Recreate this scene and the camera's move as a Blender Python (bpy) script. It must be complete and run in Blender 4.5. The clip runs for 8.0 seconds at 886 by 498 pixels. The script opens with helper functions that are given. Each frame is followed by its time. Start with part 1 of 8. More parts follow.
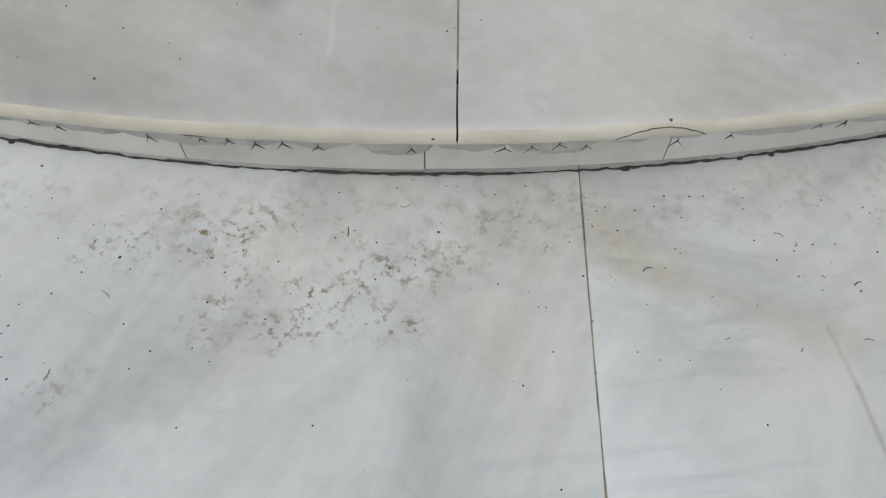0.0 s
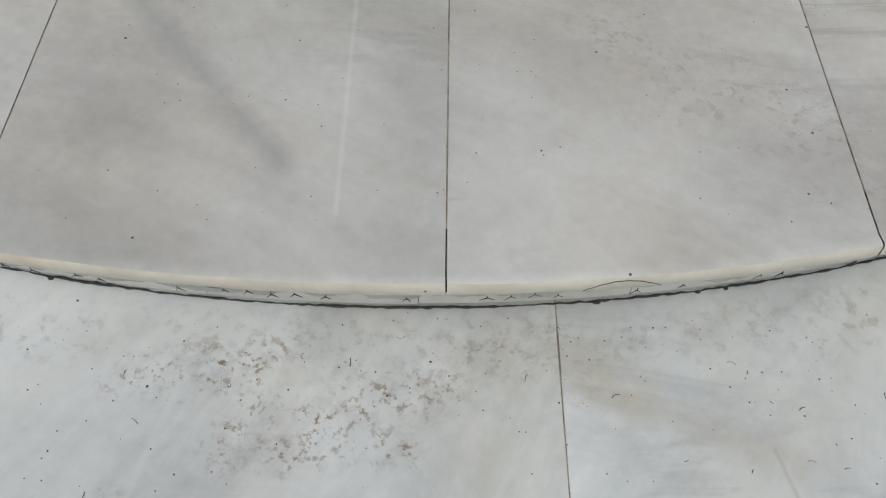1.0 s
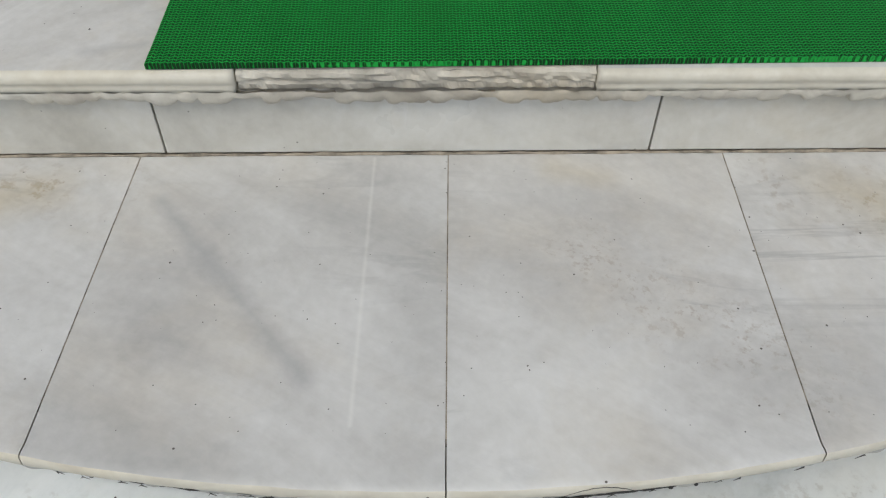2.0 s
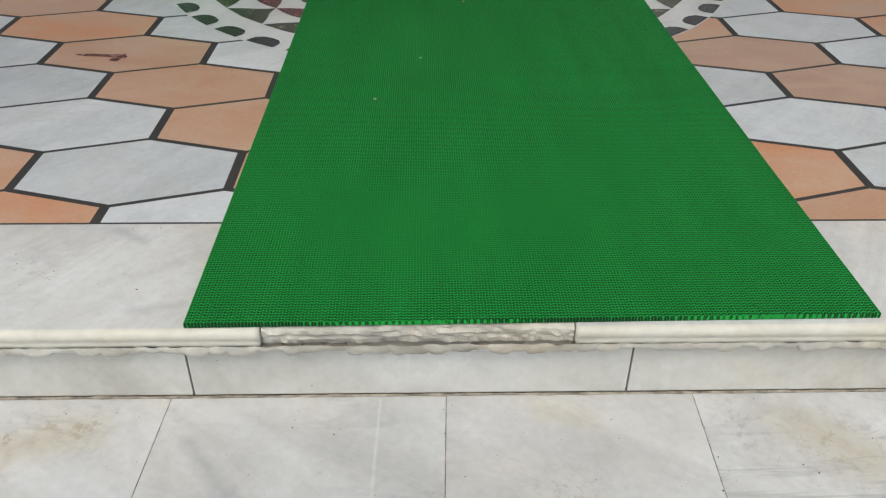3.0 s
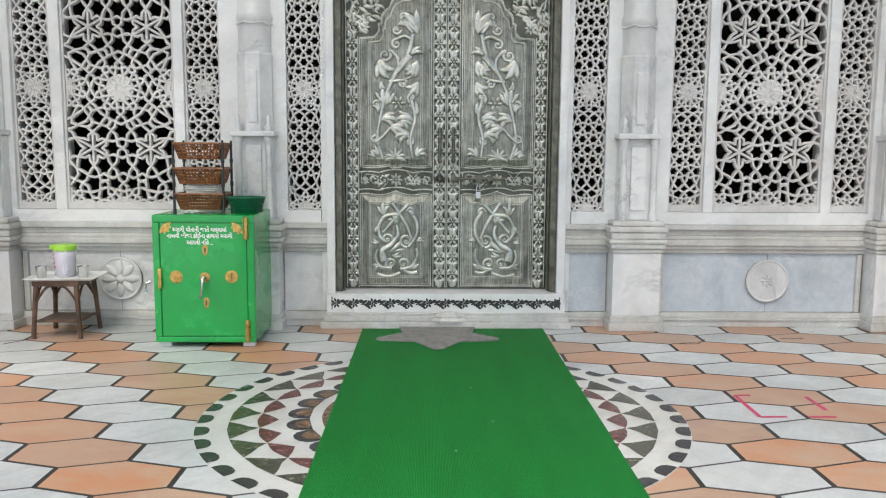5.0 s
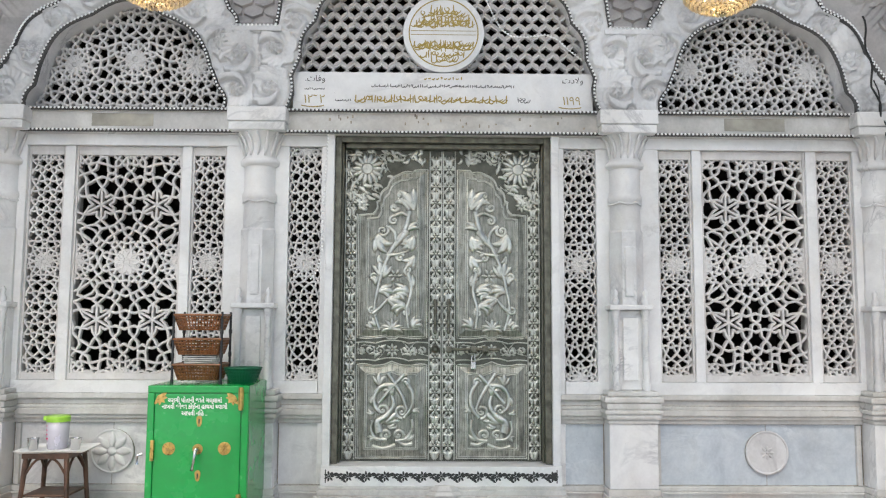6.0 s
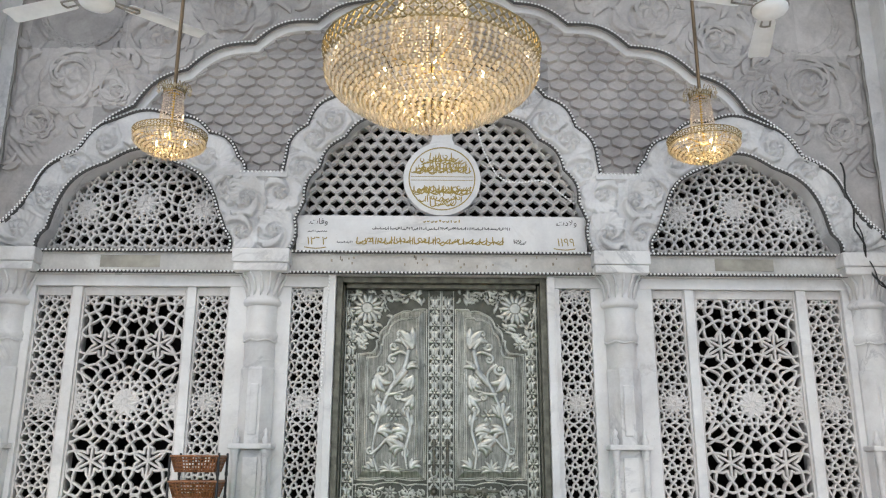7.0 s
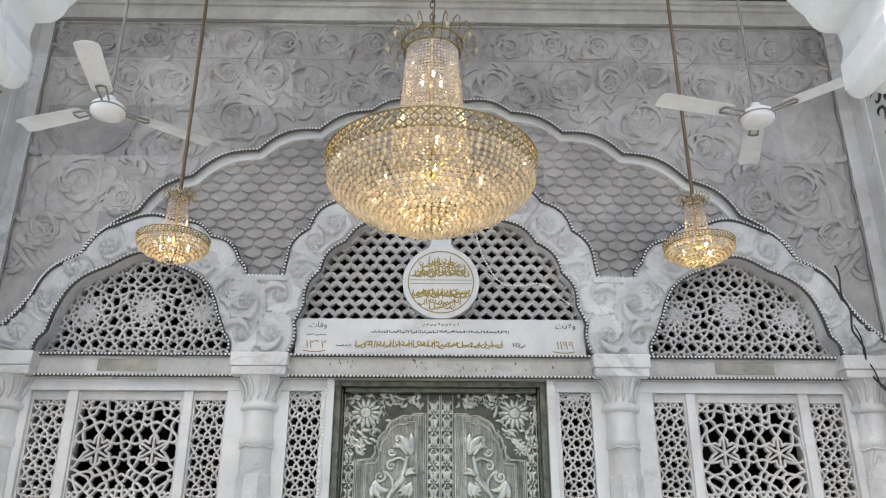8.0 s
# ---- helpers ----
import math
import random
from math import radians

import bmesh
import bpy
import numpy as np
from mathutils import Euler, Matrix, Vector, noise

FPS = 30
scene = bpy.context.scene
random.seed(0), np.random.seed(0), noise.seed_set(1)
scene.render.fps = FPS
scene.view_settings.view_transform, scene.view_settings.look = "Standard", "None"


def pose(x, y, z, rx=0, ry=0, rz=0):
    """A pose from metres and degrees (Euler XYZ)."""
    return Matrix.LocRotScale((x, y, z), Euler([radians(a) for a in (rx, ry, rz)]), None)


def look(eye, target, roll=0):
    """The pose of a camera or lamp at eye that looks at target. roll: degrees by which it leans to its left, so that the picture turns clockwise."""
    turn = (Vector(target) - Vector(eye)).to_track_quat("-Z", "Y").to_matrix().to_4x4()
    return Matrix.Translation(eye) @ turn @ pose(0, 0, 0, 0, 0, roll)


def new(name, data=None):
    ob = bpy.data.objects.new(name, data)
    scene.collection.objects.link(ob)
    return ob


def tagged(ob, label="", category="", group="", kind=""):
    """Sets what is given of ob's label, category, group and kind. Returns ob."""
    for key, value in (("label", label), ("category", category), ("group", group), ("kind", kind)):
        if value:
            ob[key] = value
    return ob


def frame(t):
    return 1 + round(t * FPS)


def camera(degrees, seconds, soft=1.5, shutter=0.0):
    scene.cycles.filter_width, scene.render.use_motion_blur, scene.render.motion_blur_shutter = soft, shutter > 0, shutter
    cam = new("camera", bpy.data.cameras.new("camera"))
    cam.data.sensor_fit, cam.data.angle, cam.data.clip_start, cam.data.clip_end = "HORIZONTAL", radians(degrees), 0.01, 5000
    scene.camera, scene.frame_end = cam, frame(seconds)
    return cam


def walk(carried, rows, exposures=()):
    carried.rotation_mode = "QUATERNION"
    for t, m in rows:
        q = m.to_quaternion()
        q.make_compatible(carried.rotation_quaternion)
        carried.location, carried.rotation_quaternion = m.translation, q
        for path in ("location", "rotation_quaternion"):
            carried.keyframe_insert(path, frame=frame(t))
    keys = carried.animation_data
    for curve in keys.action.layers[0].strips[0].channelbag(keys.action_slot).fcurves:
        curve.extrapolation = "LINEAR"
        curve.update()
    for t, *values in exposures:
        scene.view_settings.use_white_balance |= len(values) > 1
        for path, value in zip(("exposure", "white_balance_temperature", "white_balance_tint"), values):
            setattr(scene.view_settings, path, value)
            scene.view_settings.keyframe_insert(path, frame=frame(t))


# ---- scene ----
cam = camera(57.5, 8.0, soft=1.2)
PATH = [
    (0, (-0.197, -1.039, 0.376), (-0.168, -0.056, -1.365), 0.8),
    (0.5, (-0.198, -1.032, 0.434), (-0.159, -0.007, -1.282), 1.2),
    (1, (-0.193, -1.025, 0.512), (-0.151, 0.082, -1.153), 1.1),
    (1.2, (-0.193, -1.025, 0.548), (-0.146, 0.126, -1.087), 1.2),
    (2.3, (-0.199, -1.049, 0.742), (-0.147, 0.41, -0.625), 0.9),
    (2.5, (-0.189, -1.055, 0.783), (-0.149, 0.461, -0.521), 0.6),
    (2.8, (-0.19, -1.076, 0.842), (-0.147, 0.528, -0.353), 0.5),
    (3, (-0.193, -1.096, 0.879), (-0.146, 0.562, -0.238), 0.6),
    (3.5, (-0.196, -1.136, 0.975), (-0.145, 0.64, 0.057), 0.6),
    (4, (-0.199, -1.191, 1.063), (-0.147, 0.681, 0.362), 0.7),
    (4.5, (-0.198, -1.25, 1.15), (-0.145, 0.691, 0.67), 0.7),
    (4.7, (-0.185, -1.273, 1.166), (-0.142, 0.689, 0.785), 0.6),
    (5.8, (-0.121, -1.375, 1.187), (-0.094, 0.623, 1.289), 0.2),
    (6, (-0.122, -1.4, 1.176), (-0.093, 0.591, 1.359), 0.3),
    (6.5, (-0.116, -1.449, 1.168), (-0.09, 0.517, 1.534), 0.2),
    (7, (-0.12, -1.498, 1.18), (-0.091, 0.435, 1.694), 0.2),
    (7.5, (-0.125, -1.515, 1.187), (-0.094, 0.379, 1.829), 0.1),
    (8, (-0.128, -1.531, 1.178), (-0.096, 0.322, 1.931), 0.1),
]
walk(cam, [(t, look(eye, target, roll)) for t, eye, target, roll in PATH],
     [(0.0, -0.93, 6450, 1), (1.0, -0.92, 6450, 1), (2.5, -0.58, 6350, 1), (3.0, -0.42, 6400, 1), (3.5, -0.24, 6800, 1), (4.0, -0.02, 6850, 0), (4.5, 0.15, 6550, 0), (6.0, 0.34, 6500, 2), (7.0, 0.25, 6500, 2), (8.0, 0.20, 6450, 2)])

# ---- world and light ----
CX = -0.045          # the door's middle line
WALL = 4.10          # front of the facade
GROUND_Z, PLAT_Z = -0.334, -0.178

world = bpy.data.worlds.new("sky")
scene.world = world
world.use_nodes = True
_nt = world.node_tree
_sky = _nt.nodes.new("ShaderNodeTexSky")
_sky.sky_type = "NISHITA"
_sky.sun_disc = False
_sky.sun_elevation = radians(60)
_sky.sun_rotation = radians(200)
_sky.dust_density = 4.0
_sky.air_density = 0.7
_nt.links.new(_sky.outputs[0], _nt.nodes["Background"].inputs[0])
_nt.nodes["Background"].inputs[1].default_value = 0.25
_sun = new("sun", bpy.data.lights.new("sun", "SUN"))
_sun.data.energy = 1.05
_sun.data.angle = radians(50)
_sun.data.color = (1.0, 0.95, 0.88)
_sun.matrix_world = look((0.6, -4.3, 7.6), (0, 0, 0))


# ---- node helpers ----
def material(name):
    m = bpy.data.materials.new(name)
    m.use_nodes = True
    return m, m.node_tree, m.node_tree.nodes["Principled BSDF"]


def nd(nt, kind, **values):
    n = nt.nodes.new("ShaderNode" + kind)
    for key, value in values.items():
        key = key.replace("_", " ")
        if hasattr(value, "is_output"):
            nt.links.new(value, n.inputs[key])
        else:
            n.inputs[key].default_value = value
    return n


def calc(nt, op, a, b=0.0, c=0.0):
    n = nt.nodes.new("ShaderNodeMath")
    n.operation = op
    for slot, value in zip(n.inputs, (a, b, c)):
        if hasattr(value, "is_output"):
            nt.links.new(value, slot)
        else:
            slot.default_value = value
    return n.outputs[0]


def blend(nt, fac, a, b, how="MIX"):
    n = nt.nodes.new("ShaderNodeMix")
    n.data_type, n.blend_type = "RGBA", how
    for slot, value in ((n.inputs[0], fac), (n.inputs[6], a), (n.inputs[7], b)):
        if hasattr(value, "is_output"):
            nt.links.new(value, slot)
        elif isinstance(value, (int, float)):
            slot.default_value = value
        else:
            slot.default_value = (*value, 1)
    return n.outputs[2]


def ramp(nt, fac, lo, hi):
    n = nt.nodes.new("ShaderNodeMapRange")
    n.inputs[1].default_value, n.inputs[2].default_value = lo, hi
    nt.links.new(fac, n.inputs[0])
    return n.outputs[0]


def place(nt, scale=(1, 1, 1), turn=(0, 0, 0), random_shift=False, stretch=None):
    """World position, scaled; pieces that share a mesh shift it by their own random number."""
    geo = nt.nodes.new("ShaderNodeNewGeometry")
    mp = nt.nodes.new("ShaderNodeMapping")
    if stretch:
        mp.vector_type = "TEXTURE"
    mp.inputs["Scale"].default_value = stretch or scale
    mp.inputs["Rotation"].default_value = turn
    nt.links.new(geo.outputs["Position"], mp.inputs[0])
    if random_shift:
        info = nt.nodes.new("ShaderNodeObjectInfo")
        comb = nd(nt, "CombineXYZ", X=calc(nt, "MULTIPLY", info.outputs["Random"], 37.0), Y=calc(nt, "MULTIPLY", info.outputs["Random"], 91.0))
        nt.links.new(comb.outputs[0], mp.inputs["Location"])
    return mp.outputs[0]


def noise_at(nt, at, scale, detail=4.0, rough=0.55, warp=0.0):
    return nd(nt, "TexNoise", Vector=at, Scale=scale, Detail=detail, Roughness=rough, Distortion=warp).outputs[0]


def bump(nt, bsdf, height, strength, distance=0.01):
    b = nd(nt, "Bump", Height=height, Strength=strength, Distance=distance)
    nt.links.new(b.outputs[0], bsdf.inputs["Normal"])


def near_line(nt, ax, ay, bx, by):
    """Distance on the plan from the stretch a to b."""
    geo = nt.nodes.new("ShaderNodeNewGeometry")
    xyz = nd(nt, "SeparateXYZ", Vector=geo.outputs["Position"])
    dx, dy = bx - ax, by - ay
    px, py = calc(nt, "SUBTRACT", xyz.outputs[0], ax), calc(nt, "SUBTRACT", xyz.outputs[1], ay)
    t = calc(nt, "DIVIDE", calc(nt, "ADD", calc(nt, "MULTIPLY", px, dx), calc(nt, "MULTIPLY", py, dy)), dx * dx + dy * dy)
    t = calc(nt, "MINIMUM", calc(nt, "MAXIMUM", t, 0.0), 1.0)
    ex, ey = calc(nt, "SUBTRACT", px, calc(nt, "MULTIPLY", t, dx)), calc(nt, "SUBTRACT", py, calc(nt, "MULTIPLY", t, dy))
    return calc(nt, "SQRT", calc(nt, "ADD", calc(nt, "MULTIPLY", ex, ex), calc(nt, "MULTIPLY", ey, ey)))


def marble(name, base=(0.66, 0.67, 0.66), cloud=(0.52, 0.52, 0.51), vein=(0.36, 0.36, 0.37), dirt=(0.30, 0.24, 0.17),
           veins=0.5, dirty=0.25, rough=0.28, shift=False, turn=(0.3, 0.2, 0.6), specks=0.5, tone=0.0, slabs=0.0, marks=(), warm=0.15, streaks=0.16, grain_way=0.9):
    m, nt, bsdf = material(name)
    at = place(nt, (1, 1, 1), turn, shift)
    big = noise_at(nt, at, 1.7, 5, 0.6, 0.6)
    col = blend(nt, ramp(nt, big, 0.36, 0.68), base, cloud)
    col = blend(nt, calc(nt, "MULTIPLY", ramp(nt, noise_at(nt, at, 3.4, 5, 0.6, 0.4), 0.48, 0.72), warm), col, tuple(c * k for c, k in zip(base, (0.90, 0.80, 0.64))))
    long_at = place(nt, (0.6, 2.6, 1.1), turn, shift)
    drift = noise_at(nt, place(nt, turn=(0.2, 0.1, grain_way), random_shift=shift, stretch=(3.2, 0.8, 1.2)), 4.6, 8, 0.70, 1.3)
    col = blend(nt, streaks, col, ramp(nt, drift, 0.25, 0.75), "OVERLAY")
    v = noise_at(nt, long_at, 1.6, 6, 0.62, 1.4)
    line = calc(nt, "ABSOLUTE", calc(nt, "SUBTRACT", v, 0.5))
    line = calc(nt, "SUBTRACT", 1.0, ramp(nt, line, 0.0, 0.035))
    patch = ramp(nt, noise_at(nt, at, 2.3, 2), 0.45, 0.7)
    col = blend(nt, calc(nt, "MULTIPLY", calc(nt, "MULTIPLY", line, patch), veins), col, vein)
    stain = ramp(nt, noise_at(nt, at, 6.0, 7, 0.7), 0.58, 0.80)
    wide = ramp(nt, noise_at(nt, at, 1.1, 3), 0.42, 0.7)
    col = blend(nt, calc(nt, "MULTIPLY", calc(nt, "MULTIPLY", stain, wide), dirty), col, dirt)
    if slabs:
        # each facing slab has its own grey
        geo = nt.nodes.new("ShaderNodeNewGeometry")
        xyz = nd(nt, "SeparateXYZ", Vector=geo.outputs["Position"])
        row = calc(nt, "FLOOR", calc(nt, "DIVIDE", xyz.outputs[2], 0.47))
        cell = calc(nt, "FLOOR", calc(nt, "ADD", calc(nt, "DIVIDE", xyz.outputs[0], 0.74), calc(nt, "MULTIPLY", row, 0.37)))
        wn = nt.nodes.new("ShaderNodeTexWhiteNoise")
        wn.noise_dimensions = "2D"
        nt.links.new(nd(nt, "CombineXYZ", X=cell, Y=row).outputs[0], wn.inputs["Vector"])
        col = nd(nt, "HueSaturation", Color=col, Value=calc(nt, "MULTIPLY_ADD", wn.outputs["Value"], slabs, 1.0 - slabs * 0.6)).outputs[0]
    for ax, ay, bx, by, width, amount, tint, grain in marks:
        # natural veins, rust stains and painted step shade that lie in one place
        near = near_line(nt, ax, ay, bx, by)
        wob = noise_at(nt, at, 9.0, 4, 0.6)
        d = calc(nt, "ADD", near, calc(nt, "MULTIPLY", calc(nt, "SUBTRACT", wob, 0.5), width * 1.2))
        mask = calc(nt, "SUBTRACT", 1.0, ramp(nt, d, 0.0, width))
        if grain:
            mask = calc(nt, "MULTIPLY", mask, calc(nt, "MULTIPLY", ramp(nt, noise_at(nt, at, grain * 3.0, 6, 0.66), 0.53, 0.62), ramp(nt, noise_at(nt, at, grain * 0.6, 4), 0.38, 0.55)))
            halo = calc(nt, "MULTIPLY", calc(nt, "SUBTRACT", 1.0, ramp(nt, d, 0.0, width)), ramp(nt, noise_at(nt, at, grain * 1.1, 5, 0.65), 0.47, 0.70))
            col = blend(nt, calc(nt, "MULTIPLY", halo, amount * 0.42), col, tuple(0.5 * c + 0.22 for c in tint))
        col = blend(nt, calc(nt, "MULTIPLY", mask, amount), col, tint)
    fine = noise_at(nt, at, 60.0, 3)
    mid = noise_at(nt, at, 13.0, 6, 0.7, 0.5)
    col = blend(nt, 0.13, col, mid, "OVERLAY")
    col = blend(nt, 0.13, col, nd(nt, "Invert", Color=fine).outputs[0], "OVERLAY")
    if specks:
        vo = nd(nt, "TexVoronoi", Vector=at, Scale=38.0)
        dot = calc(nt, "LESS_THAN", calc(nt, "ADD", vo.outputs["Distance"], calc(nt, "MULTIPLY", fine, 0.09)), 0.105)
        sel = calc(nt, "GREATER_THAN", noise_at(nt, at, 17.0, 1), 0.58)
        col = blend(nt, calc(nt, "MULTIPLY", calc(nt, "MULTIPLY", dot, sel), specks), col, (0.08, 0.07, 0.06))
    if tone:
        info = nt.nodes.new("ShaderNodeObjectInfo")
        hsv = nd(nt, "HueSaturation", Color=col, Value=calc(nt, "MULTIPLY_ADD", info.outputs["Random"], tone, 1.0 - tone * 0.5))
        col = hsv.outputs[0]
    nt.links.new(col, bsdf.inputs["Base Color"])
    nt.links.new(calc(nt, "MULTIPLY_ADD", big, 0.25, rough - 0.10), bsdf.inputs["Roughness"])
    bump(nt, bsdf, calc(nt, "ADD", fine, calc(nt, "MULTIPLY", noise_at(nt, at, 9.0, 4), 2.0)), 0.10, 0.004)
    return m


def plain(name, colour, rough=0.5, metal=0.0, vary=0.15, scale=14.0, relief=0.1, coat=0.0, alpha_glass=0.0, wear=None):
    m, nt, bsdf = material(name)
    at = place(nt)
    n1, n2 = noise_at(nt, at, scale, 5), noise_at(nt, at, scale * 9, 3)
    dark = tuple(c * (1 - vary * 1.6) for c in colour)
    light = tuple(min(1, c * (1 + vary)) for c in colour)
    col = blend(nt, ramp(nt, n1, 0.3, 0.7), dark, light)
    if wear:
        col = blend(nt, ramp(nt, noise_at(nt, at, scale * 2.2, 7, 0.7), 0.62, 0.75), col, wear)
    nt.links.new(col, bsdf.inputs["Base Color"])
    bsdf.inputs["Metallic"].default_value = metal
    nt.links.new(calc(nt, "MULTIPLY_ADD", n1, 0.2, rough - 0.1), bsdf.inputs["Roughness"])
    bsdf.inputs["Coat Weight"].default_value = coat
    bsdf.inputs["Transmission Weight"].default_value = alpha_glass
    if relief:
        bump(nt, bsdf, n2, relief, 0.002)
    return m


# ---- materials ----
M_WALL = marble("wall_marble", (0.72, 0.715, 0.715), (0.53, 0.525, 0.53), (0.30, 0.30, 0.32), dirty=0.45, veins=0.8, specks=0.5, slabs=0.16)
M_COLUMN = marble("column_marble", (0.76, 0.755, 0.75), (0.58, 0.575, 0.58), (0.32, 0.32, 0.34), dirty=0.45, veins=0.8, specks=0.5)
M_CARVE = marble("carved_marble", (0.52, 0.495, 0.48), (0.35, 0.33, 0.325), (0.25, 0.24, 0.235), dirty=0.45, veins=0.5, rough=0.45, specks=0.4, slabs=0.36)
M_SCREEN = marble("screen_marble", (0.66, 0.64, 0.625), (0.50, 0.48, 0.47), dirty=0.45, veins=0.2, rough=0.5, specks=0.1)
M_WHITE = marble("white_marble", (0.79, 0.785, 0.78), (0.63, 0.625, 0.63), dirty=0.35, veins=0.35, specks=0.5)
M_MOULD = marble("moulding_marble", (0.60, 0.585, 0.56), (0.40, 0.385, 0.365), dirty=0.75, veins=0.5)
M_DADO = marble("bluish_marble", (0.52, 0.56, 0.60), (0.40, 0.44, 0.49), (0.70, 0.72, 0.74), dirty=0.2, veins=0.6)
GREY, PALE, RUST = (0.33, 0.33, 0.33), (0.78, 0.77, 0.73), (0.17, 0.095, 0.03)
OCHRE = (0.44, 0.36, 0.20)
M_PLAT = marble("platform_marble", (0.60, 0.595, 0.58), (0.43, 0.42, 0.405), (0.30, 0.30, 0.30), dirty=0.42, veins=0.7, rough=0.42, shift=True, tone=0.08, specks=1.0, warm=0.34, streaks=0.17, grain_way=-0.6,
                marks=((-0.60, -0.12, -0.35, -0.45, 0.026, 0.60, GREY, 0), (-0.274, -0.02, -0.288, -0.52, 0.0045, 0.34, PALE, 0), (-0.21, -0.05, -0.20, -0.55, 0.10, 0.25, GREY, 0),
                       (-1.2, -0.15, -0.72, -0.08, 0.10, 0.45, RUST, 14.0), (0.40, -0.10, 0.75, -0.20, 0.12, 0.40, RUST, 14.0), (0.05, -0.25, 0.28, -0.45, 0.12, 0.35, RUST, 30.0),
                       (-0.90, -0.13, -0.80, -0.09, 0.07, 0.42, OCHRE, 0), (0.46, -0.10, 0.58, -0.17, 0.09, 0.38, OCHRE, 0), (0.02, -0.05, 0.10, -0.07, 0.04, 0.25, OCHRE, 0)))
M_GROUND = marble("ground_marble", (0.76, 0.79, 0.80), (0.52, 0.54, 0.545), (0.42, 0.43, 0.44), dirty=0.40, veins=0.45, rough=0.28, shift=True, specks=1.0, warm=0.30, streaks=0.30, grain_way=1.0,
                  marks=((-0.53, -0.635, -0.36, -0.605, 0.045, 0.85, RUST, 34.0), (-0.40, -0.71, -0.20, -0.65, 0.05, 0.85, RUST, 34.0), (-0.20, -0.66, -0.06, -0.60, 0.04, 0.75, RUST, 30.0),
                         (-0.34, -0.73, -0.22, -0.72, 0.03, 0.85, RUST, 34.0), (-0.56, -0.785, -0.53, -0.775, 0.03, 0.8, RUST, 30.0), (-0.03, -0.64, 0.02, -0.63, 0.05, 0.35, RUST, 8.0),
                         (-0.53, -0.84, -0.47, -0.63, 0.007, 0.22, PALE, 0), (-0.44, -0.84, -0.32, -0.64, 0.007, 0.22, PALE, 0), (-0.60, -0.86, -0.37, -0.72, 0.05, 0.30, GREY, 0),
                         # last two marks: stains plus the step's soft contact shade, along its foot
                         (0.02, -0.62, 0.30, -0.80, 0.05, 0.22, GREY, 0), (-0.02, -0.62, 0.03, -0.66, 0.05, 0.30, OCHRE, 0), (0.0, -0.66, 0.20, -0.74, 0.03, 0.18, OCHRE, 0), (0.183, -0.73, 0.196, -0.79, 0.004, 0.22, RUST, 0), (0.196, -0.79, 0.214, -0.92, 0.004, 0.32, RUST, 0), (-0.75, -0.555, -0.16, -0.605, 0.06, 0.4, (0.32, 0.28, 0.24), 20.0), (-0.16, -0.605, 0.4, -0.555, 0.06, 0.4, (0.32, 0.28, 0.24), 20.0)))
M_RISER = marble("riser_marble", (0.66, 0.645, 0.60), (0.46, 0.44, 0.39), dirty=0.65, veins=0.3, shift=True, specks=0.7, warm=0.34, streaks=0.14)
M_NOSE = marble("nosing_marble", (0.62, 0.585, 0.50), (0.44, 0.405, 0.325), dirty=0.75, veins=0.2, rough=0.55, specks=1.0, warm=0.5)
# worn grey, deepened to stand in for the shade under the nosing
M_WORN_SHADED = marble("worn_shaded_marble", (0.44, 0.43, 0.40), (0.27, 0.26, 0.235), dirty=0.8, veins=0.3, rough=0.5, specks=0.9)
M_BAND = marble("edge_marble", (0.55, 0.54, 0.52), (0.40, 0.39, 0.375), (0.30, 0.30, 0.32), dirty=0.7, veins=0.7, rough=0.75, specks=0.8, warm=0.6, streaks=0.20,
                marks=((-0.95, 0.16, -0.88, 0.14, 0.03, 0.5, RUST, 20.0), (-0.80, 0.28, -0.74, 0.24, 0.02, 0.6, GREY, 0), (-0.70, 0.02, -0.62, 0.04, 0.02, 0.45, GREY, 0)))
M_CHIPPED = marble("chipped_marble", (0.58, 0.55, 0.48), (0.36, 0.32, 0.26), (0.22, 0.19, 0.15), dirty=0.9, veins=0.7, rough=0.6, specks=1.0, warm=0.6, streaks=0.4)
M_TILE_W = marble("white_tile", (0.56, 0.575, 0.585), (0.44, 0.455, 0.465), (0.44, 0.42, 0.38), dirty=0.22, veins=0.7, rough=0.30, shift=True, tone=0.18, specks=0.3, warm=0.2, streaks=0.16)


M_INLAY = marble("inlay_marble", (0.60, 0.60, 0.585), (0.47, 0.465, 0.45), dirty=0.4, veins=0.4, rough=0.30, specks=0.5, warm=0.3)


def stone_tile(name, a, b):
    m, nt, bsdf = material(name)
    at = place(nt, (1, 1.7, 1), (0, 0, 0.4), True)
    info = nt.nodes.new("ShaderNodeObjectInfo")
    col = blend(nt, info.outputs["Random"], a, b)
    n1 = noise_at(nt, at, 4.0, 6, 0.6, 0.8)
    col = blend(nt, ramp(nt, n1, 0.35, 0.75), col, (0.47, 0.335, 0.245))
    n2 = noise_at(nt, at, 90.0, 3)
    col = blend(nt, 0.16, col, n2, "OVERLAY")
    col = blend(nt, calc(nt, "MULTIPLY", ramp(nt, noise_at(nt, at, 11.0, 6, 0.7), 0.6, 0.8), 0.35), col, (0.30, 0.19, 0.13))
    nt.links.new(col, bsdf.inputs["Base Color"])
    nt.links.new(calc(nt, "MULTIPLY_ADD", n1, 0.25, 0.22), bsdf.inputs["Roughness"])
    bsdf.inputs["Specular IOR Level"].default_value = 0.35
    bump(nt, bsdf, n2, 0.06, 0.002)
    return m


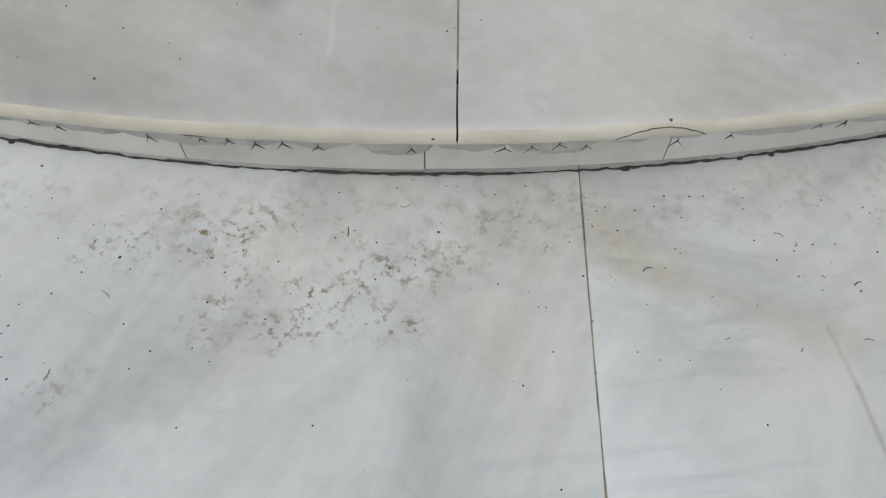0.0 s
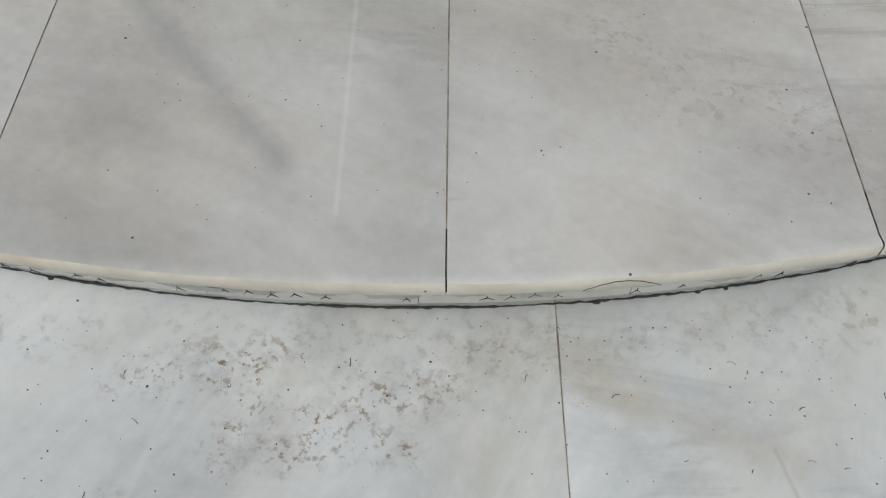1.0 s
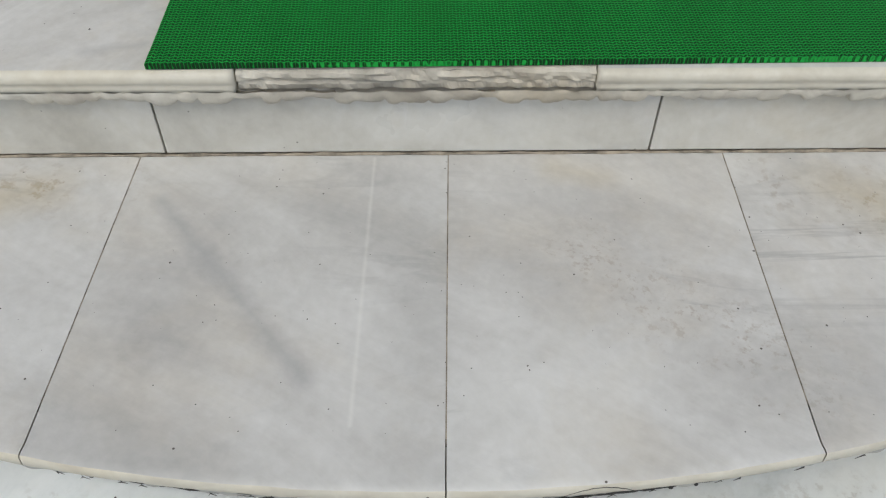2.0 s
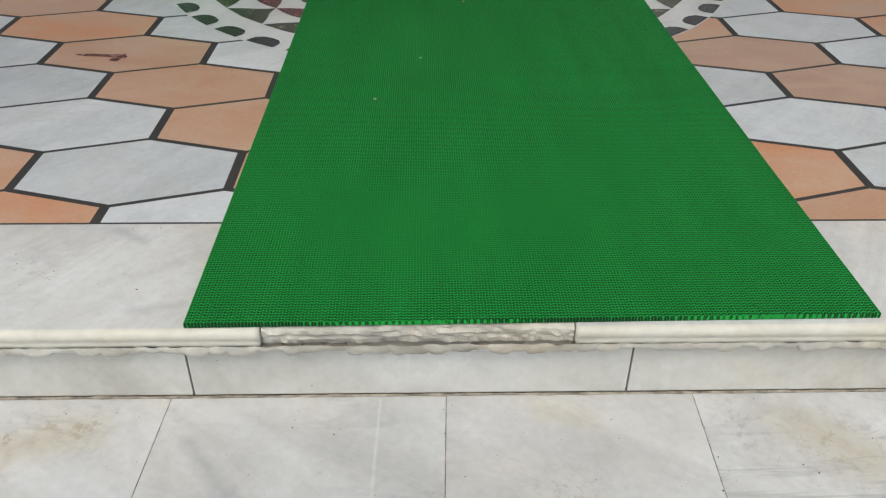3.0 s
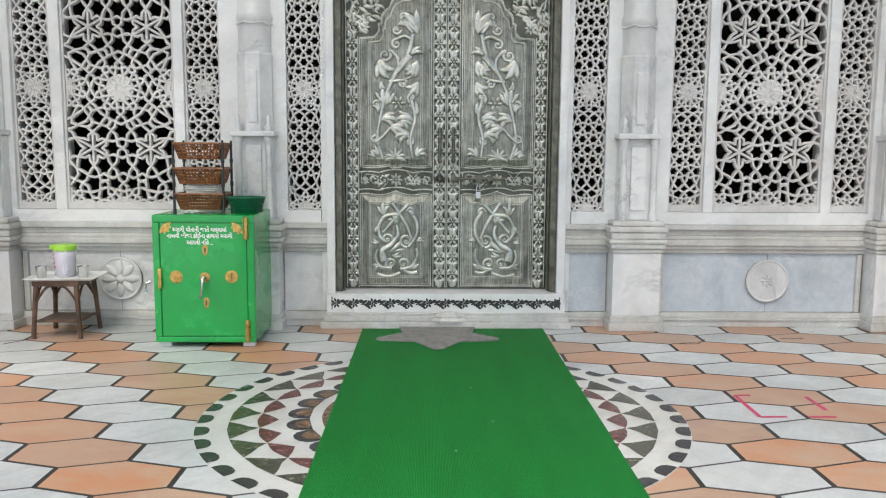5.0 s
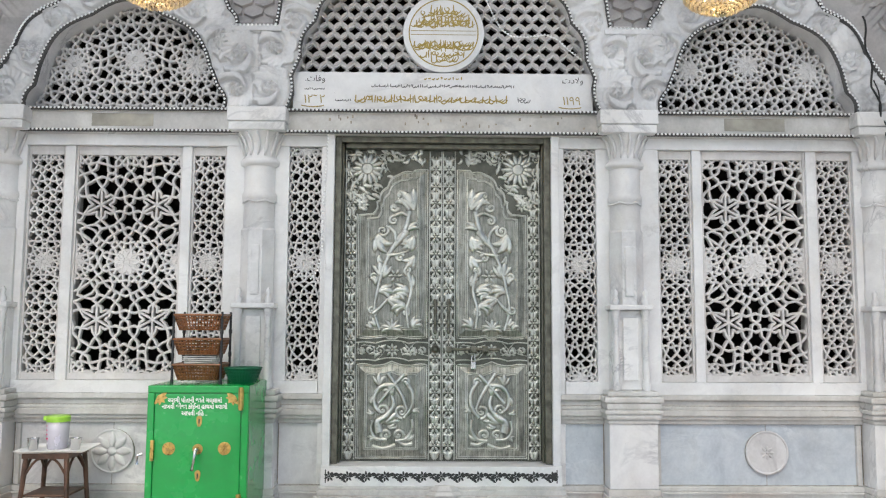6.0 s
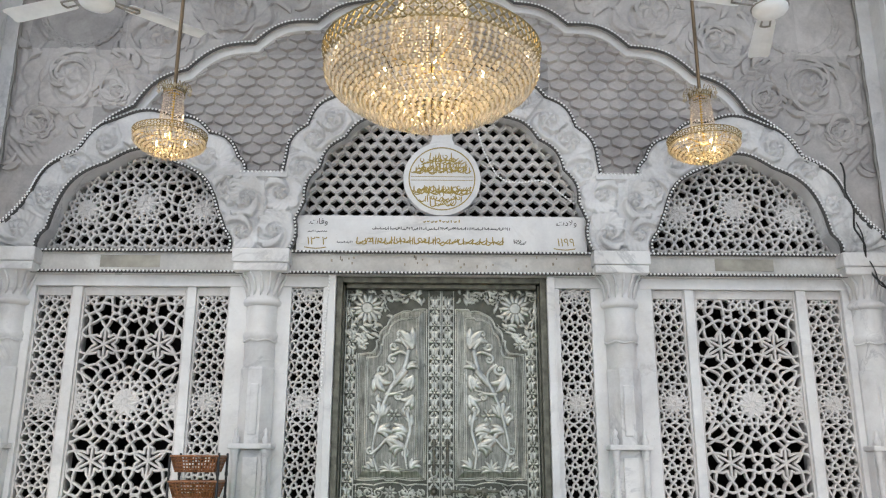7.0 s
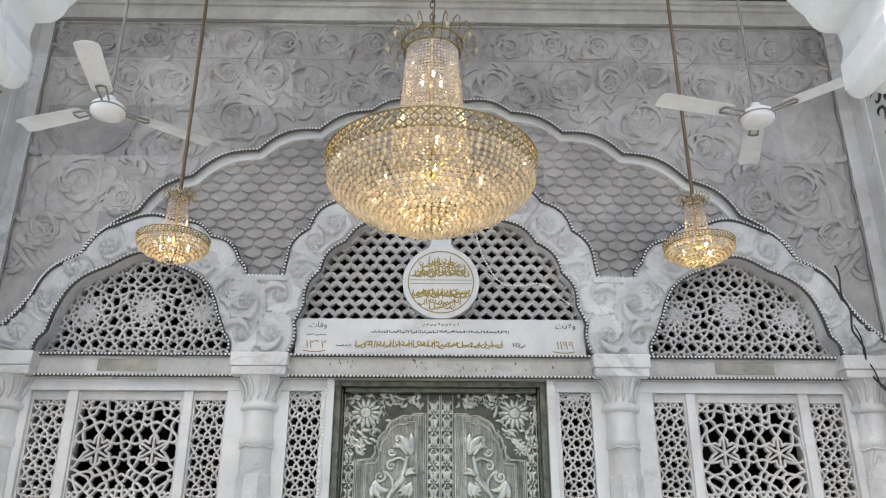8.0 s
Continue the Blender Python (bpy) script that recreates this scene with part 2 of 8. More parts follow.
M_TILE_P = stone_tile("peach_tile", (0.52, 0.235, 0.115), (0.36, 0.235, 0.175))
M_GROUT = plain("black_grout", (0.03, 0.028, 0.026), 0.6)
M_JOINT = plain("joint_mortar", (0.32, 0.275, 0.215), 0.9, vary=0.4, scale=40)
M_DARK = plain("dark_stone", (0.03, 0.028, 0.03), 0.25)
M_MAROON = plain("maroon_stone", (0.13, 0.045, 0.04), 0.25, vary=0.35, scale=30)
M_BROWN = plain("brown_stone", (0.16, 0.09, 0.045), 0.25, vary=0.4, scale=30)
M_OLIVE = plain("green_stone", (0.07, 0.07, 0.045), 0.25, vary=0.5, scale=30)
# darkness of the unlit room is put into this colour
M_ROOM = plain("shade_painted_plaster", (0.10, 0.095, 0.09), 0.9)
M_GREEN = plain("green_enamel", (0.012, 0.33, 0.06), 0.26, vary=0.10, scale=5.0, relief=0.08, coat=0.4, wear=(0.018, 0.36, 0.08))
M_BRASS = plain("brass", (0.62, 0.42, 0.14), 0.3, 1.0, vary=0.25, scale=40)
M_GOLD = plain("gold_leaf", (0.34, 0.25, 0.065), 0.4, 0.5, vary=0.15, scale=40)
M_STEEL = plain("steel", (0.55, 0.55, 0.55), 0.22, 1.0, vary=0.1)
M_INK = plain("black_paint", (0.03, 0.03, 0.03), 0.4)
M_LETTER = plain("white_letter", (0.85, 0.85, 0.83), 0.5, vary=0.03)
M_RUST = plain("brown_plastic", (0.22, 0.085, 0.03), 0.38, vary=0.25, scale=25)
M_BLACKP = plain("black_plastic", (0.02, 0.02, 0.021), 0.35)
M_WOOD = plain("worn_wood", (0.115, 0.06, 0.038), 0.5, vary=0.45, scale=12, relief=0.3, wear=(0.22, 0.16, 0.12))
M_BOWL = plain("dark_green_plastic", (0.008, 0.11, 0.05), 0.4, vary=0.15)
M_TRAY = plain("white_plastic", (0.78, 0.78, 0.78), 0.35, vary=0.05)
M_JUG = plain("frosted_plastic", (0.80, 0.77, 0.86), 0.25, vary=0.04, alpha_glass=0.35)
M_LID = plain("lime_plastic", (0.36, 0.66, 0.07), 0.35, vary=0.06)
M_PINK = plain("pink_paint", (0.55, 0.05, 0.14), 0.5, vary=0.2, scale=30)
M_FANW = plain("fan_white", (0.78, 0.79, 0.80), 0.4, vary=0.05, relief=0.02)
M_FANT = plain("fan_trim", (0.27, 0.255, 0.23), 0.5, 0.3)
M_GREYMAT = plain("grey_rubber", (0.23, 0.22, 0.21), 0.8, vary=0.2, scale=30, relief=0.3)
M_CABLE = plain("black_cable", (0.015, 0.015, 0.015), 0.5)
M_PAPER = plain("paper", (0.6, 0.58, 0.54), 0.8)
M_PLATE = plain("faded_plate_paint", (0.36, 0.34, 0.29), 0.6, vary=0.2, scale=9)
M_PILLAR = marble("pillar_marble", (0.80, 0.80, 0.80), (0.72, 0.72, 0.73), dirty=0.08, veins=0.15, specks=0.0)
M_ROD = plain("bronze_rod", (0.16, 0.115, 0.07), 0.45, 0.7)
M_BEAD = plain("white_bead", (0.94, 0.94, 0.94), 0.18, vary=0.02, relief=0.0)
M_BEADSTRIP = plain("dark_strip", (0.07, 0.068, 0.066), 0.6)


def silver(name, dull, bright, rough=0.22, brushed=0.0):
    m, nt, bsdf = material(name)
    at = place(nt)
    n1, n2 = noise_at(nt, at, 9.0, 6, 0.65), noise_at(nt, at, 160.0, 3)
    col = blend(nt, ramp(nt, n1, 0.35, 0.7), dull, bright)
    col = blend(nt, ramp(nt, noise_at(nt, at, 30.0, 6, 0.7), 0.55, 0.75), col, (0.13, 0.14, 0.115))
    if brushed:
        # fine upright strokes of the planishing hammer
        col = blend(nt, brushed, col, ramp(nt, noise_at(nt, place(nt, (150.0, 1.0, 7.0)), 1.0, 4, 0.65), 0.3, 0.7), "OVERLAY")
    nt.links.new(col, bsdf.inputs["Base Color"])
    bsdf.inputs["Metallic"].default_value = 0.92
    nt.links.new(calc(nt, "MULTIPLY_ADD", n1, 0.25, rough), bsdf.inputs["Roughness"])
    bump(nt, bsdf, calc(nt, "ADD", n2, calc(nt, "MULTIPLY", n1, 1.5)), 0.22, 0.003)
    return m


M_SILVER = silver("embossed_silver", (0.42, 0.42, 0.38), (0.72, 0.72, 0.66))
M_PATINA = silver("tarnished_silver", (0.18, 0.18, 0.16), (0.38, 0.38, 0.34), 0.34, 0.5)
M_BEVEL = silver("brushed_silver", (0.25, 0.252, 0.22), (0.50, 0.50, 0.45), 0.42, 0.55)
M_DEEP = silver("blackened_silver", (0.07, 0.071, 0.06), (0.17, 0.172, 0.148), 0.36)
M_DOORFRAME = plain("dark_bronze", (0.16, 0.155, 0.125), 0.38, 0.8, vary=0.3, scale=20)


def pvc_mat():
    """Woven zigzag mesh of soft green plastic."""
    m, nt, bsdf = material("green_mesh_plastic")
    geo = nt.nodes.new("ShaderNodeNewGeometry")
    xyz = nd(nt, "SeparateXYZ", Vector=geo.outputs["Position"])
    wob = calc(nt, "MULTIPLY", calc(nt, "SUBTRACT", noise_at(nt, geo.outputs["Position"], 70.0, 3), 0.5), 0.7)
    u = calc(nt, "ADD", calc(nt, "DIVIDE", xyz.outputs[0], 0.0056), wob)
    v = calc(nt, "ADD", calc(nt, "DIVIDE", xyz.outputs[1], 0.0072), wob)
    zig = calc(nt, "PINGPONG", u, 1.0)
    a = calc(nt, "FRACT", calc(nt, "ADD", v, calc(nt, "MULTIPLY", zig, 0.5)))
    hole_v = calc(nt, "SUBTRACT", 1.0, calc(nt, "ABSOLUTE", calc(nt, "MULTIPLY_ADD", a, 2.0, -1.0)))
    hole_u = calc(nt, "SUBTRACT", 1.0, calc(nt, "ABSOLUTE", calc(nt, "MULTIPLY_ADD", calc(nt, "FRACT", u), 2.0, -1.0)))
    h = calc(nt, "SUBTRACT", 1.0, calc(nt, "MULTIPLY", ramp(nt, hole_v, 0.22, 0.55), ramp(nt, hole_u, 0.02, 0.35)))
    big = noise_at(nt, place(nt, (5.0, 0.6, 1)), 2.0, 4)
    top = blend(nt, ramp(nt, big, 0.3, 0.7), (0.019, 0.320, 0.044), (0.027, 0.400, 0.060))
    lines = noise_at(nt, place(nt, (60.0, 0.25, 1)), 1.0, 2)
    top = blend(nt, ramp(nt, lines, 0.60, 0.75), top, (0.026, 0.36, 0.070))
    col = blend(nt, h, (0.003, 0.040, 0.008), top)
    nt.links.new(col, bsdf.inputs["Base Color"])
    bsdf.inputs["Roughness"].default_value = 0.6
    bsdf.inputs["Specular IOR Level"].default_value = 0.2
    bump(nt, bsdf, h, 0.8, 0.005)
    return m


M_MAT = pvc_mat()


def glow(name, colour, strength):
    m, nt, bsdf = material(name)
    bsdf.inputs["Emission Color"].default_value = (*colour, 1)
    bsdf.inputs["Emission Strength"].default_value = strength
    return m


M_BULB = glow("lit_bulb", (1.0, 0.76, 0.40), 45.0)


# ---- mesh helpers ----
def part(name, bm, mat, parent=None, label="", smooth=False):
    bmesh.ops.recalc_face_normals(bm, faces=bm.faces)
    me = bpy.data.meshes.new(name)
    bm.to_mesh(me)
    bm.free()
    me.materials.append(mat)
    if smooth:
        me.shade_smooth()
    ob = new(name, me)
    if parent:
        ob.parent = parent
        ob.matrix_parent_inverse = Matrix.LocRotScale(None, None, None)
        base = ob.parent
        off = Vector((0, 0, 0))
        while base:
            off += base.location
            base = base.parent
        ob.location = -off
    return tagged(ob, label)


def thing(name, at, label, category="", group="", kind=""):
    ob = new(name)
    ob.empty_display_size = 0.1
    ob.location = at
    return tagged(ob, label, category, group, kind)


def box(bm, x0, x1, y0, y1, z0, z1, bevel=0.0):
    vs = [bm.verts.new((x, y, z)) for z in (z0, z1) for y in (y0, y1) for x in (x0, x1)]
    fs = [bm.faces.new([vs[i] for i in f]) for f in ((0, 2, 3, 1), (4, 5, 7, 6), (0, 1, 5, 4), (2, 6, 7, 3), (0, 4, 6, 2), (1, 3, 7, 5))]
    if bevel:
        edges = list({e for f in fs for e in f.edges})
        bmesh.ops.bevel(bm, geom=edges, offset=bevel, segments=2, affect="EDGES", profile=0.6)
    return vs


def prism(bm, pts, y0, y1):
    a = [bm.verts.new((x, y0, z)) for x, z in pts]
    b = [bm.verts.new((x, y1, z)) for x, z in pts]
    bm.faces.new(a)
    bm.faces.new(b[::-1])
    for i in range(len(pts)):
        j = (i + 1) % len(pts)
        bm.faces.new((a[i], b[i], b[j], a[j]))


def slab(bm, pts, z0, z1, bevel=0.0):
    a = [bm.verts.new((x, y, z1)) for x, y in pts]
    b = [bm.verts.new((x, y, z0)) for x, y in pts]
    top = bm.faces.new(a)
    bm.faces.new(b[::-1])
    for i in range(len(pts)):
        j = (i + 1) % len(pts)
        bm.faces.new((a[i], b[i], b[j], a[j]))
    if bevel:
        bmesh.ops.bevel(bm, geom=list(top.edges), offset=bevel, segments=2, affect="EDGES", profile=0.6)


def strip(bm, a, b, y0, y1):
    """A thick band between two curves of the same number of points, on the wall."""
    rows = [[bm.verts.new((x, y, z)) for x, z in line] for line, y in ((a, y1), (a, y0), (b, y0), (b, y1))]
    for p, q in zip(rows[:-1], rows[1:]):
        for i in range(len(a) - 1):
            bm.faces.new((p[i], p[i + 1], q[i + 1], q[i]))
    for i in (0, -1):
        bm.faces.new([r[i] for r in rows])


def lathe(bm, prof, n=24, at=(0, 0, 0), sx=1.0, sy=1.0, turn=0.0):
    rings = []
    for r, z in prof:
        rings.append([bm.verts.new((at[0] + sx * r * math.cos(2 * math.pi * k / n + turn), at[1] + sy * r * math.sin(2 * math.pi * k / n + turn), at[2] + z)) for k in range(n)])
    for p, q in zip(rings[:-1], rings[1:]):
        for k in range(n):
            bm.faces.new((p[k], p[(k + 1) % n], q[(k + 1) % n], q[k]))
    for ring in (rings[0], rings[-1]):
        bm.faces.new([bm.verts.new(v.co) for v in ring])


def tube(bm, pts, r, n=6, closed=False):
    pts = [Vector(p) for p in pts]
    rings, m = [], len(pts)
    up = Vector((0.13, 0.21, 0.97))
    for i, p in enumerate(pts):
        a = pts[(i - 1) % m] if closed or i else p
        b = pts[(i + 1) % m] if closed or i < m - 1 else p
        d = (b - a).normalized()
        s = d.cross(up)
        if s.length < 1e-3:
            s = d.cross(Vector((1, 0, 0)))
        s.normalize()
        w = s.cross(d)
        rad = r[i] if isinstance(r, (list, tuple)) else r
        rings.append([bm.verts.new(p + rad * (s * math.cos(2 * math.pi * k / n) + w * math.sin(2 * math.pi * k / n))) for k in range(n)])
    pairs = list(zip(rings[:-1], rings[1:])) + ([(rings[-1], rings[0])] if closed else [])
    for p, q in pairs:
        for k in range(n):
            bm.faces.new((p[k], p[(k + 1) % n], q[(k + 1) % n], q[k]))
    if not closed:
        bm.faces.new(rings[0])
        bm.faces.new(rings[-1][::-1])


def relief(bm, pts, widths, y, h):
    """A half-round raised stroke on a wall that faces -y."""
    pts = [Vector((p[0], p[1])) for p in pts]
    rows = []
    for i, p in enumerate(pts):
        d = pts[min(i + 1, len(pts) - 1)] - pts[max(i - 1, 0)]
        if d.length < 1e-9:
            d = Vector((1, 0))
        nrm = Vector((-d.y, d.x)).normalized()
        w = widths[i] if isinstance(widths, (list, tuple)) else widths
        k = h * min(1.0, w / (max(widths) if isinstance(widths, (list, tuple)) else w) + 0.25)
        rows.append([bm.verts.new((q.x, y - e, q.y)) for q, e in ((p - nrm * w, -0.002), (p - nrm * w * 0.82, k * 0.85), (p, k), (p + nrm * w * 0.82, k * 0.85), (p + nrm * w, -0.002))])
    for a, b in zip(rows[:-1], rows[1:]):
        for k in range(4):
            bm.faces.new((a[k], a[k + 1], b[k + 1], b[k]))


def bead_line(bm, pts, r, gap, y):
    """Small beads strung evenly along a curve on the wall."""
    pts = [Vector((p[0], 0, p[1])) for p in pts]
    left = 0.0
    for a, b in zip(pts[:-1], pts[1:]):
        d = (b - a).length
        while left <= d:
            c = a.lerp(b, left / d) if d else a
            ring = [bm.verts.new((c.x + r * math.cos(k * math.pi / 3), y - r * 0.6, c.z + r * math.sin(k * math.pi / 3))) for k in range(6)]
            tip = bm.verts.new((c.x, y - r * 1.6, c.z))
            back = bm.verts.new((c.x, y + r * 0.4, c.z))
            for k in range(6):
                bm.faces.new((ring[k], ring[(k + 1) % 6], tip))
                bm.faces.new((ring[(k + 1) % 6], ring[k], back))
            left += gap
        left -= d


def bow(a, b, bulge, n=12):
    """Points from a to b (the end left out) on a curve that bulges to the left of the way."""
    dx, dz = b[0] - a[0], b[1] - a[1]
    l = math.hypot(dx, dz) or 1
    nx, nz = -dz / l, dx / l
    return [(a[0] + dx * t + nx * bulge * math.sin(math.pi * t), a[1] + dz * t + nz * bulge * math.sin(math.pi * t)) for t in (k / n for k in range(n))]


def lobes(points, bulges, n=12):
    out = []
    for a, b, k in zip(points[:-1], points[1:], bulges):
        out += bow(a, b, k, n)
    return out + [points[-1]]


def resample(pts, n):
    pts = [Vector(p) for p in pts]
    acc = [0.0]
    for a, b in zip(pts[:-1], pts[1:]):
        acc.append(acc[-1] + (b - a).length)
    out, j = [], 0
    for k in range(n):
        s = acc[-1] * k / (n - 1)
        while j < len(acc) - 2 and acc[j + 1] < s:
            j += 1
        t = (s - acc[j]) / max(1e-9, acc[j + 1] - acc[j])
        p = pts[j].lerp(pts[j + 1], min(1, t))
        out.append((p.x, p.y))
    return out


def smooth_line(way, n=8):
    """A flowing curve through a few points."""
    way = [Vector(p) for p in way]
    out = []
    for i in range(len(way) - 1):
        a, b, c, d = way[max(i - 1, 0)], way[i], way[i + 1], way[min(i + 2, len(way) - 1)]
        for t in (k / n for k in range(n)):
            p = 0.5 * (2 * b + (c - a) * t + (2 * a - 5 * b + 4 * c - d) * t * t + (3 * b - a - 3 * c + d) * t ** 3)
            out.append((p.x, p.y))
    return out + [tuple(way[-1])]


def mirror(pts):
    return [(-x, z) for x, z in pts][::-1]


def shift(pts, dx=CX, dz=0.0):
    return [(x + dx, z + dz) for x, z in pts]


def spiral(cx, cz, r0, r1, turns, a0, n=26):
    return [(cx + (r0 + (r1 - r0) * t) * math.cos(a0 + turns * 2 * math.pi * t), cz + (r0 + (r1 - r0) * t) * math.sin(a0 + turns * 2 * math.pi * t)) for t in (k / n for k in range(n + 1))]


def leaf(bm, x, z, ang, size, y, h, bend=0.5, wide=0.22):
    n = 9
    pts, ws, p, a = [], [], [x, z], ang
    for k in range(n + 1):
        t = k / n
        pts.append(tuple(p))
        ws.append(size * wide * (math.sin(math.pi * min(1, t * 0.92 + 0.08)) ** 0.8) + 0.001)
        p[0] += math.cos(a) * size / n
        p[1] += math.sin(a) * size / n
        a += bend * 2 / n
    relief(bm, pts, ws, y, h)


def flower(bm, x, z, r, y, h, petals=8):
    for k in range(petals):
        leaf(bm, x + 0.25 * r * math.cos(2 * math.pi * k / petals), z + 0.25 * r * math.sin(2 * math.pi * k / petals), 2 * math.pi * k / petals, r * 0.8, y, h, 0.0, 0.26)
    relief(bm, [(x - r * 0.25, z), (x - r * 0.1, z), (x + r * 0.1, z), (x + r * 0.25, z)], [0.02 * r, r * 0.22, r * 0.22, 0.02 * r], y - h * 0.4, h)


def scroll(bm, x, z, size, ang, hand, y, h, rng, bloom=False):
    """A carved acanthus scroll: a curling stem with leaves along it."""
    r = size * 0.42
    core = spiral(0, 0, r, r * 0.12, 1.35 * hand, 0.0, 30)
    tail = [(r + 0.02 * hand * 0 - 0.06 * size * k * k / 9, -hand * size * 0.16 * k) for k in range(6, 0, -1)]
    pts = tail + core
    ca, sa = math.cos(ang), math.sin(ang)
    world_pts = [(x + px * ca - pz * sa, z + px * sa + pz * ca) for px, pz in pts]
    w = [size * (0.020 + 0.030 * min(1, 3 * i / len(pts)) * (1 - 0.5 * i / len(pts))) for i in range(len(pts))]
    relief(bm, world_pts, w, y, h)
    for i in range(1, len(pts) - 6, 3):
        a, b = world_pts[i], world_pts[i + 1]
        d = math.atan2(b[1] - a[1], b[0] - a[0])
        s = size * rng.uniform(0.24, 0.36) * (1.0 if i < 14 else 0.7)
        side = -hand if i % 2 else hand * (1 if i < 10 else -1)
        leaf(bm, a[0], a[1], d + side * rng.uniform(0.55, 0.9), s, y, h * rng.uniform(0.7, 1.0), side * rng.uniform(-0.9, -0.3), rng.uniform(0.17, 0.26))
    if bloom:
        flower(bm, x, z, size * 0.2, y, h * 0.9)
    else:
        leaf(bm, world_pts[-1][0], world_pts[-1][1], ang, size * 0.14, y, h, 0.5, 0.4)


def carved(bm, pts, widths, y, h, side=1):
    """A stone-carved stroke: one steep edge, the other sinking softly into the ground."""
    pts = [Vector(p) for p in pts]
    top = max(widths)
    rows = []
    for i, p in enumerate(pts):
        d = pts[min(i + 1, len(pts) - 1)] - pts[max(i - 1, 0)]
        nrm = Vector((-d.y, d.x)).normalized() * side if d.length > 1e-9 else Vector((0, 1))
        w = widths[i]
        k = h * min(1.0, w / top + 0.2)
        rows.append([bm.verts.new((p.x + nrm.x * w * o, y - k * e, p.y + nrm.y * w * o)) for o, e in ((-1.0, -0.12), (-0.96, 0.80), (-0.60, 1.0), (0.0, 0.52), (0.60, 0.92), (0.96, 0.70), (1.0, -0.12))])
    for a, b in zip(rows[:-1], rows[1:]):
        for k in range(6):
            bm.faces.new((a[k], a[k + 1], b[k + 1], b[k]))


def carved_leaf(bm, x, z, ang, size, y, h, bend=0.5, wide=0.2, side=1):
    n = 10
    pts, ws, a = [], [], ang
    for k in range(n + 1):
        t = k / n
        pts.append((x, z))
        ws.append(size * wide * (math.sin(math.pi * min(1, t * 0.90 + 0.10)) ** 0.75) + 0.0015)
        x, z, a = x + math.cos(a) * size / n, z + math.sin(a) * size / n, a + bend * 2 * (0.5 + t) / n
    carved(bm, pts, ws, y, h, side)


def carved_field(name, label, outlines, scrolls, y, depth, mat, parent, step=0.009, mirror_x=None, blank=()):
    """Low-relief acanthus carving worked as one sheet: spiral whorls with lobed leaf edges, flowing leaves between."""
    xs_, zs_ = [p[0] for o in outlines for p in o], [p[1] for o in outlines for p in o]
    x0, x1, z0, z1 = min(xs_), max(xs_), min(zs_), max(zs_)
    nx, nz = int((x1 - x0) / step) + 2, int((z1 - z0) / step) + 2
    gx, gz = np.meshgrid(np.linspace(x0, x1, nx), np.linspace(z0, z1, nz))
    inside = np.zeros(gx.shape, bool)
    edge = np.full(gx.shape, 9.0)
    for o in outlines:
        hit = np.zeros(gx.shape, bool)
        for (ax, az), (bx, bz) in zip(o, o[1:] + o[:1]):
            if az != bz:
                hit ^= ((az > gz) != (bz > gz)) & (gx < (bx - ax) * (gz - az) / (bz - az) + ax)
            l2 = (bx - ax) ** 2 + (bz - az) ** 2
            if l2 > 1e-10:
                t = np.clip(((gx - ax) * (bx - ax) + (gz - az) * (bz - az)) / l2, 0, 1)
                edge = np.minimum(edge, np.hypot(gx - ax - t * (bx - ax), gz - az - t * (bz - az)))
        inside |= hit
    u = np.abs(gx - mirror_x) if mirror_x is not None else gx
    # flowing leaves
    n1 = np.sin(2.9 * u + 1.3 * np.sin(2.1 * gz + 0.7)) + np.sin(3.7 * gz + 1.1 * np.sin(2.7 * u))
    n2 = np.sin(5.3 * u - 2.1 * gz + 1.4 * n1) * np.sin(4.1 * gz + 3.3 * u)
    q = np.mod(5.6 * n1 + 2.2 * gz + 0.06 * np.sin(26 * gz + 19 * u), 1.0)
    hgt = np.clip(q / 0.05, 0, 1) * np.where(q < 0.70, 1 - 0.95 * q, 0.0) * (np.clip(0.45 + 1.6 * n2, 0, 1) ** 0.6) * 0.85
    best = np.full(gx.shape, 9.0)
    for cx, cz, size, ang, hand in scrolls:
        dx, dz = u - cx, gz - cz
        rho = np.hypot(dx, dz) / (0.5 * size)
        near = (rho < 1.25) & (rho < best)
        phi = hand * np.arctan2(dz, dx) + ang
        lobes_ = 0.055 * np.abs(np.sin(4.5 * phi + 3 * rho)) * np.clip(rho * 2 - 0.5, 0, 1)
        t = np.mod(phi / (2 * math.pi) - 0.30 * np.log(rho + 0.05), 1.0)
        stem = np.clip(t / 0.02, 0, 1) * np.clip((0.20 - t) / 0.03, 0, 1) * (0.8 + 0.2 * np.sin(math.pi * np.clip(t / 0.2, 0, 1)))
        v = t - 0.27 - lobes_
        blade = np.clip(v / 0.02, 0, 1) * np.clip((0.93 - t) / 0.03, 0, 1) * np.clip(0.95 - 1.15 * v, 0.12, 1)
        w = stem + blade * (0.80 + 0.20 * np.abs(np.sin(9 * phi + 8 * rho)))
        rim = 0.97 + 0.20 * np.abs(np.sin(3.5 * phi + ang)) - rho
        w = np.where(rim > 0, w * np.clip(rim / 0.06, 0, 1), 0.0)
        bud = np.clip((0.30 + 0.05 * np.cos(6 * phi) - rho) / 0.05, 0, 1) * (0.75 + 0.25 * np.cos(6 * phi + 2.0) - 0.9 * np.clip(0.08 - rho, 0, 1) * 5)
        w = np.maximum(np.where(rho < 0.38, w * 0.3, w), bud)
        hgt = np.where(near, np.where(rim > -0.03, w, hgt), hgt)
        best = np.where(near & (rim > -0.03), rho, best)
    hgt = hgt * np.clip((edge - 0.006) / 0.022, 0, 1)
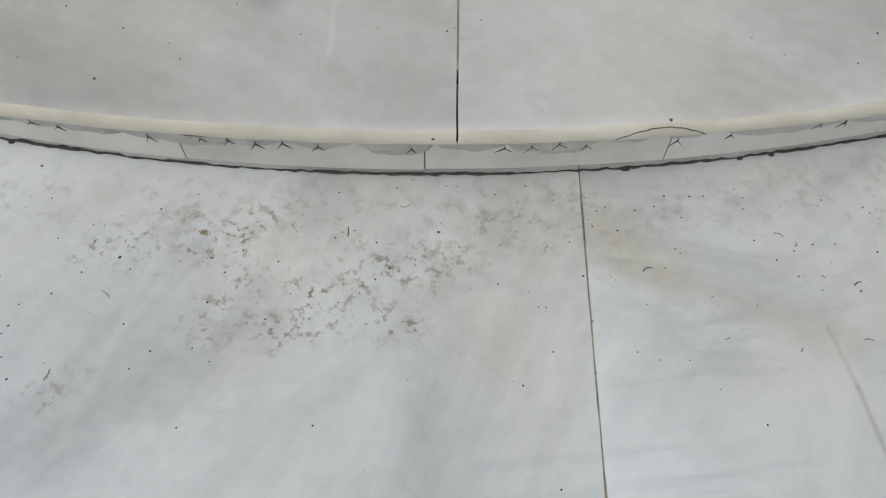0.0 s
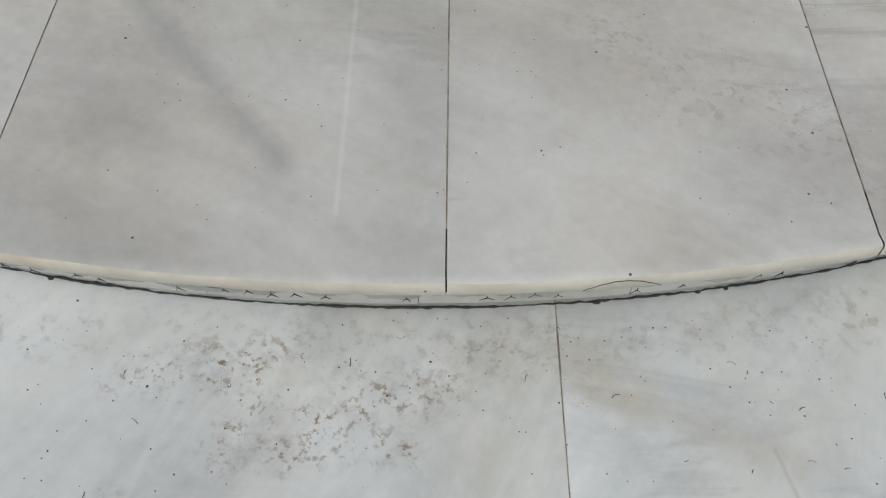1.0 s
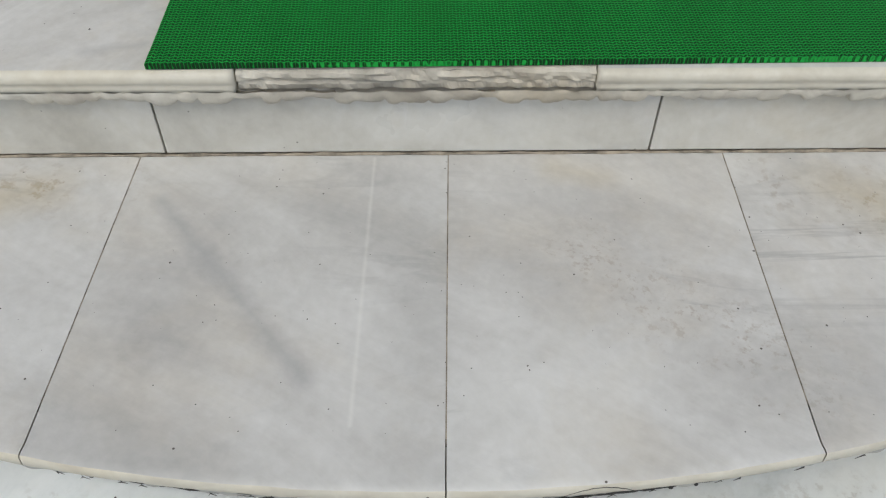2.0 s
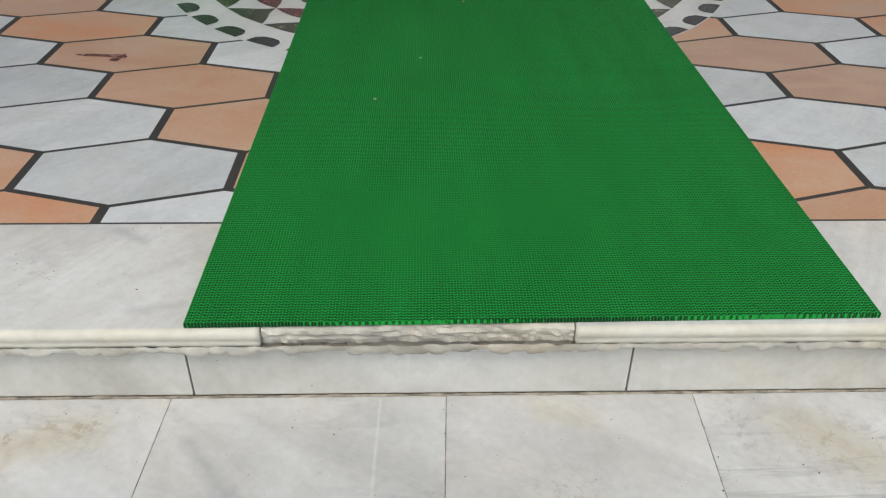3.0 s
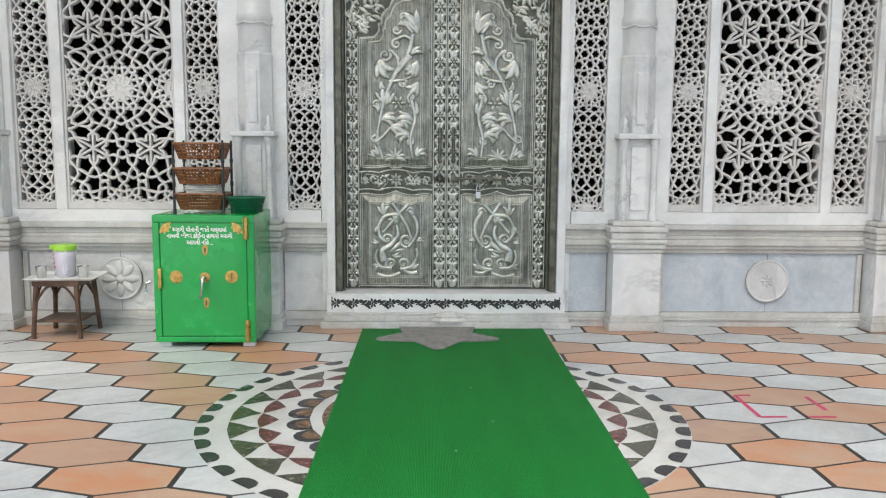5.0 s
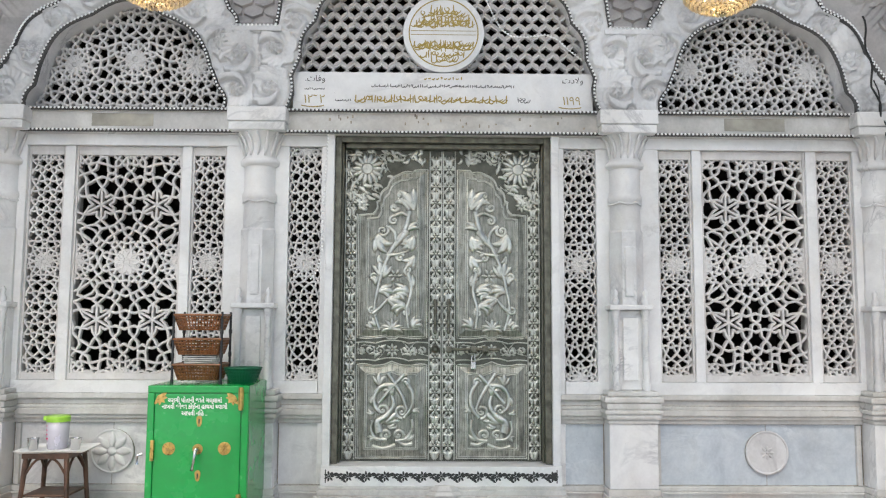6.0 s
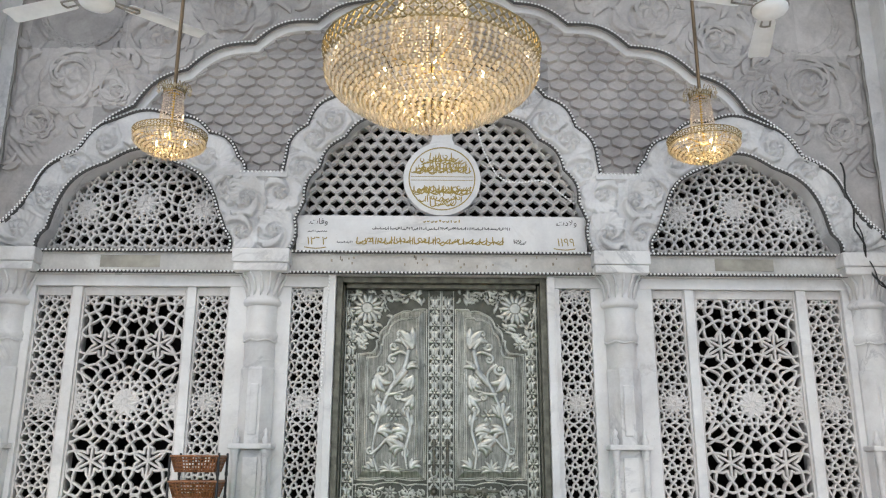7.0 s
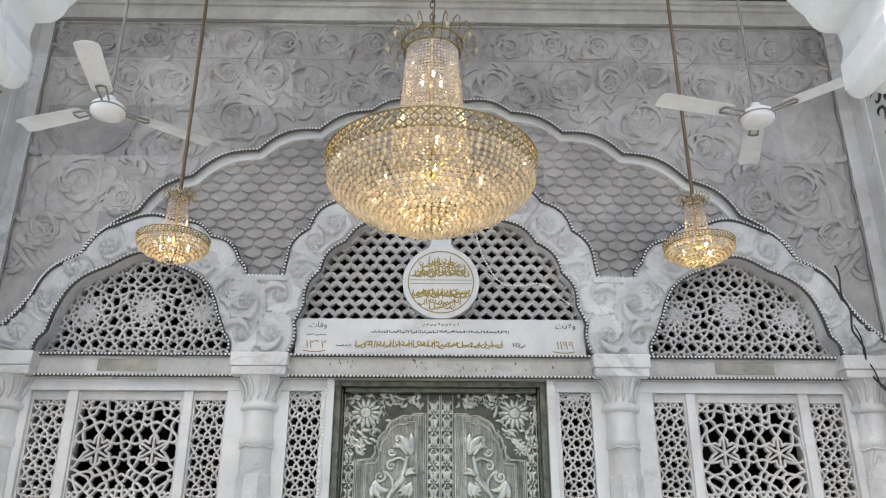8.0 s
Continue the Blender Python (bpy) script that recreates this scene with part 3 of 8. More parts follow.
    for cx, cz, r in blank:
        hgt = hgt * np.clip((np.hypot(u - cx, gz - cz) - r) / 0.03, 0, 1)
    grain = 0.04 * np.sin(61 * gx + 3 * n1) * np.sin(53 * gz + 2 * n2)
    yy = y - depth * (hgt + grain * hgt)
    verts = np.stack([gx, yy, gz], -1).reshape(-1, 3)
    idx = np.arange(nx * nz).reshape(nz, nx)
    ok = inside[:-1, :-1] & inside[1:, :-1] & inside[:-1, 1:] & inside[1:, 1:]
    quads = np.stack([idx[:-1, :-1], idx[:-1, 1:], idx[1:, 1:], idx[1:, :-1]], -1)[ok]
    used, inv = np.unique(quads, return_inverse=True)
    me = bpy.data.meshes.new(name)
    me.from_pydata(verts[used].tolist(), [], inv.reshape(-1, 4).tolist())
    me.materials.append(mat)
    me.shade_smooth()
    ob = new(name, me)
    ob.parent = parent
    ob.location = -parent.location
    return tagged(ob, label)


# ---- the steps, the platform and the floor ----
RNG = random.Random(4)
ground = thing("ground", (0, -1, GROUND_Z), "worn white marble courtyard paving", "ground", kind="structure")
g = bmesh.new()
box(g, -60, 60, -70, 70, GROUND_Z - 0.2, GROUND_Z - 0.0014)
part("bedding", g, M_JOINT, ground)
STEP_C, STEP_R = (-0.16, 1.83), 2.44


def arc_xy(r, a0, a1, n):
    return [(STEP_C[0] + r * math.sin(a0 + (a1 - a0) * k / n), STEP_C[1] - r * math.cos(a0 + (a1 - a0) * k / n)) for k in range(n + 1)]


# ground slabs: long joints run away from the step
for x0, x1 in ((-60, -1.62), (-1.617, -0.842), (-0.839, -0.0449), (-0.0429, 0.74), (0.744, 1.52), (1.524, 60)):
    g = bmesh.new()
    lean0, lean1 = (0.0 if abs(x0) > 0.1 else 0.0315), (0.0 if abs(x1) > 0.1 else 0.0315)
    near, far = [(x0 - lean0, -1.75), (x1 - lean1, -1.75)], [(x1 + lean1, 0.3), (x0 + lean0, 0.3)]
    edge = lambda p, q: [(p[0] + (q[0] - p[0]) * k / 60 + 0.0011 * noise.noise(Vector((p[1] * 0 + q[0] * 3, k * 0.9, 1))) * (0 < k < 60), p[1] + (q[1] - p[1]) * k / 60) for k in range(60)]
    slab(g, near[:1] + edge(near[1], far[0]) + [far[0]] + edge(far[1], near[0]), GROUND_Z - 0.02, GROUND_Z, 0.0012)
    part("slab", g, M_GROUND, ground)
    g = bmesh.new()
    slab(g, [(x0 + 0.3, -70), (x1 + 0.3, -70), (x1 + 0.3, -1.754), (x0 + 0.3, -1.754)], GROUND_Z - 0.02, GROUND_Z, 0.002)
    part("slab", g, M_GROUND, ground)

for x0, x1 in ((-60, -3.64), (3.64, 60)):
    g = bmesh.new()
    slab(g, [(x0, 0.504), (x1, 0.504), (x1, 70), (x0, 70)], GROUND_Z - 0.02, GROUND_Z, 0.002)
    part("slab", g, M_GROUND, ground)

step = thing("curved_step", (STEP_C[0], -0.4, GROUND_Z), "curved white marble step with chipped moulded edge", "step", kind="structure")
g = bmesh.new()
slab(g, arc_xy(STEP_R - 0.07, -0.75, 0.75, 40) + [(1.5, 0.25), (-1.8, 0.25)], GROUND_Z, PLAT_Z - 0.0014)
part("core", g, M_JOINT, step)
# riser blocks under the nosing
joints = [-0.80, -0.70, -0.52, -0.345, -0.235, -0.125, -0.018, 0.089, 0.196, 0.30, 0.40, 0.52, 0.66, 0.80]
for a0, a1 in zip(joints[:-1], joints[1:]):
    g = bmesh.new()
    outer = arc_xy(STEP_R - 0.064, a0 + 0.0003, a1 - 0.0003, 8)
    inner = arc_xy(STEP_R - 0.10, a0 + 0.0003, a1 - 0.0003, 8)
    slab(g, outer + inner[::-1], GROUND_Z + 0.006 + RNG.uniform(0, 0.003), PLAT_Z - 0.021)
    part("riser_block", g, M_RISER, step)
# top slabs with a rounded nose
nose = [(0.003, 0.0), (0.011, -0.0004), (0.0155, -0.002), (0.0175, -0.005), (0.018, -0.019), (0.016, -0.0215), (-0.05, -0.022)]
slab_joints = [(-2.2, -1.65), (-1.648, -1.16), (-1.158, -0.6772), (-0.6755, -0.1742), (-0.1724, 0.2830), (0.2848, 0.74), (0.742, 1.2), (1.202, 1.9)]
for x0, x1 in slab_joints:
    g = bmesh.new()
    n = 40
    front = []
    for k in range(n + 1):
        x = x0 + (x1 - x0) * k / n
        d = STEP_R ** 2 - (x - STEP_C[0]) ** 2
        front.append((x, min(STEP_C[1] - math.sqrt(max(d, 0.0)), -0.05)))
    rows = [[g.verts.new((x + 0.020, -0.012, PLAT_Z)) for x, y in front]]
    for off, dz in nose:
        rows.append([g.verts.new((x + (x - STEP_C[0]) / STEP_R * (off - 0.018), y - off + 0.018 + 0.0012 * noise.noise(Vector((x * 23, dz * 200, 1))), PLAT_Z + dz)) for x, y in front])
    for p, q in zip(rows[:3], rows[1:4]):
        for k in range(n):
            g.faces.new((p[k], p[k + 1], q[k + 1], q[k]))
    lip_rows = [[tuple(v.co) for v in r] for r in rows[3:]]
    for r in rows[4:]:
        for v in r:
            g.verts.remove(v)
    top = part("top_slab", g, M_PLAT, step, smooth=True)
    g = bmesh.new()
    rows = [[g.verts.new(c) for c in r] for r in lip_rows]
    for p, q in zip(rows[:-1], rows[1:]):
        for k in range(n):
            g.faces.new((p[k], p[k + 1], q[k + 1], q[k]))
    part("nosing", g, M_NOSE, top, "cream worn nosing", smooth=True)


SLOPED = ((0.0, 1.0), (0.22, 0.93), (0.48, 0.76), (0.72, 0.52), (0.92, 0.26), (1.0, 0.0))
BLUNT = ((0.0, 1.0), (0.30, 1.0), (0.60, 0.96), (0.84, 0.84), (0.97, 0.60), (1.0, 0.0))


def ragged_moulding(bm, at, length, z_top, rng, out, low, high, pitch, shape=SLOPED):
    """Worn moulding under a nosing with an uneven scalloped lower edge; at(s) gives place and outward way."""
    n = int(length / 0.006)
    ends, s = [], 0.0
    while s < length:
        w = pitch * rng.uniform(0.6, 1.5)
        ends.append((s, w, rng.uniform(0.55, 1.0) if rng.random() < 0.8 else rng.uniform(0.1, 0.35)))
        s += w
    rows, j = [], 0
    for k in range(n + 1):
        s = length * k / n
        while j < len(ends) - 1 and s > ends[j][0] + ends[j][1]:
            j += 1
        t = min(1.0, (s - ends[j][0]) / ends[j][1])
        lobe = math.sqrt(max(0.0, 1 - (2 * t - 1) ** 4))
        x, y, nx, ny = at(s)
        hgt = low + (high - low) * ends[j][2] * (0.35 + 0.65 * lobe) + 0.0025 * noise.noise(Vector((x * 90, y * 90, 2.0)))
        row = []
        for f, o in shape:
            d = out * o * (0.90 + 0.10 * lobe) + min(1.0, out * 18) * 0.0075 * noise.noise(Vector((x * 42, y * 42, f * 4 + 9))) + 0.0014 * noise.noise(Vector((x * 70, y * 70, f * 6)))
            row.append(bm.verts.new((x + nx * d, y + ny * d, z_top - hgt * f)))
        rows.append(row)
    for p, q in zip(rows[:-1], rows[1:]):
        for k in range(5):
            bm.faces.new((p[k], q[k], q[k + 1], p[k + 1]))


def on_arc(s):
    a = -0.70 + s / STEP_R
    return STEP_C[0] + (STEP_R - 0.064) * math.sin(a), STEP_C[1] - (STEP_R - 0.064) * math.cos(a), math.sin(a), -math.cos(a)


g = bmesh.new()
ragged_moulding(g, on_arc, 1.40 * STEP_R, PLAT_Z - 0.020, RNG, 0.0605, 0.034, 0.088, 0.085)
part("worn_moulding", g, M_WORN_SHADED, step, "chipped scalloped marble moulding")
g = bmesh.new()
a = -0.36
while a < 0.36:
    # forked chips left of the carved pattern
    a += RNG.choice((0.010, 0.013, 0.020, 0.034))
    r, z = STEP_R - 0.0010, PLAT_Z - RNG.uniform(0.0235, 0.028)
    up, legs = RNG.uniform(0.002, 0.005), RNG.uniform(0.007, 0.014)
    for da, dz in ((0.0, up), (RNG.uniform(-0.0034, -0.0012), -legs), (RNG.uniform(0.0012, 0.0034), -legs * RNG.uniform(0.5, 1.0))):
        b, q = a + da, r - 0.25 * max(0.0, -dz)
        tube(g, [(STEP_C[0] + r * math.sin(a), STEP_C[1] - r * math.cos(a), z), (STEP_C[0] + q * math.sin(b), STEP_C[1] - q * math.cos(b), z + dz)], [RNG.uniform(0.0004, 0.0010), 0.0003], 5)
# a long curved crack in the nosing
tube(g, [(STEP_C[0] + (STEP_R + 0.0002) * math.sin(0.052 + 0.0335 * k / 16), STEP_C[1] - (STEP_R + 0.0002) * math.cos(0.052 + 0.0335 * k / 16), PLAT_Z - 0.019 + 0.014 * math.sin(math.pi * k / 16) + 0.0006 * math.sin(k * 2.3)) for k in range(17)], 0.00045, 5)
tagged(part("moulding_cracks", g, M_GROUT, step), kind="stuff")
g = bmesh.new()
foot = arc_xy(STEP_R - 0.062, -0.7, 0.7, 420)
tube(g, [(x, y, GROUND_Z + 0.0015 + RNG.uniform(-0.001, 0.002)) for x, y in foot], [0.0013 + 0.0014 * noise.noise(Vector((x * 9, 2, 1))) + RNG.uniform(-0.0006, 0.0008) for x, y in foot], 5)
for k in range(26):
    x, y = RNG.choice(foot)
    lathe(g, [(0.0005, 0.0), (0.003, 0.001), (0.0026, 0.003), (0.0005, 0.0045)], 6, (x + RNG.uniform(-0.01, 0.01), y - 0.002, GROUND_Z), RNG.uniform(0.6, 2.0), 0.8)
part("dirt_line", g, M_GROUT, step, "black dirt along the foot of the step")

# second riser up to the verandah floor
kerb = thing("verandah_step", (0, 0.1, PLAT_Z), "white marble step edge with worn moulding", "step", kind="structure")
g = bmesh.new()
box(g, -4.2, 4.2, 0.03, 0.5, GROUND_Z, -0.03)
part("core", g, M_JOINT, kerb)
for x0, x1 in ((-4.2, -2.22), (-2.217, -1.42), (-1.417, -0.617), (-0.614, 0.179), (0.182, 0.98), (0.983, 1.8), (1.803, 4.2)):
    g = bmesh.new()
    box(g, x0, x1, -0.008, 0.04, PLAT_Z + 0.004, -0.040, 0.002)
    part("riser_block", g, M_RISER, kerb)
g = bmesh.new()
tube(g, [(-2.5 + 0.02 * k, -0.010, PLAT_Z + 0.001 + RNG.uniform(-0.001, 0.001)) for k in range(250)], [RNG.uniform(0.0012, 0.0045) for _ in range(250)], 5)
part("dirt_line", g, M_JOINT, kerb)
lip = [(0.33, 0.0), (-0.020, 0.0), (-0.027, -0.0006), (-0.034, -0.003), (-0.038, -0.008), (-0.039, -0.014), (-0.037, -0.020), (-0.035, -0.023), (-0.036, -0.027), (-0.036, -0.036), (0.02, -0.038)]
for x0, x1 in ((-4.2, -1.62), (-1.617, -0.474), (-0.471, 0.065), (0.068, 1.06), (1.063, 2.0), (2.003, 4.2)):
    g = bmesh.new()
    worn = abs(x0 + 0.471) < 0.01
    n = 110
    rows = []
    for j, (y, z) in enumerate(lip):
        rows.append([])
        for k in range(n + 1):
            x = x0 + (x1 - x0) * k / n
            dy = (noise.noise(Vector((x * 18, j * 3.1, 0))) * 0.006 + noise.noise(Vector((x * 70, j * 5.1, 4))) * 0.004 + 0.012) if worn and 1 < j < 10 else noise.noise(Vector((x * 14, j * 2.0, 5))) * 0.0016 + (0.003 * max(0.0, noise.noise(Vector((x * 40, 2.0, j * 0.7))) - 0.25) if j > 2 else 0.0)
            rows[-1].append(g.verts.new((x, max(y, y + dy) if y < 0.3 else 0.305, z)))
    for p, q in zip(rows[:-1], rows[1:]):
        for k in range(n):
            g.faces.new((p[k], p[k + 1], q[k + 1], q[k]))
    for k in (0, -1):
        g.faces.new([r[k] for r in rows])
    es = part("edge_slab", g, M_BAND, kerb, "chipped edge slab" if worn else "", smooth=not worn)
    es.data.materials.append(M_CHIPPED if worn else M_NOSE)
    for f in es.data.polygons:
        f.material_index = 1 if f.center.z < -0.0012 else 0
g = bmesh.new()
ragged_moulding(g, lambda s: (-2.4 + s, -0.008, 0.0, -1.0), 4.8, -0.034, RNG, 0.029, 0.012, 0.030, 0.036, BLUNT)
part("worn_moulding", g, M_CHIPPED, kerb, "scalloped marble moulding, broken in places", smooth=True)

floor = thing("floor", (0, 2, 0), "verandah floor of white and peach hexagonal marble tiles with black joints", "floor", kind="structure")
g = bmesh.new()
box(g, -3.6, 3.6, 0.306, 4.5, -0.14, -0.0006)
part("bed", g, M_GROUT, floor)

# ---- enclosing side walls, ceiling and the dim room behind the screens ----
for name, sx in (("wall_west", -1), ("wall_east", 1)):
    wl = thing(name, (CX + sx * 3.4, 2, 0), "white marble side wall with a scripted panel", "wall", kind="structure")
    g = bmesh.new()
    xa, xb = sorted((CX + sx * 3.34, CX + sx * 3.6))
    box(g, xa, xb, 2.7, 4.4, -0.14, 7.2)
    part("body", g, M_WALL, wl)
    g = bmesh.new()
    xa, xb = sorted((CX + sx * 3.335, CX + sx * 3.345))
    box(g, xa, xb, 3.45, 3.86, 0.9, 5.2)
    panel = part("inlay_panel", g, M_WHITE, wl, "white panel with dark gold script" if sx < 0 else "white panel with black script")
    g = bmesh.new()
    rr = random.Random(9)
    for k in range(60):
        z = 0.95 + k * 0.07
        pts = spiral(3.65 + rr.uniform(-0.08, 0.08), z, rr.uniform(0.05, 0.09), 0.02, rr.choice((-1, 1)) * rr.uniform(0.5, 0.9), rr.uniform(0, 6.28), 12)
        tube(g, [(CX + sx * 3.334, y, zz) for y, zz in pts], [0.004 + 0.011 * math.sin(math.pi * i / 12) for i in range(13)], 4)
    part("script", g, M_GOLD if sx < 0 else M_INK, panel)
    g = bmesh.new()
    for ya, yb in ((3.39, 3.45), (3.86, 3.92)):
        xa, xb = sorted((CX + sx * 3.325, CX + sx * 3.345))
        box(g, xa, xb, ya, yb, 0.0, 5.4, 0.006)
    part("border", g, M_WHITE, wl)

ceiling = thing("ceiling", (0, 2, 6.1), "verandah ceiling above a patterned frieze", "ceiling", kind="structure")
g = bmesh.new()
box(g, -3.7, 3.7, 0.3, 8.0, 6.5, 6.7)
part("slab", g, M_WHITE, ceiling)
g = bmesh.new()
box(g, -3.4, 3.4, WALL - 0.10, WALL + 0.4, 5.74, 6.5)
part("frieze", g, M_OLIVE, ceiling, "dark green frieze with gold leaf scrolls")
g = bmesh.new()
for k in range(70):
    x = -3.3 + 0.095 * k
    relief(g, bow((x, 5.77), (x + 0.09, 5.80), 0.03 * (1 if k % 2 else -0.5), 8), 0.008, WALL - 0.10, 0.006)
    flower(g, x + 0.05, 5.86, 0.035, WALL - 0.10, 0.006, 6)
part("gold_scroll", g, M_GOLD, ceiling)

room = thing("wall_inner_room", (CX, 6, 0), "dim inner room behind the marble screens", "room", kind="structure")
# added shell, coloured dark so the screen holes look unlit
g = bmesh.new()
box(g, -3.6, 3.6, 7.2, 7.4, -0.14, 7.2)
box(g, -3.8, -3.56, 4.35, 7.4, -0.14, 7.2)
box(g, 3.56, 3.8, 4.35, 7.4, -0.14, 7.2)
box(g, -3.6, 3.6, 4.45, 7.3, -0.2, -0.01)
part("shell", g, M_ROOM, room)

# ---- facade: upper part ----
facade = thing("wall_facade", (CX, WALL, 0), "carved white marble facade with cusped arches", "wall", kind="structure")
big_half = [(0.0, 4.80), (0.20, 4.76), (0.56, 4.66), (0.97, 4.48), (1.44, 4.29), (1.93, 4.06), (2.30, 3.76), (2.68, 3.38), (2.98, 3.06), (3.29, 2.72)]
big_right = lobes(big_half, [0.0, 0.05, 0.05, 0.07, 0.07, 0.06, 0.05, 0.07, -0.03], 10)
big_arch = mirror(big_right)[:-1] + big_right
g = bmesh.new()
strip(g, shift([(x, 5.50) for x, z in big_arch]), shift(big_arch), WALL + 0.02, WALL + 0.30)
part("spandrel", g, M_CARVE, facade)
rim_in = [(x * 0.985, z - 0.055) for x, z in big_arch]
g = bmesh.new()
strip(g, shift(big_arch), shift(rim_in), WALL + 0.035, WALL + 0.30)
part("arch_rim", g, M_WHITE, facade)


# centre arch and side arches
cen_in_half = [(0.0, 3.86), (0.17, 3.82), (0.46, 3.70), (0.72, 3.52), (0.90, 3.28), (1.00, 3.02), (1.06, 2.88), (1.10, 2.64)]
cen_in_r = lobes(cen_in_half, [0.0, 0.04, 0.045, 0.045, 0.04, 0.0, -0.03], 8)
cen_in = mirror(cen_in_r)[:-1] + cen_in_r
cen_out_half = [(0.0, 4.16), (0.17, 4.12), (0.50, 4.02), (0.78, 3.86), (1.00, 3.62), (1.15, 3.36), (1.17, 3.23)]
cen_out_r = lobes(cen_out_half, [0.0, 0.045, 0.045, 0.05, 0.045, 0.0], 8)
cen_out = mirror(cen_out_r)[:-1] + cen_out_r
cen_top = [p for p in cen_in if p[1] >= 3.1]
g = bmesh.new()
N = 120
strip(g, shift(resample(cen_out, N)), shift(resample(cen_top, N)), WALL, WALL + 0.24)
part("centre_arch", g, M_WALL, facade)
side_in_pts = [(1.52, 2.63), (1.56, 2.80), (1.62, 2.95), (1.95, 3.31), (2.45, 3.31), (2.80, 2.94), (2.83, 2.80), (2.89, 2.63)]
side_in = lobes(side_in_pts, [0.03, 0.0, 0.075, 0.11, 0.075, 0.0, 0.03], 10)
side_out_pts = [(1.44, 3.23), (1.50, 3.36), (1.72, 3.55), (1.99, 3.67), (2.40, 3.66), (2.68, 3.40), (2.98, 3.08), (3.29, 2.74)]
side_out = lobes(side_out_pts, [0.02, 0.05, 0.05, 0.06, 0.05, 0.06, -0.03], 10)
for sx in (1, -1):
    g = bmesh.new()
    a, b = [(sx * x, z) for x, z in resample(side_out, N)], [(sx * x, z) for x, z in resample(side_in[9:], N)]
    strip(g, shift(a), shift(b), WALL + 0.002, WALL + 0.24)
    part("side_arch", g, M_WALL, facade)
    g = bmesh.new()
    zs = [2.63 + 0.60 * k / 30 for k in range(31)]

    def across(curve, z, pick):
        hits = [a[0] + (b[0] - a[0]) * (z - a[1]) / (b[1] - a[1]) for a, b in zip(curve[:-1], curve[1:]) if (a[1] - z) * (b[1] - z) <= 0 and a[1] != b[1]]
        return pick(hits) if hits else None

    left, right = [], []
    for z in zs:
        left.append((sx * (across(cen_in_r, z, max) or 1.10), z))
        right.append((sx * (across(side_in[:35], z, min) or 1.52), z))
    strip(g, shift(left), shift(right), WALL + 0.005, WALL + 0.24)
    part("pier_head", g, M_WALL, facade)
    g = bmesh.new()
    xa, xb = sorted((CX + sx * 1.13, CX + sx * 1.48))
    box(g, xa, xb, WALL - 0.02, WALL + 0.08, 3.20, 3.245, 0.008)
    part("shelf", g, M_WALL, facade)
    # wall beyond the last column
    g = bmesh.new()
    xa, xb = sorted((CX + sx * 2.90, CX + sx * 3.36))
    box(g, xa, xb, WALL + 0.04, WALL + 0.30, 0.0, 2.80)
    part("end_wall", g, M_WALL, facade)

# plain ground of the scale field, cut round the arch heads
g = bmesh.new()
us = [-2.75 + 5.5 * k / 160 for k in range(161)]


def head(u):
    line = cen_in_r if abs(u) < 1.12 else side_in
    hit = [p[1] for p in line if abs(p[0] - abs(u)) < 0.06]
    return max(hit + [3.17]) + 0.09 if 1.5 > abs(u) > 1.12 else max(hit + [2.7]) + 0.09


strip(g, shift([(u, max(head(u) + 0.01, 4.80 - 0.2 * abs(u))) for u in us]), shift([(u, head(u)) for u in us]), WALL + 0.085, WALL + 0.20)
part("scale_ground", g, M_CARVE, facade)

# top mouldings
g = bmesh.new()
for y, z0, z1 in ((0.0, 5.50, 5.53), (-0.03, 5.53, 5.66), (-0.06, 5.66, 5.70), (-0.09, 5.70, 5.74)):
    box(g, CX - 3.36, CX + 3.36, WALL + y, WALL + 0.3, z0, z1, 0.004)
part("cornice", g, M_MOULD, facade)
for sx in (1, -1):
    g = bmesh.new()
    xa, xb = sorted((CX + sx * 3.24, CX + sx * 3.345))
    box(g, xa, xb, WALL - 0.02, WALL + 0.03, 2.8, 5.5, 0.01)
    part("edge_strip", g, M_WALL, facade)

# fish-scale field between the arches
g = bmesh.new()
sw, sh = 0.150, 0.078
for r in range(21):
    for c in range(-19, 20):
        x, z = c * sw + (sw / 2 if r % 2 else 0.0), 3.22 + r * sh
        lim = across(big_arch[len(big_arch) // 2:], z, max)
        if lim is None or abs(x) > lim + 0.1:
            continue
        low = [p[1] for p in (cen_out if abs(x) < 1.17 else side_out) if abs(p[0] - (x if abs(x) < 1.17 else abs(x))) < 0.08]
        if low and z < min(low) - 0.08:
            continue
        xs = CX + x
        ring = [(-0.46, 0.40), (-0.28, 0.52), (0, 0.60), (0.28, 0.52), (0.46, 0.40), (0.46, -0.30), (0.30, -0.46), (0.10, -0.64), (0.0, -0.72), (-0.10, -0.64), (-0.30, -0.46), (-0.46, -0.30)]
        back = [g.verts.new((xs + px * sw * 1.02, WALL + 0.087, z + pz * sh * 1.02)) for px, pz in ring]
        front = [g.verts.new((xs + px * sw * 0.90, WALL + 0.078 + 0.006 - 0.038 * max(0.0, (0.6 - pz) / 1.32) ** 1.4, z + pz * sh * 0.89)) for px, pz in ring]
        for k in range(12):
            g.faces.new((back[k], back[(k + 1) % 12], front[(k + 1) % 12], front[k]))
        g.faces.new(front)
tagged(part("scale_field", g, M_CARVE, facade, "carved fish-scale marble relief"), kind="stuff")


# carved scrollwork
def above_arch(x, z, gap):
    hit = [p[1] for p in big_arch if abs(p[0] - x) < 0.06 + gap]
    return not hit or z - gap > max(hit)


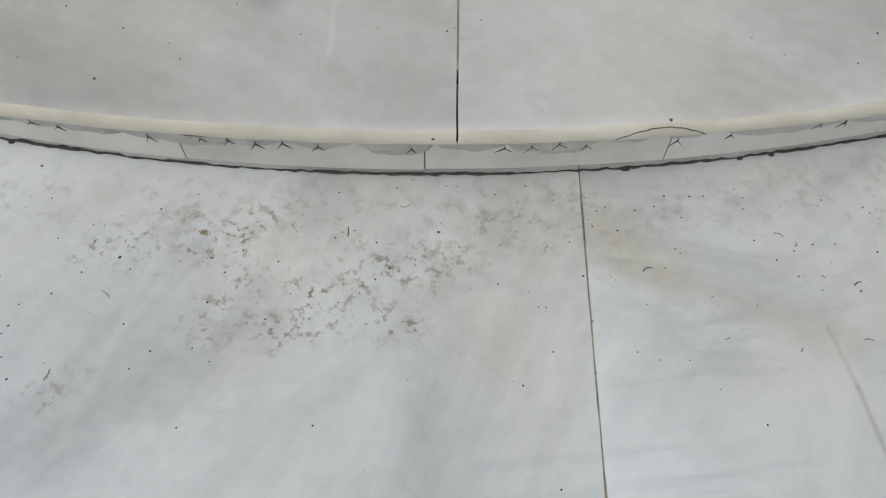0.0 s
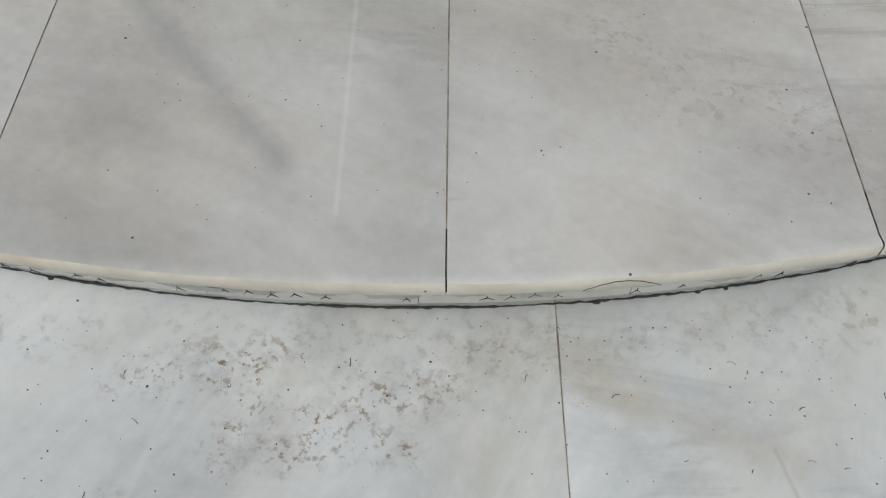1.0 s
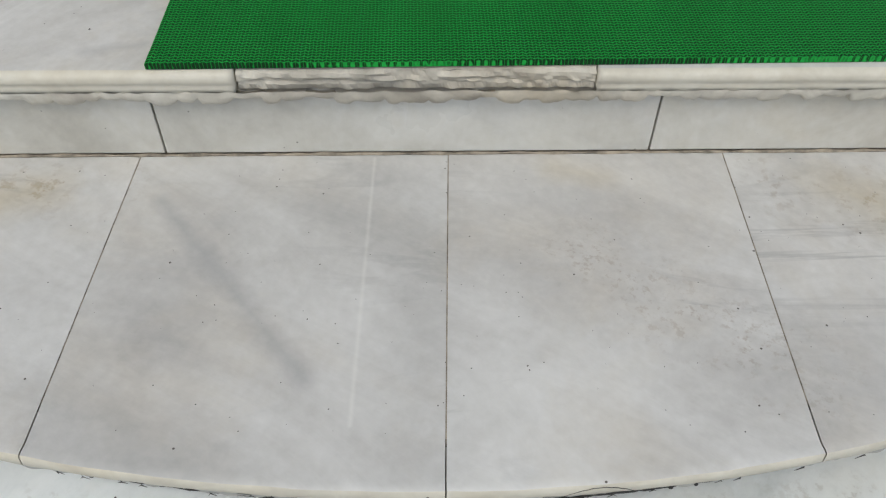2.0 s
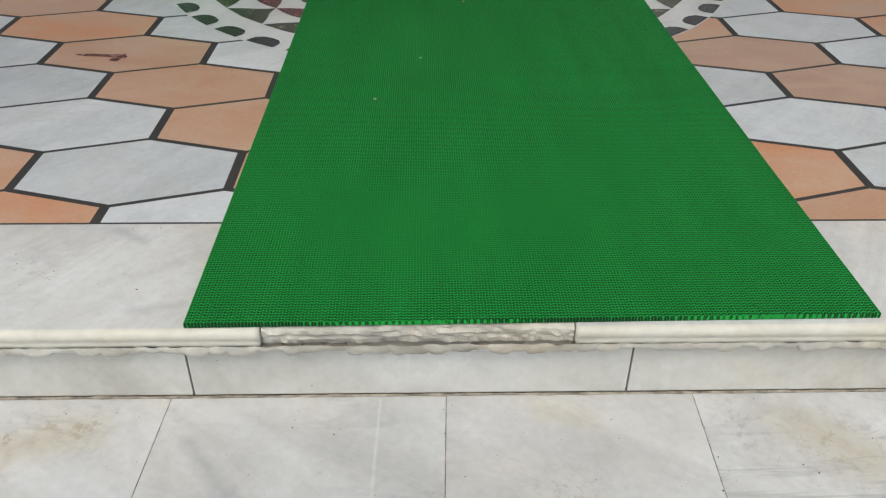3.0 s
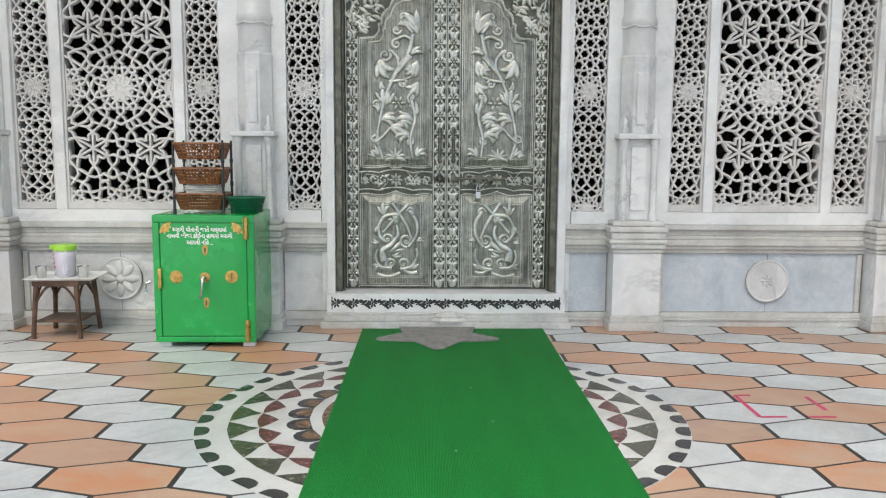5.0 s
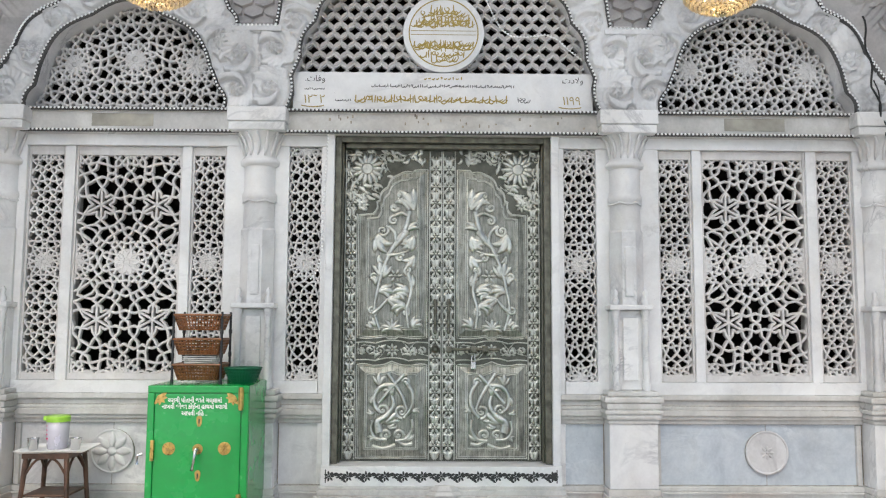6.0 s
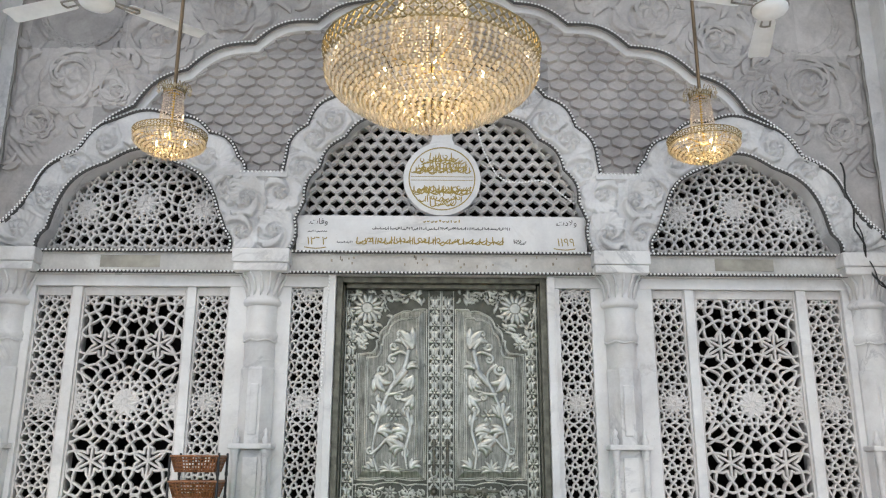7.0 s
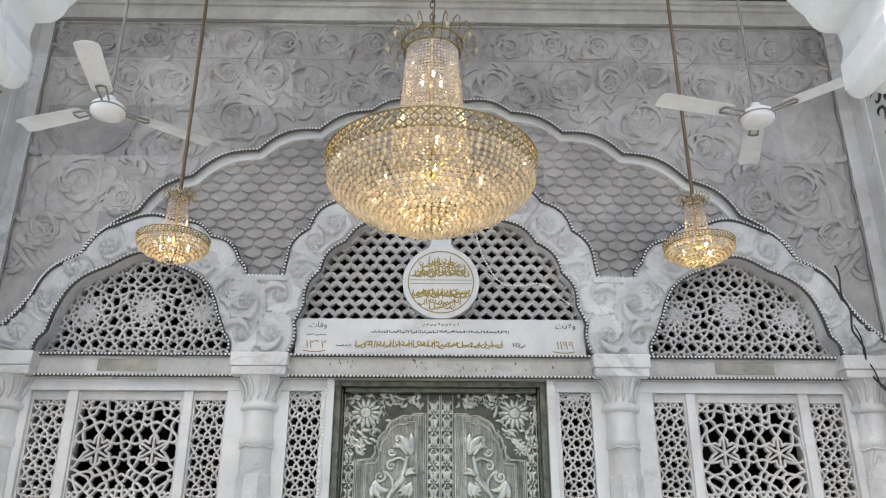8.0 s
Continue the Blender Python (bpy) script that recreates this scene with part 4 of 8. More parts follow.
WREATH = (2.77, 4.57, 0.31)
spots, rng = [], random.Random(12)
for size, tries in ((0.60, 200), (0.50, 400), (0.40, 700), (0.30, 900)):
    for k in range(tries):
        x, z = rng.uniform(0.12, 3.06), rng.uniform(3.0, 5.02)
        g_ = size * 0.46
        if x + g_ > 3.20 or z + g_ > 5.16 or (0.02 < x < g_ * 0.8) or not above_arch(x, z, g_ * 0.86):
            continue
        if math.hypot(x - WREATH[0], z - WREATH[1]) < WREATH[2] + g_ * 0.9:
            continue
        if all(math.hypot(x - a, z - b) > 0.43 * (size + s) for a, b, s, _, _ in spots):
            spots.append((x, z, size, rng.uniform(0, 6.28), 1 if len(spots) % 2 else -1))
arch_line = shift(big_arch)
carved_field("scroll_relief", "carved acanthus scrolls", [[(x, z) for x, z in arch_line] + [(CX + 3.22, 2.80), (CX + 3.22, 5.165), (CX - 3.22, 5.165), (CX - 3.22, 2.80)]], spots,
             WALL + 0.0185, 0.034, M_CARVE, facade, 0.0075, CX, [WREATH])
# undercut stems and leaf edges on the scrolls
g = bmesh.new()
rng = random.Random(23)
for x, z, size, ang, hand in spots:
    for sx in (1, -1):
        r = 0.40 * size
        for reach, w, a0 in ((1.16, 0.034, 0.0), (1.0, 0.028, 3.1)):
            pts = spiral(CX + sx * x, z, r * reach, r * 0.20, sx * hand * (0.95 if a0 == 0.0 else 0.5), (ang + a0) if sx > 0 else math.pi - ang - a0, 26)
            relief(g, pts, [size * w * (0.45 + 0.55 * math.sin(math.pi * min(1.0, 0.12 + k / 27))) for k in range(27)], WALL + 0.006, 0.026)
            for k in range(1, 20, 3):
                (ax, az), (bx, bz) = pts[k], pts[k + 1]
                d = math.atan2(bz - az, bx - ax)
                leaf(g, ax, az, d - sx * hand * rng.uniform(0.5, 0.9), size * rng.uniform(0.20, 0.30), WALL + 0.006, 0.022, sx * hand * rng.uniform(0.5, 1.1), rng.uniform(0.13, 0.18))
rng = random.Random(29)
for k in range(520):
    x, z = rng.uniform(0.03, 3.13), rng.uniform(3.0, 5.10)
    if above_arch(x, z, 0.09) and math.hypot(x - WREATH[0], z - WREATH[1]) > WREATH[2] + 0.10 and min(math.hypot(x - a, z - b) / q for a, b, q, _, _ in spots) > 0.44:
        a, c, l = rng.uniform(0, 6.28), rng.uniform(-1.3, 1.3), rng.uniform(0.10, 0.19)
        for sx in (1, -1):
            leaf(g, CX + sx * x, z, a if sx > 0 else math.pi - a, l, WALL + 0.012, 0.024, sx * c, rng.uniform(0.13, 0.2))
tagged(part("stem_relief", g, M_CARVE, facade, "crisp carved stems and leaf edges"), kind="stuff")
carved_field("frieze_relief", "carved running scroll", [[(CX - 3.22, 5.175), (CX + 3.22, 5.175), (CX + 3.22, 5.497), (CX - 3.22, 5.497)]],
             [(0.19 + k * 0.37, 5.335 + 0.014 * (-1) ** k, 0.33, 0.4 + 2.2 * (k % 2), 1 if k % 2 else -1) for k in range(9)], WALL + 0.0185, 0.028, M_CARVE, facade, 0.0075, CX)
g = bmesh.new()
rng = random.Random(31)
for k in range(9):
    for sx in (1, -1):
        scroll(g, CX + sx * (0.19 + k * 0.37), 5.335 + 0.014 * (-1) ** k, 0.30, rng.uniform(0, 6.28), sx * (1 if k % 2 else -1), WALL + 0.008, 0.022, rng, k % 3 == 0)
tagged(part("frieze_stems", g, M_CARVE, facade, "crisp carved stems"), kind="stuff")
for sx in (1, -1):
    g = bmesh.new()
    ring = [(CX + sx * WREATH[0] + WREATH[2] * math.cos(2 * math.pi * k / 72), WREATH[1] + WREATH[2] * math.sin(2 * math.pi * k / 72)) for k in range(73)]
    carved(g, ring, [0.018 + 0.007 * abs(math.sin(k * 0.9)) for k in range(73)], WALL + 0.02, 0.022, 1)
    for k in range(36):
        a = 2 * math.pi * k / 36
        for o in (-1, 1):
            carved_leaf(g, CX + sx * WREATH[0] + WREATH[2] * math.cos(a), WREATH[1] + WREATH[2] * math.sin(a), a + 1.57 + o * 0.5, 0.06, WALL + 0.012, 0.014, -o * 0.3, 0.22, o)
    part("wreath", g, M_CARVE, facade, "round carved wreath on plain marble", smooth=True)
# flat fillet that frames the carving, and dusty cables laid along it
for sx in (1, -1):
    g = bmesh.new()
    tube(g, [(CX + sx * (3.236 + 0.004 * math.sin(k * 1.3)), WALL - 0.004, 2.82 + 2.69 * k / 40) for k in range(41)], [0.010 + 0.004 * abs(math.sin(k * 2.1)) for k in range(41)], 6)
    tagged(part("conduit", g, M_FANT), "dusty grey cable run along the edge of the carving", "cable")
g = bmesh.new()
tube(g, [(CX - 3.22 + 6.44 * k / 60, WALL - 0.008, 5.515 + 0.004 * math.sin(k * 0.8)) for k in range(61)], [0.006 + 0.003 * abs(math.sin(k * 1.7)) for k in range(61)], 6)
tagged(part("conduit", g, M_FANT), "dusty grey cable run under the cornice", "cable")
bands = []
for sx in (1, -1):
    a, b = [(sx * x, z) for x, z in resample(side_out, N)], [(sx * x, z) for x, z in resample(side_in[9:], N)]
    bands.append(shift(a) + shift(b)[::-1])
spots = []
for k in range(8):
    a, b = resample(side_out, N)[int((k + 0.5) / 8 * N)], resample(side_in[9:], N)[int((k + 0.5) / 8 * N)]
    spots.append(((a[0] + b[0]) / 2, (a[1] + b[1]) / 2, 0.36, k * 0.9, 1 if k % 2 else -1))
carved_field("side_arch_relief", "carved leaf scrolls", bands, spots, WALL + 0.0005, 0.042, M_WALL, facade, 0.0075, CX)
spots = []
for k in range(6):
    i = N // 2 + int((k + 0.5) / 12 * N)
    a, b = resample(cen_out, N)[i], resample(cen_top, N)[i]
    spots.append(((a[0] + b[0]) / 2, (a[1] + b[1]) / 2, 0.38, k * 0.8, 1 if k % 2 else -1))
carved_field("centre_arch_relief", "carved leaf scrolls", [shift(resample(cen_out, N)) + shift(resample(cen_top, N))[::-1]], spots, WALL - 0.0015, 0.042, M_WALL, facade, 0.0075, CX)
heads = []
for sx in (1, -1):
    heads.append(shift([(sx * (across(cen_in_r, z, max) or 1.10), z) for z in zs]) + shift([(sx * (across(side_in[:35], z, min) or 1.52), z) for z in zs])[::-1])
carved_field("pier_relief", "carved leaf scrolls", heads, [(1.20, 2.80, 0.30, 1.4, 1), (1.43, 2.78, 0.28, 1.6, -1), (1.17, 3.08, 0.28, 1.2, -1), (1.41, 3.05, 0.32, 1.9, 1)], WALL + 0.003, 0.042, M_WALL, facade, 0.0075, CX)

# bead garlands along the arches
g = bmesh.new()
for sx in (1, -1):
    for line in (side_in, side_out[2:], cen_in_r, cen_out_r, big_right):
        pts = shift([(sx * x, z) for x, z in line])
        bead_line(g, pts, 0.0088, 0.027, WALL - 0.028)
for z, u0, u1 in ((2.628, -3.0, 3.0), (2.478, -2.98, 2.98), (3.222, 1.15, 1.46), (3.222, -1.46, -1.15)):
    bead_line(g, shift([(u0, z), (u1, z)]), 0.0088, 0.027, WALL - 0.066)
gar = tagged(part("bead_garland", g, M_BEAD), "strings of small white beads along the marble arches", "garland", kind="stuff")
g = bmesh.new()
for sx in (1, -1):
    for line in (side_in, side_out[2:], cen_in_r, cen_out_r, big_right):
        tube(g, [(CX + sx * x, WALL - 0.004, z) for x, z in line], 0.0155, 4)
for z, u0, u1 in ((2.628, -3.0, 3.0), (2.478, -2.98, 2.98)):
    tube(g, [(CX + u0, WALL - 0.046, z), (CX + u1, WALL - 0.046, z)], 0.0130, 4)
part("strip", g, M_BEADSTRIP, gar)
# open joints between the carved facing slabs
g = bmesh.new()
for r in range(7):
    z = 2.82 + 0.47 * r - 0.0
    line = [(-3.25 + 6.5 * k / 80, z) for k in range(81)]
    run = []
    for u, zz in line + [(9, z)]:
        if u < 5 and above_arch(u, zz, 0.0):
            run.append((CX + u, zz))
        else:
            if len(run) > 1:
                relief(g, run, 0.0022, WALL + 0.0195, 0.001)
            run = []
    for c in range(-5, 6):
        u = c * 0.74 + (0.37 if r % 2 else 0.0)
        if abs(u) < 3.2 and above_arch(u, z, 0.0) and z + 0.47 < 5.52:
            relief(g, [(CX + u, z), (CX + u, z + 0.47)], 0.0022, WALL + 0.0195, 0.001)
part("slab_joints", g, M_JOINT, facade)

# ---- lintel, sign and medallion ----
g = bmesh.new()
box(g, CX - 3.0, CX + 3.0, WALL - 0.03, WALL + 0.24, 2.490, 2.62, 0.004)
box(g, CX - 3.0, CX + 3.0, WALL - 0.045, WALL + 0.24, 2.615, 2.642, 0.004)
box(g, CX - 3.0, CX + 3.0, WALL - 0.045, WALL + 0.24, 2.465, 2.493, 0.004)
part("lintel", g, M_MOULD, facade, "stained marble lintel band")


# ---- pierced marble screens ----
def clip_cell(poly, px, pz, qx, qz):
    """Keep the side of the polygon that is nearer to p than to q."""
    mx, mz, nx, nz = (px + qx) / 2, (pz + qz) / 2, qx - px, qz - pz
    out = []
    for (ax, az), (bx, bz) in zip(poly, poly[1:] + poly[:1]):
        da, db = (ax - mx) * nx + (az - mz) * nz, (bx - mx) * nx + (bz - mz) * nz
        if da <= 0:
            out.append((ax, az))
        if da * db < 0:
            t = da / (da - db)
            out.append((ax + (bx - ax) * t, az + (bz - az) * t))
    return out


def star_lattice(bm, w, h, rosettes, pitch, bar, y0, y1, inside=None, extras=(), hubs=(), seed=1):
    """A screen of interlaced stars: bars drawn inside each cell of a symmetric net, round solid rosettes."""
    rng = random.Random(seed)
    pts = []
    for cx, cz, ring in rosettes:
        pts.append((cx, cz))
        for k in range(10):
            a = math.pi * (2 * k + 1) / 10
            pts.append((cx + ring * math.cos(a), cz + ring * math.sin(a)))
        for k in range(10):
            a = math.pi * 2 * k / 10
            pts.append((cx + ring * 1.62 * math.cos(a), cz + ring * 1.62 * math.sin(a)))
    pts += extras
    rows = int(h / (pitch * 0.9)) + 1
    for r in range(rows + 1):
        cols = int(w / pitch) + 1
        for c in range(cols + 1):
            x, z = w / 2 + (c - cols / 2 + (0.5 if r % 2 else 0.0)) * pitch, h / 2 + (r - rows / 2) * pitch * 0.9
            if all((x - a) ** 2 + (z - b) ** 2 > (k * 1.62 + pitch * 0.62) ** 2 for a, b, k in rosettes) and all((x - a) ** 2 + (z - b) ** 2 > (pitch * 0.78) ** 2 for a, b in extras):
                pts.append((x, z))
    pts = [p for p in pts if -0.02 < p[0] < w + 0.02 and -0.02 < p[1] < h + 0.02]
    clean = []
    for p in pts:
        if all((p[0] - q[0]) ** 2 + (p[1] - q[1]) ** 2 > (pitch * 0.42) ** 2 for q in clean):
            clean.append(p)

    def beam(s, e, k):
        dx, dz = e[0] - s[0], e[1] - s[1]
        l = math.hypot(dx, dz)
        if l < 1e-4:
            return
        ux, uz = dx / l, dz / l
        sx_, sz_ = s[0] - ux * k * 0.5, s[1] - uz * k * 0.5
        ex_, ez_ = e[0] + ux * k * 0.5, e[1] + uz * k * 0.5
        f = y0 + rng.uniform(0, 0.003)
        nx, nz = -uz * k, ux * k
        prof = [(sx_ + nx, sz_ + nz), (sx_ - nx, sz_ - nz), (ex_ - nx, ez_ - nz), (ex_ + nx, ez_ + nz)]
        back = [bm.verts.new((x, y1, z)) for x, z in prof]
        front = [bm.verts.new((x - (1 if j in (0, 3) else -1) * nx * 0.35, f, z - (1 if j in (0, 3) else -1) * nz * 0.35)) for j, (x, z) in enumerate(prof)]
        mid = [bm.verts.new((x, f + 0.004, z)) for x, z in prof]
        bm.faces.new(front)
        for lo, hi in ((mid, front), (back, mid)):
            for j in range(4):
                bm.faces.new((lo[j], lo[(j + 1) % 4], hi[(j + 1) % 4], hi[j]))

    for cx, cz, reach in hubs:
        for k in range(6):
            a = math.pi * (2 * k + 1) / 6
            beam((cx, cz), (cx + reach * math.cos(a), cz + reach * math.sin(a)), bar)
    for p in clean:
        if (inside and not inside(*p)) or any(math.hypot(p[0] - a, p[1] - b) < 0.01 for a, b, _ in hubs):
            continue
        poly = [(0, 0), (w, 0), (w, h), (0, h)]
        for q in clean:
            if q != p and (q[0] - p[0]) ** 2 + (q[1] - p[1]) ** 2 < (pitch * 3.2) ** 2:
                poly = clip_cell(poly, *p, *q)
        poly = [a for a, b in zip(poly, poly[1:] + poly[:1]) if math.hypot(a[0] - b[0], a[1] - b[1]) > pitch * 0.10]
        n = len(poly)
        if n < 3:
            continue
        mids = [((poly[i][0] + poly[(i + 1) % n][0]) / 2, (poly[i][1] + poly[(i + 1) % n][1]) / 2) for i in range(n)]
        gx, gz = sum(a for a, b in poly) / n, sum(b for a, b in poly) / n
        for i in range(n):
            a, b = mids[i], mids[(i + 1) % n]
            v = poly[(i + 1) % n]
            # the two rays meet between the corner and the cell's middle
            t = 0.46 if n > 7 else 0.40
            tip = (v[0] * (1 - t) + gx * t, v[1] * (1 - t) + gz * t)
            beam(a, tip, bar * rng.uniform(0.92, 1.1))
            beam(tip, b, bar * rng.uniform(0.92, 1.1))
    for cx, cz, ring in rosettes:
        disc = [(cx + ring * 0.92 * math.cos(2 * math.pi * k / 20), cz + ring * 0.92 * math.sin(2 * math.pi * k / 20)) for k in range(20)]
        if inside and not inside(cx, cz):
            continue
        disc = [(min(max(x, 0), w), min(max(z, 0), h)) for x, z in disc]
        keep = []
        for q in disc:
            if not keep or math.hypot(q[0] - keep[-1][0], q[1] - keep[-1][1]) > 1e-4:
                keep.append(q)
        if len(keep) > 3 and math.hypot(keep[0][0] - keep[-1][0], keep[0][1] - keep[-1][1]) < 1e-4:
            keep.pop()
        prism(bm, keep, y0 + 0.010, y1 - 0.002)
        for k in range(10):
            a = 2 * math.pi * k / 10
            x1_, z1_ = cx + ring * 0.75 * math.cos(a), cz + ring * 0.75 * math.sin(a)
            if 0 < x1_ < w and 0 < z1_ < h:
                leaf(bm, cx + ring * 0.14 * math.cos(a), cz + ring * 0.14 * math.sin(a), a, ring * 0.72, y0 + 0.010, 0.007, 0.0, 0.20)


def mesh_of(bm, name):
    bmesh.ops.recalc_face_normals(bm, faces=bm.faces)
    me = bpy.data.meshes.new(name)
    bm.to_mesh(me)
    bm.free()
    me.materials.append(M_SCREEN)
    return me


H0, H1 = 0.785, 2.385
HH = H1 - H0
g = bmesh.new()
star_lattice(g, 0.24, HH, [(0.12, HH / 2, 0.070), (0.12, HH, 0.066), (0.12, 0.0, 0.066)], 0.078, 0.0068, 0.0, 0.034, seed=2)
NARROW = mesh_of(g, "narrow_screen")
g = bmesh.new()
W = 0.735
hubs = [(W / 2 + sx * 0.190, HH / 2 + sz * 0.395, 0.108) for sx in (-1, 1) for sz in (-1, 1)]
extras = [(cx, cz) for cx, cz, _ in hubs] + [(cx + 0.116 * math.cos(math.pi * k / 3), cz + 0.116 * math.sin(math.pi * k / 3)) for cx, cz, _ in hubs for k in range(6)]
extras += [(W / 2, HH / 2 + sz * v) for sz in (-1, 1) for v in (0.285, 0.505)]
roses = [(W / 2, HH / 2, 0.098), (W / 2, HH, 0.09), (W / 2, 0, 0.09)] + [(x, z, 0.085) for x in (0.0, W) for z in (0.0, HH / 2, HH)]
star_lattice(g, W, HH, roses, 0.104, 0.0083, 0.0, 0.036, extras=extras, hubs=hubs, seed=3)
BROAD = mesh_of(g, "broad_screen")


def screen(me, x, z, y, parent, width=None, own=1.0):
    ob = new("lattice_screen", me)
    ob.parent = parent
    ob.location = Vector((x, y, z)) - parent.location
    ob.scale = (own, 1, 1)
    tagged(ob, "pierced marble lattice of interlaced stars")
    return ob


def window(name, sx):
    wd = thing(name, (CX + sx * 2.2, WALL, H0), "tall pierced marble screen window in three panels", "window", kind="structure")
    f = WALL + 0.03
    bars = [(1.36, 1.495), (1.735, 1.80), (2.535, 2.605), (2.86, 2.93)]
    for i, (a, b) in enumerate(bars):
        g = bmesh.new()
        xa, xb = sorted((CX + sx * a, CX + sx * b))
        box(g, xa, xb, f - (0.012 if i in (0, 3) else 0.0), f + 0.16, H0 - 0.06, H1 + 0.005, 0.006)
        part("stile" if i in (0, 3) else "mullion", g, M_WHITE, wd)
    for nm, z0, z1, y in (("top_rail", H1 + 0.002, 2.468, f - 0.018), ("bottom_rail", 0.70, H0 - 0.002, f - 0.015)):
        g = bmesh.new()
        xa, xb = sorted((CX + sx * 1.345, CX + sx * 2.95))
        box(g, xa, xb, y, f + 0.16, z0, z1, 0.005)
        part(nm, g, M_WHITE, wd)
    for a, b, me in ((1.495, 1.735, NARROW), (1.80, 2.535, BROAD), (2.605, 2.86, NARROW)):
        w0 = 0.24 if me is NARROW else 0.735
        xa = CX + (sx * a if sx > 0 else sx * b)
        ob = screen(me, xa, H0, f + 0.026, wd, own=(b - a) / w0)
        g = bmesh.new()
        lx, rx = sorted((CX + sx * a, CX + sx * b))
        for box_args in ((lx, lx + 0.016, H0, H1), (rx - 0.016, rx, H0, H1), (lx + 0.0161, rx - 0.0161, H0, H0 + 0.045), (lx + 0.0161, rx - 0.0161, H1 - 0.060, H1)):
            box(g, box_args[0], box_args[1], f + 0.018, f + 0.08, box_args[2], box_args[3], 0.003)
        part("screen_border", g, M_SCREEN, wd)
    return wd


window("window_1", -1)
window("window_2", 1)


def slim_window(name, sx):
    wd = thing(name, (CX + sx * 0.95, WALL, H0), "narrow pierced marble screen beside the door", "window", kind="structure")
    f = WALL + 0.03
    xa, xb = sorted((CX + sx * 0.838, CX + sx * 1.062))
    screen(NARROW, xa, H0, f + 0.026, wd, own=(xb - xa) / 0.24)
    for nm, a, b, z0, z1 in (("stile", 0.80, 0.838, 0.1, H1 + 0.005), ("stile", 1.062, 1.18, 0.70, H1 + 0.005), ("top_rail", 0.80, 1.185, H1 + 0.006, 2.468), ("bottom_rail", 0.84, 1.14, 0.70, H0 - 0.001)):
        g = bmesh.new()
        lx, rx = sorted((CX + sx * a, CX + sx * b))
        box(g, lx, rx, f - (0.01 if "rail" in nm else 0.004), f + 0.16, z0, z1, 0.005)
        part(nm, g, M_WHITE, wd)


slim_window("window_3", -1)
slim_window("window_4", 1)

# side arch screens and the honeycomb tympanum
SA_W, SA_H = 1.40, 0.86


def in_side(x, z):
    u, v = x + 1.50, z + 2.62
    lim = [p[1] for p in side_in if abs(p[0] - u) < 0.07]
    return lim and v < max(lim) + 0.05


g = bmesh.new()
star_lattice(g, SA_W, SA_H, [(0.70, 0.42, 0.084), (0.27, 0.38, 0.080), (1.13, 0.38, 0.080)], 0.094, 0.0086, 0.0, 0.036, in_side, seed=5)
ARCHJALI = mesh_of(g, "arch_screen")
for n, sx in (("window_5", -1), ("window_6", 1)):
    wd = thing(n, (CX + sx * 2.2, WALL, 2.63), "cusped arch window filled with pierced marble stars", "window", kind="structure")
    screen(ARCHJALI, CX + (sx * 1.50 if sx > 0 else -2.90), 2.62, WALL + 0.15, wd)

tym = thing("window_7", (CX, WALL, 2.92), "cusped arch window of pierced honeycomb marble", "window", kind="structure")
g = bmesh.new()
cw, ch = 0.098, 0.072
for r in range(15):
    for c in range(-12, 13):
        x, z = c * cw + (cw / 2 if r % 2 else 0), 2.90 + r * ch
        lim = [p[1] for p in cen_in if abs(p[0] - x) < 0.09]
        if abs(x) > 1.10 or (lim and z > max(lim) + 0.04) or not lim:
            continue
        outer = [(0.5, -0.25), (0.5, 0.0), (0.5, 0.25), (0.25, 0.5), (0.0, 0.75), (-0.25, 0.5), (-0.5, 0.25), (-0.5, 0.0), (-0.5, -0.25), (-0.25, -0.5), (0, -0.75), (0.25, -0.5)]
        inner = [(0.37, -0.14), (0.41, 0.0), (0.37, 0.14), (0.19, 0.25), (0.0, 0.50), (-0.19, 0.25), (-0.37, 0.14), (-0.41, 0.0), (-0.37, -0.14), (-0.19, -0.25), (0.0, -0.50), (0.19, -0.25)]
        rings = []
        for ring, y in ((outer, 0.138), (inner, 0.122), (inner, 0.165)):
            rings.append([g.verts.new((CX + x + px * cw, WALL + y, z + pz * ch)) for px, pz in ring])
        for p, q in zip(rings[:-1], rings[1:]):
            for k in range(12):
                g.faces.new((p[k], p[(k + 1) % 12], q[(k + 1) % 12], q[k]))
tagged(part("lattice_screen", g, M_SCREEN, tym, "honeycomb lattice of small pierced holes"), kind="stuff")


def strokes(bm, x0, x1, z0, z1, y, n, rng, thick=0.006):
    """Illegible flowing script: short curved bars."""
    w, h = x1 - x0, z1 - z0
    for k in range(n):
        x = x0 + w * (k + 0.5) / n
        kind = rng.random()
        if kind < 0.35:
            pts = bow((x, z0 + h * 0.1), (x + rng.uniform(-0.1, 0.1) * h, z0 + h * rng.uniform(0.75, 1.0)), 0.02 * h, 5)
        elif kind < 0.8:
            pts = bow((x + h * 0.3, z0 + h * rng.uniform(0.35, 0.6)), (x - h * 0.4, z0 + h * rng.uniform(0.3, 0.5)), h * rng.uniform(0.15, 0.35), 7)
        else:
            pts = spiral(x, z0 + h * 0.5, h * 0.2, h * 0.1, 0.9, rng.uniform(0, 6), 8)
        m = len(pts)
        relief(bm, pts, [thick * (0.45 + 0.55 * math.sin(math.pi * (i + 0.6) / (m + 0.4))) for i in range(m)], y, 0.002)


